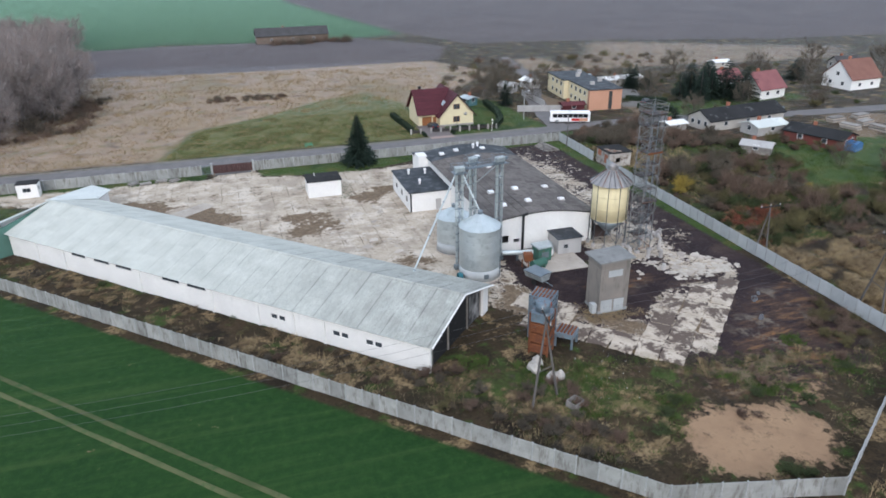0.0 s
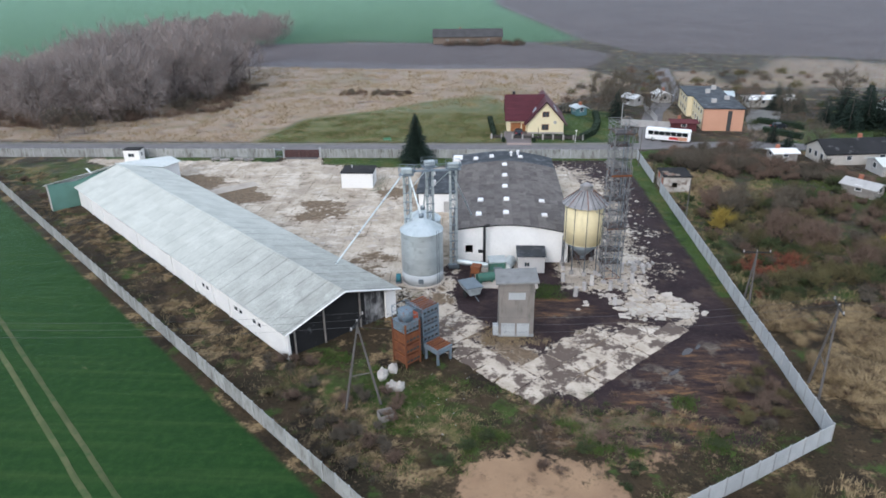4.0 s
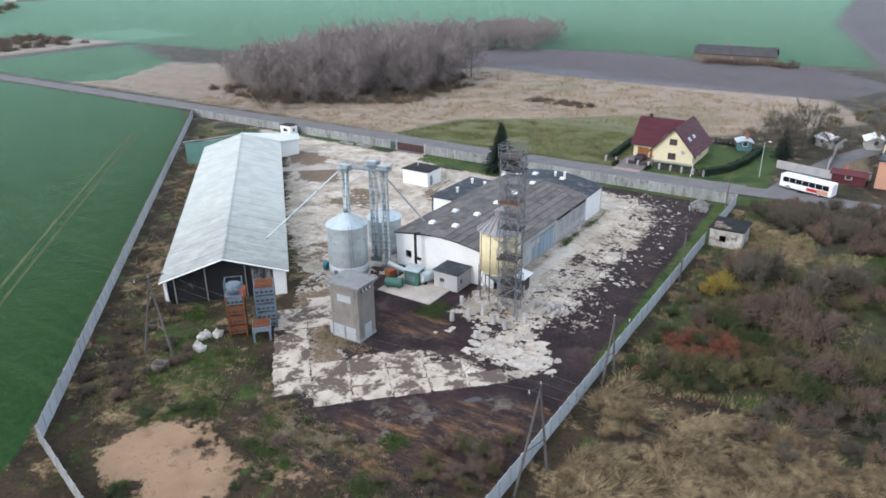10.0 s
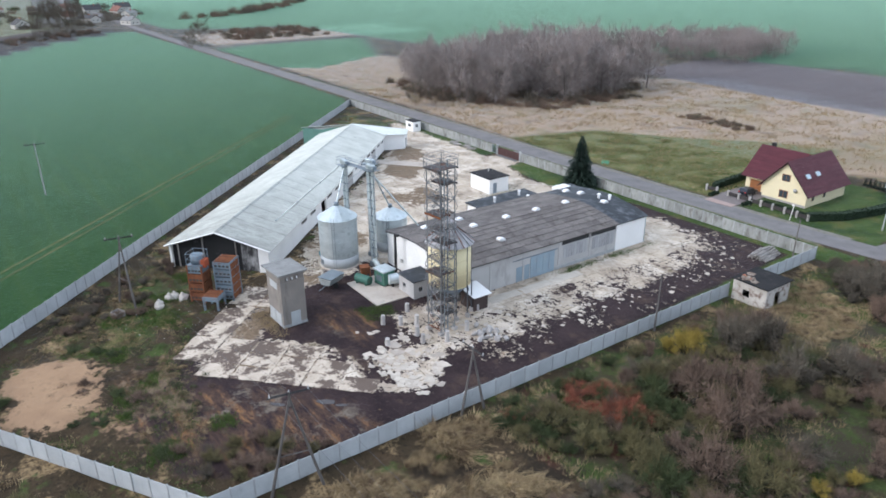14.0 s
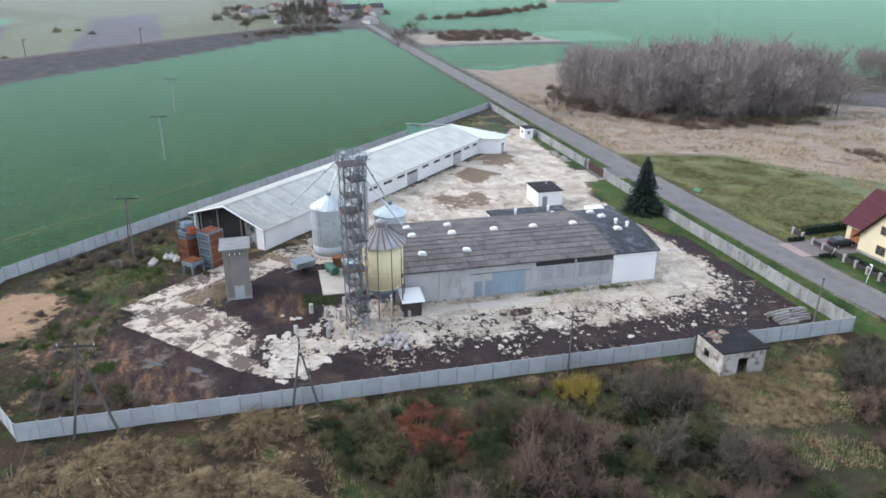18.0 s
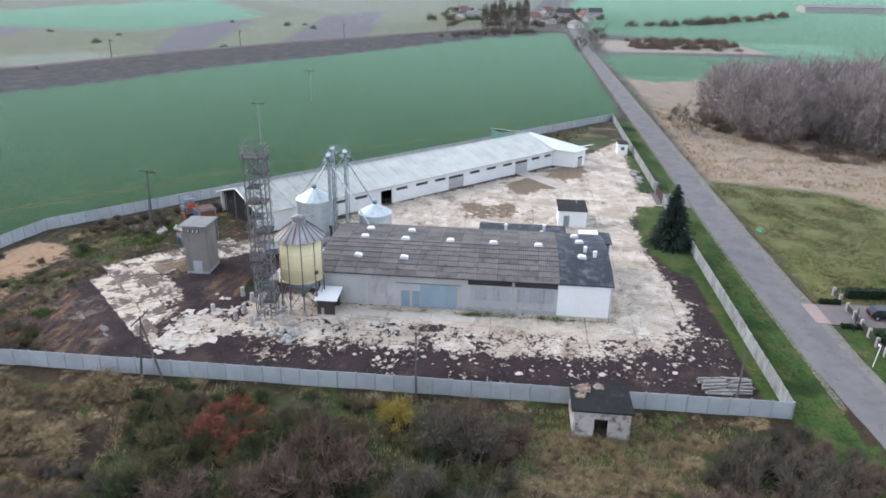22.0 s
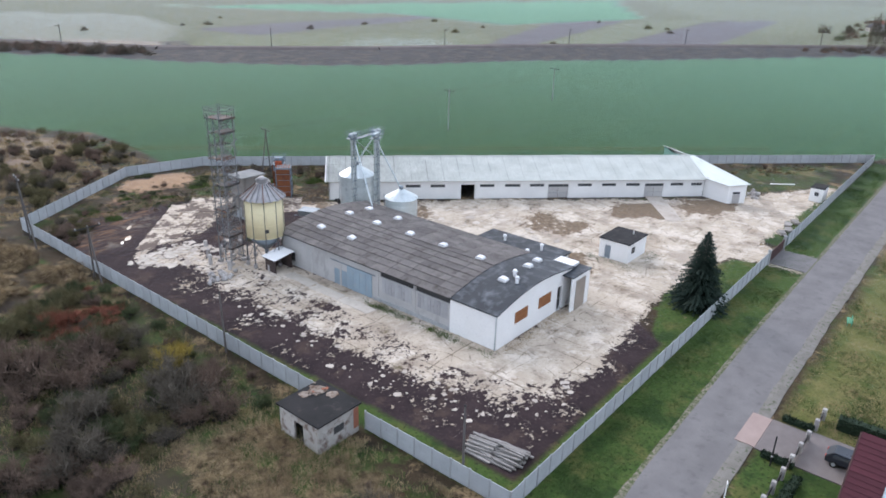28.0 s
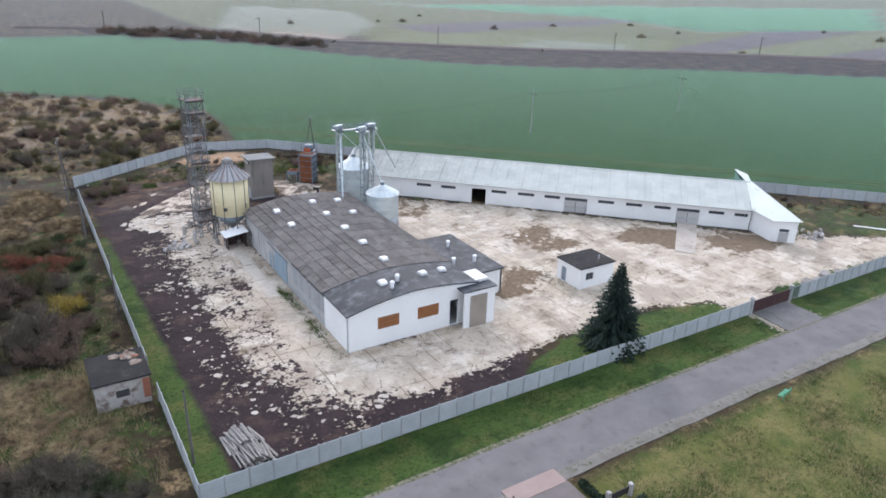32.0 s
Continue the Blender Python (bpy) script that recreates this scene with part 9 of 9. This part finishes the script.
tufts([(-74, 142), (28, 44), (33, 40), (30, 54), (16, 62), (-38, 114), (-52, 134)], 1500, 16, 0.3, 0.022, 0.8, GREEN_TUFT, "green_weeds", "green weeds along the barn", 0.3)
tufts([(16, 61), (33, 40), (47, 36), (71, 52), (60, 54), (40, 58), (28, 63)], 1300, 14, 0.3, 0.02, 1.1, DRY_GRASS, "dry_grass", "sparse dry grass on rough soil", 0.3)
tufts([(16, 61), (33, 40), (47, 36), (71, 52), (50, 56), (28, 63)], 1100, 20, 0.28, 0.028, 0.9, LEAFY, "green_weeds", "green weeds on rough soil", 0.35)
tufts([(74, 78), (90, 80), (125, 90), (125, 130), (75, 142)], 3800, 18, 0.38, 0.03, 0.9, LEAFY, "green_weeds", "green undergrowth between bushes", 0.4)
tufts([(-70, 145.2), (72, 145.2), (78, 149.6), (-70, 149.6)], 3600, 14, 0.2, 0.014, 0.7, GREEN_TUFT, "verge_grass", "short green roadside grass", 0.2)
tufts([(-15, 158), (45, 158), (46, 188), (11, 190), (-8, 181)], 8000, 12, 0.24, 0.022, 0.95, GREEN_TUFT, "lawn_tufts", "patchy green tufts on the rough lawn", 0.22)
tufts([(-15, 158), (45, 158), (46, 188), (11, 190), (-8, 181)], 5000, 12, 0.24, 0.02, 0.95, DRY_GRASS, "lawn_tufts", "withered yellow tufts on the rough lawn", 0.22)
tufts([(-105, 160), (-18, 159), (-12, 182), (10, 192), (60, 200), (70, 250), (-40, 270)], 9000, 10, 0.55, 0.035, 0.9, DRY_GRASS, "reeds", "pale dry reeds and marsh grass")

tufts([(46.5, 79), (51, 78.6), (51.6, 82.6), (47.6, 83.4)], 200, 20, 0.22, 0.03, 1.0, LEAFY, "grass_patch", "bright green grass patch beside the plinth", 0.3)
tufts([(40, 67), (48, 67), (48, 69.2), (46.5, 69), (46.6, 73), (45.9, 73), (45.9, 68.8), (41.6, 68.8), (41.5, 73), (40, 73)], 160, 18, 0.35, 0.02, 0.8, DRY_GRASS, "dry_grass", "weeds at the foot of the tower", 0.25)
tufts([(18, 122), (20, 122), (21, 131), (11, 131), (11, 129.2), (18.6, 129.2)], 120, 18, 0.22, 0.02, 0.8, GREEN_TUFT, "grass_patch", "grass growing round the white shed", 0.25)
tufts([(52.6, 109.5), (53.2, 109.5), (53.2, 129.6), (38.5, 129.7), (38.5, 129.1), (52.6, 129.1)], 130, 16, 0.28, 0.025, 0.9, DRY_GRASS, "dry_grass", "weeds along the foot of the hall", 0.2)
tufts([(29.1, 74.4), (30.0, 75.3), (-21.8, 125.3), (-22.7, 124.4)], 380, 14, 0.22, 0.02, 0.9, LEAFY, "green_weeds", "green weeds on the barn court", 0.3)
for cx_, cy_, rr_, n_ in ((37.5, 46.5, 2.2, 90), (40.5, 49.6, 2.0, 90), (52.4, 45.6, 1.8, 70), (54.6, 47.4, 1.4, 60), (50.6, 49.4, 1.6, 60), (62.0, 50.2, 1.8, 70), (60.4, 56.4, 1.3, 40), (48.0, 51.6, 1.4, 50), (31.0, 52.0, 2.0, 80), (34.0, 57.0, 2.6, 110), (27.4, 59.6, 2.4, 100), (23.0, 63.0, 2.0, 80)):
    tufts([(cx_ - rr_, cy_ - rr_ * 0.7), (cx_ + rr_ * 0.8, cy_ - rr_), (cx_ + rr_, cy_ + rr_ * 0.6), (cx_ - rr_ * 0.6, cy_ + rr_)], n_, 22, 0.42, 0.035, 0.9, LEAFY, "weed_clump", "bright green weeds sprouting from bare soil", 0.25)
tufts([(53.2, 109.0), (54.2, 109.0), (54.4, 129.4), (53.2, 129.4)], 150, 18, 0.3, 0.03, 0.9, LEAFY, "green_weeds", "weeds and moss along the hall wall", 0.25)
tufts([(38.0, 129.3), (53.0, 129.3), (53.2, 130.6), (38.0, 130.6)], 110, 16, 0.2, 0.025, 1.0, DRY_GRASS, "dry_grass", "withered weeds in front of the white gable", 0.3)
lit = Soup()
for x, y in rg.normal((36.5, 57.5), (3.6, 3.4), (60, 2)):
    c = np.array([x, y, 0.06])
    lit.add(c + rg.normal(0, 0.05, (4, 3)) * np.array([1, 1, 0.3]), [(0, 1, 2), (0, 2, 3)])
part("scrap", lit.mesh("scrap", WHITE_PLASTIC), None, thing("scattered_litter", pose(0, 0, 0), "small white scraps of litter among the weeds", "litter", kind="stuff"))

# ---- railway beyond the crop ----
rail = thing("railway_line", pose(0, 0, 0), "distant railway with overhead line masts beyond the field", "railway")
line = [(70, -262), (-12, -228), (-68, -153), (-150, -89), (-215, -55), (-275, -13), (-330, 32), (-412, 100)]
for a, b in zip(line, line[1:]):
    d = Vector((b[0] - a[0], b[1] - a[1], 0))
    m = Matrix.Translation((*a, 0)) @ Matrix.Rotation(math.atan2(d.y, d.x), 4, "Z")
    part("embankment", prism([(-6, -0.3), (6, -0.3), (3, 1.0), (-3, 1.0)], 0, d.length), surface("ballast_bank", (0.11, 0.095, 0.09), (0.085, 0.072, 0.07), None, 0.3, 0.95) if a[0] == 70 else bpy.data.materials["ballast_bank"], rail).matrix_basis = m @ pose(0, 0, 0, 0, 0, -90)
    n = int(d.length / 55)
    for i in range(n):
        p = Vector((*a, 0)) + d * ((i + 0.5) / n)
        ms = part("mast", bar((p.x, p.y, 0.5), (p.x, p.y, 9.5), 0.16, 5), BLACK_STEEL, rail)
        side_ = Vector((d.y, -d.x, 0)).normalized() * (7.0 if i % 2 else 3.0)
        part("bracket", bar((p.x, p.y, 8.8), (p.x + side_.x, p.y + side_.y, 9.1), 0.14, 4), BLACK_STEEL, ms)
        if i % 2:
            part("second_mast", bar((p.x + side_.x, p.y + side_.y, 0.5), (p.x + side_.x, p.y + side_.y, 9.5), 0.16, 5), BLACK_STEEL, ms)

# ---- broken slabs of the yard, last ----
rng = random.Random(99)


def slab_mesh(i):
    r = random.Random(200 + i)
    bm = bmesh.new()
    n = r.randint(4, 6)
    lo, hi = [], []
    for k in range(n):
        a = 2 * math.pi * (k + r.uniform(-0.3, 0.3)) / n
        q = r.uniform(0.65, 1.15)
        lo.append(bm.verts.new((q * math.cos(a), q * math.sin(a) * 0.75, -0.1)))
        hi.append(bm.verts.new((q * 0.95 * math.cos(a), q * 0.95 * math.sin(a) * 0.75, 0.05)))
    bm.faces.new(hi)
    for k in range(n):
        bm.faces.new((lo[k], lo[(k + 1) % n], hi[(k + 1) % n], hi[k]))
    return mesh_of("slab", bm, SLAB)


slabs = [slab_mesh(i) for i in range(14)]
paving = thing("yard_paving", pose(0, 0, 0), "broken pale concrete slabs scattered in dark mud", "paving", kind="structure")


def lay(poly, n, lo, hi):
    poly = [tuple(map(float, p)) for p in poly]
    xs, ys = [p[0] for p in poly], [p[1] for p in poly]
    k = 0
    while k < n:
        x, y = rng.uniform(min(xs), max(xs)), rng.uniform(min(ys), max(ys))
        if inside(np.array([x]), np.array([y]), poly, 0.2)[0] < 0.5:
            continue
        s = lo + (hi - lo) * rng.random() ** 2
        piece("slab", slabs[rng.randrange(14)], paving, pose(x, y, rng.uniform(-0.03, 0.0), rng.uniform(-2, 2), rng.uniform(-2, 2), rng.uniform(0, 360)) @ Matrix.Diagonal((s, s, 0.8, 1)))
        k += 1


lay([(60, 92), (66, 90), (68, 120), (65, 136), (58, 141), (40, 141.5), (38, 139.5), (57, 137.5), (61, 128)], 130, 0.15, 0.6)
lay([(57, 74.5), (65, 74.5), (68, 78), (62, 82.5), (56, 80)], 45, 0.4, 1.3)
lay([(52, 76), (62, 80), (64, 92), (58, 96), (56, 84)], 50, 0.3, 0.9)
lay([(14, 92), (28, 98), (28, 110), (20, 120), (8, 104)], 30, 0.4, 1.1)

def muddy_slab_material():
    """Cast concrete with mud drawn over the slabs in broad wavering patches."""
    mt, nodes, links = material("muddy_cast_slab")
    nt = mt.node_tree
    pos = nodes.new("ShaderNodeNewGeometry").outputs["Position"]
    tone_ = noise_node(nt, pos, 0.5, 5.0, 0.6)
    mud_ = math_node(nt, "ADD", math_node(nt, "MULTIPLY", noise_node(nt, pos, 0.3, 7.0, 0.66), 0.7), math_node(nt, "MULTIPLY", noise_node(nt, pos, 1.1, 5.0, 0.66), 0.3))
    grit_ = noise_node(nt, pos, 5.0, 4.0, 0.7)
    col = mix(nt, ramp(nt, tone_, 0.38, 0.62), (0.54, 0.465, 0.38), (0.43, 0.365, 0.29))
    col = mix(nt, math_node(nt, "MULTIPLY", ramp(nt, grit_, 0.5, 0.75), 0.5), col, (0.28, 0.235, 0.19))
    col = mix(nt, math_node(nt, "MULTIPLY", ramp(nt, mud_, 0.475, 0.525), 0.9), col, (0.082, 0.058, 0.048))
    bsdf = nodes["Principled BSDF"]
    links.new(col, bsdf.inputs["Base Color"])
    bsdf.inputs["Roughness"].default_value = 0.9
    bsdf.inputs["Specular IOR Level"].default_value = 0.2
    return mt


TRACK_SLAB = muddy_slab_material()
WHITE_SLAB = surface("bleached_broken_slab", (0.52, 0.47, 0.405), (0.42, 0.375, 0.32), (0.30, 0.26, 0.22), 0.8, 0.92, bump=0.4, vary=0.08, stain_lo=0.6, stain_hi=0.8)


def plate_mesh(i, w, d, mt):
    """A cast slab with crumbled, wavering edges."""
    r = random.Random(400 + i)
    bm = bmesh.new()
    ring = []
    for x0, y0, x1, y1 in ((-1, -1, 1, -1), (1, -1, 1, 1), (1, 1, -1, 1), (-1, 1, -1, -1)):
        for k in range(5):
            f = k / 5
            ring.append(((x0 + (x1 - x0) * f) * (w / 2 - r.uniform(-0.02, 0.24)), (y0 + (y1 - y0) * f) * (d / 2 - r.uniform(-0.02, 0.24))))
    hi = [bm.verts.new((x, y, 0.045)) for x, y in ring]
    lo = [bm.verts.new((x * 1.015, y * 1.015, -0.1)) for x, y in ring]
    bm.faces.new(hi)
    for k in range(20):
        bm.faces.new((lo[k], lo[(k + 1) % 20], hi[(k + 1) % 20], hi[k]))
    return mesh_of("slab", bm, mt)


track_paving = thing("track_paving", pose(0, 0, 0), "large muddy cast concrete slabs of the turning track", "paving", kind="structure")
TRACK_RUN = [(33.5, 77.0), (33.5, 69.5), (39.0, 64.0), (43.6, 59.6), (47.5, 56.2), (51.6, 57.9), (59.1, 65.2), (64.5, 71.8), (58.2, 71.6), (53.5, 71.0), (48.0, 67.0), (44.5, 64.0), (40.0, 67.0), (38.5, 71.5), (37.5, 77.0)]
big_slabs = [plate_mesh(i, 4.25, 2.9, TRACK_SLAB) for i in range(9)]
for i in range(-6, 12):
    for j in range(0, 9):
        u, v = i * 4.2, j * 2.85 - 4.45
        x, y = 47.5 + 0.707 * (u - v), 62.0 + 0.707 * (u + v)
        if inside(np.array([x]), np.array([y]), TRACK_RUN, 0.4)[0] > 0.5 and rng.random() > 0.03:
            piece("slab", big_slabs[rng.randrange(9)], track_paving, pose(x + rng.uniform(-0.05, 0.05), y + rng.uniform(-0.05, 0.05), rng.uniform(-0.02, 0.0), rng.uniform(-0.5, 0.5), rng.uniform(-0.5, 0.5), 45 + rng.uniform(-1, 1) + 180 * rng.randrange(2)))
bleached = [plate_mesh(30 + i, 1.7, 1.3, WHITE_SLAB) for i in range(6)]
for i in range(64):
    f, g = rng.random(), rng.uniform(-1, 1)
    x, y = 57.2 + 10.5 * f + g * 1.2, 75.2 + 1.2 * f - g * 1.9
    k = rng.uniform(0.25, 0.68)
    piece("slab", bleached[rng.randrange(6)], track_paving, pose(x, y, rng.uniform(-0.02, 0.03), rng.uniform(-2, 2), rng.uniform(-2, 2), rng.uniform(0, 360)) @ Matrix.Diagonal((k, k, 1, 1)))
apron = [plate_mesh(50 + i, 5.6, 1.9, WHITE_SLAB) for i in range(3)]
for i in range(3):
    piece("slab", apron[i], track_paving, pose(55.0 + 0.15 * i, 97.5 + i * 5.7, -0.01, 0, 0, 90 + rng.uniform(-1, 1)))

# puddles on the dark soil
PUDDLE, pnodes, plinks = material("standing_water")
pnodes["Principled BSDF"].inputs["Base Color"].default_value = (0.045, 0.035, 0.033, 1)
pnodes["Principled BSDF"].inputs["Roughness"].default_value = 0.06
for x, y, rx_, ry_, turn_ in ((60.9, 61.9, 0.9, 0.35, 40), (63.4, 66.2, 1.3, 0.42, 48), (64.9, 67.3, 0.7, 0.26, 60)):
    bm = bmesh.new()
    ring = [bm.verts.new((rx_ * math.cos(k * 0.3927) * rng.uniform(0.7, 1.2), ry_ * math.sin(k * 0.3927) * rng.uniform(0.7, 1.2), 0)) for k in range(16)]
    bm.faces.new(ring)
    tagged(part("puddle", bm, PUDDLE, None), "shallow rain puddle on dark muddy soil", "puddle", "rain puddles", "structure").matrix_basis = pose(x, y, 0.035, 0, 0, turn_)
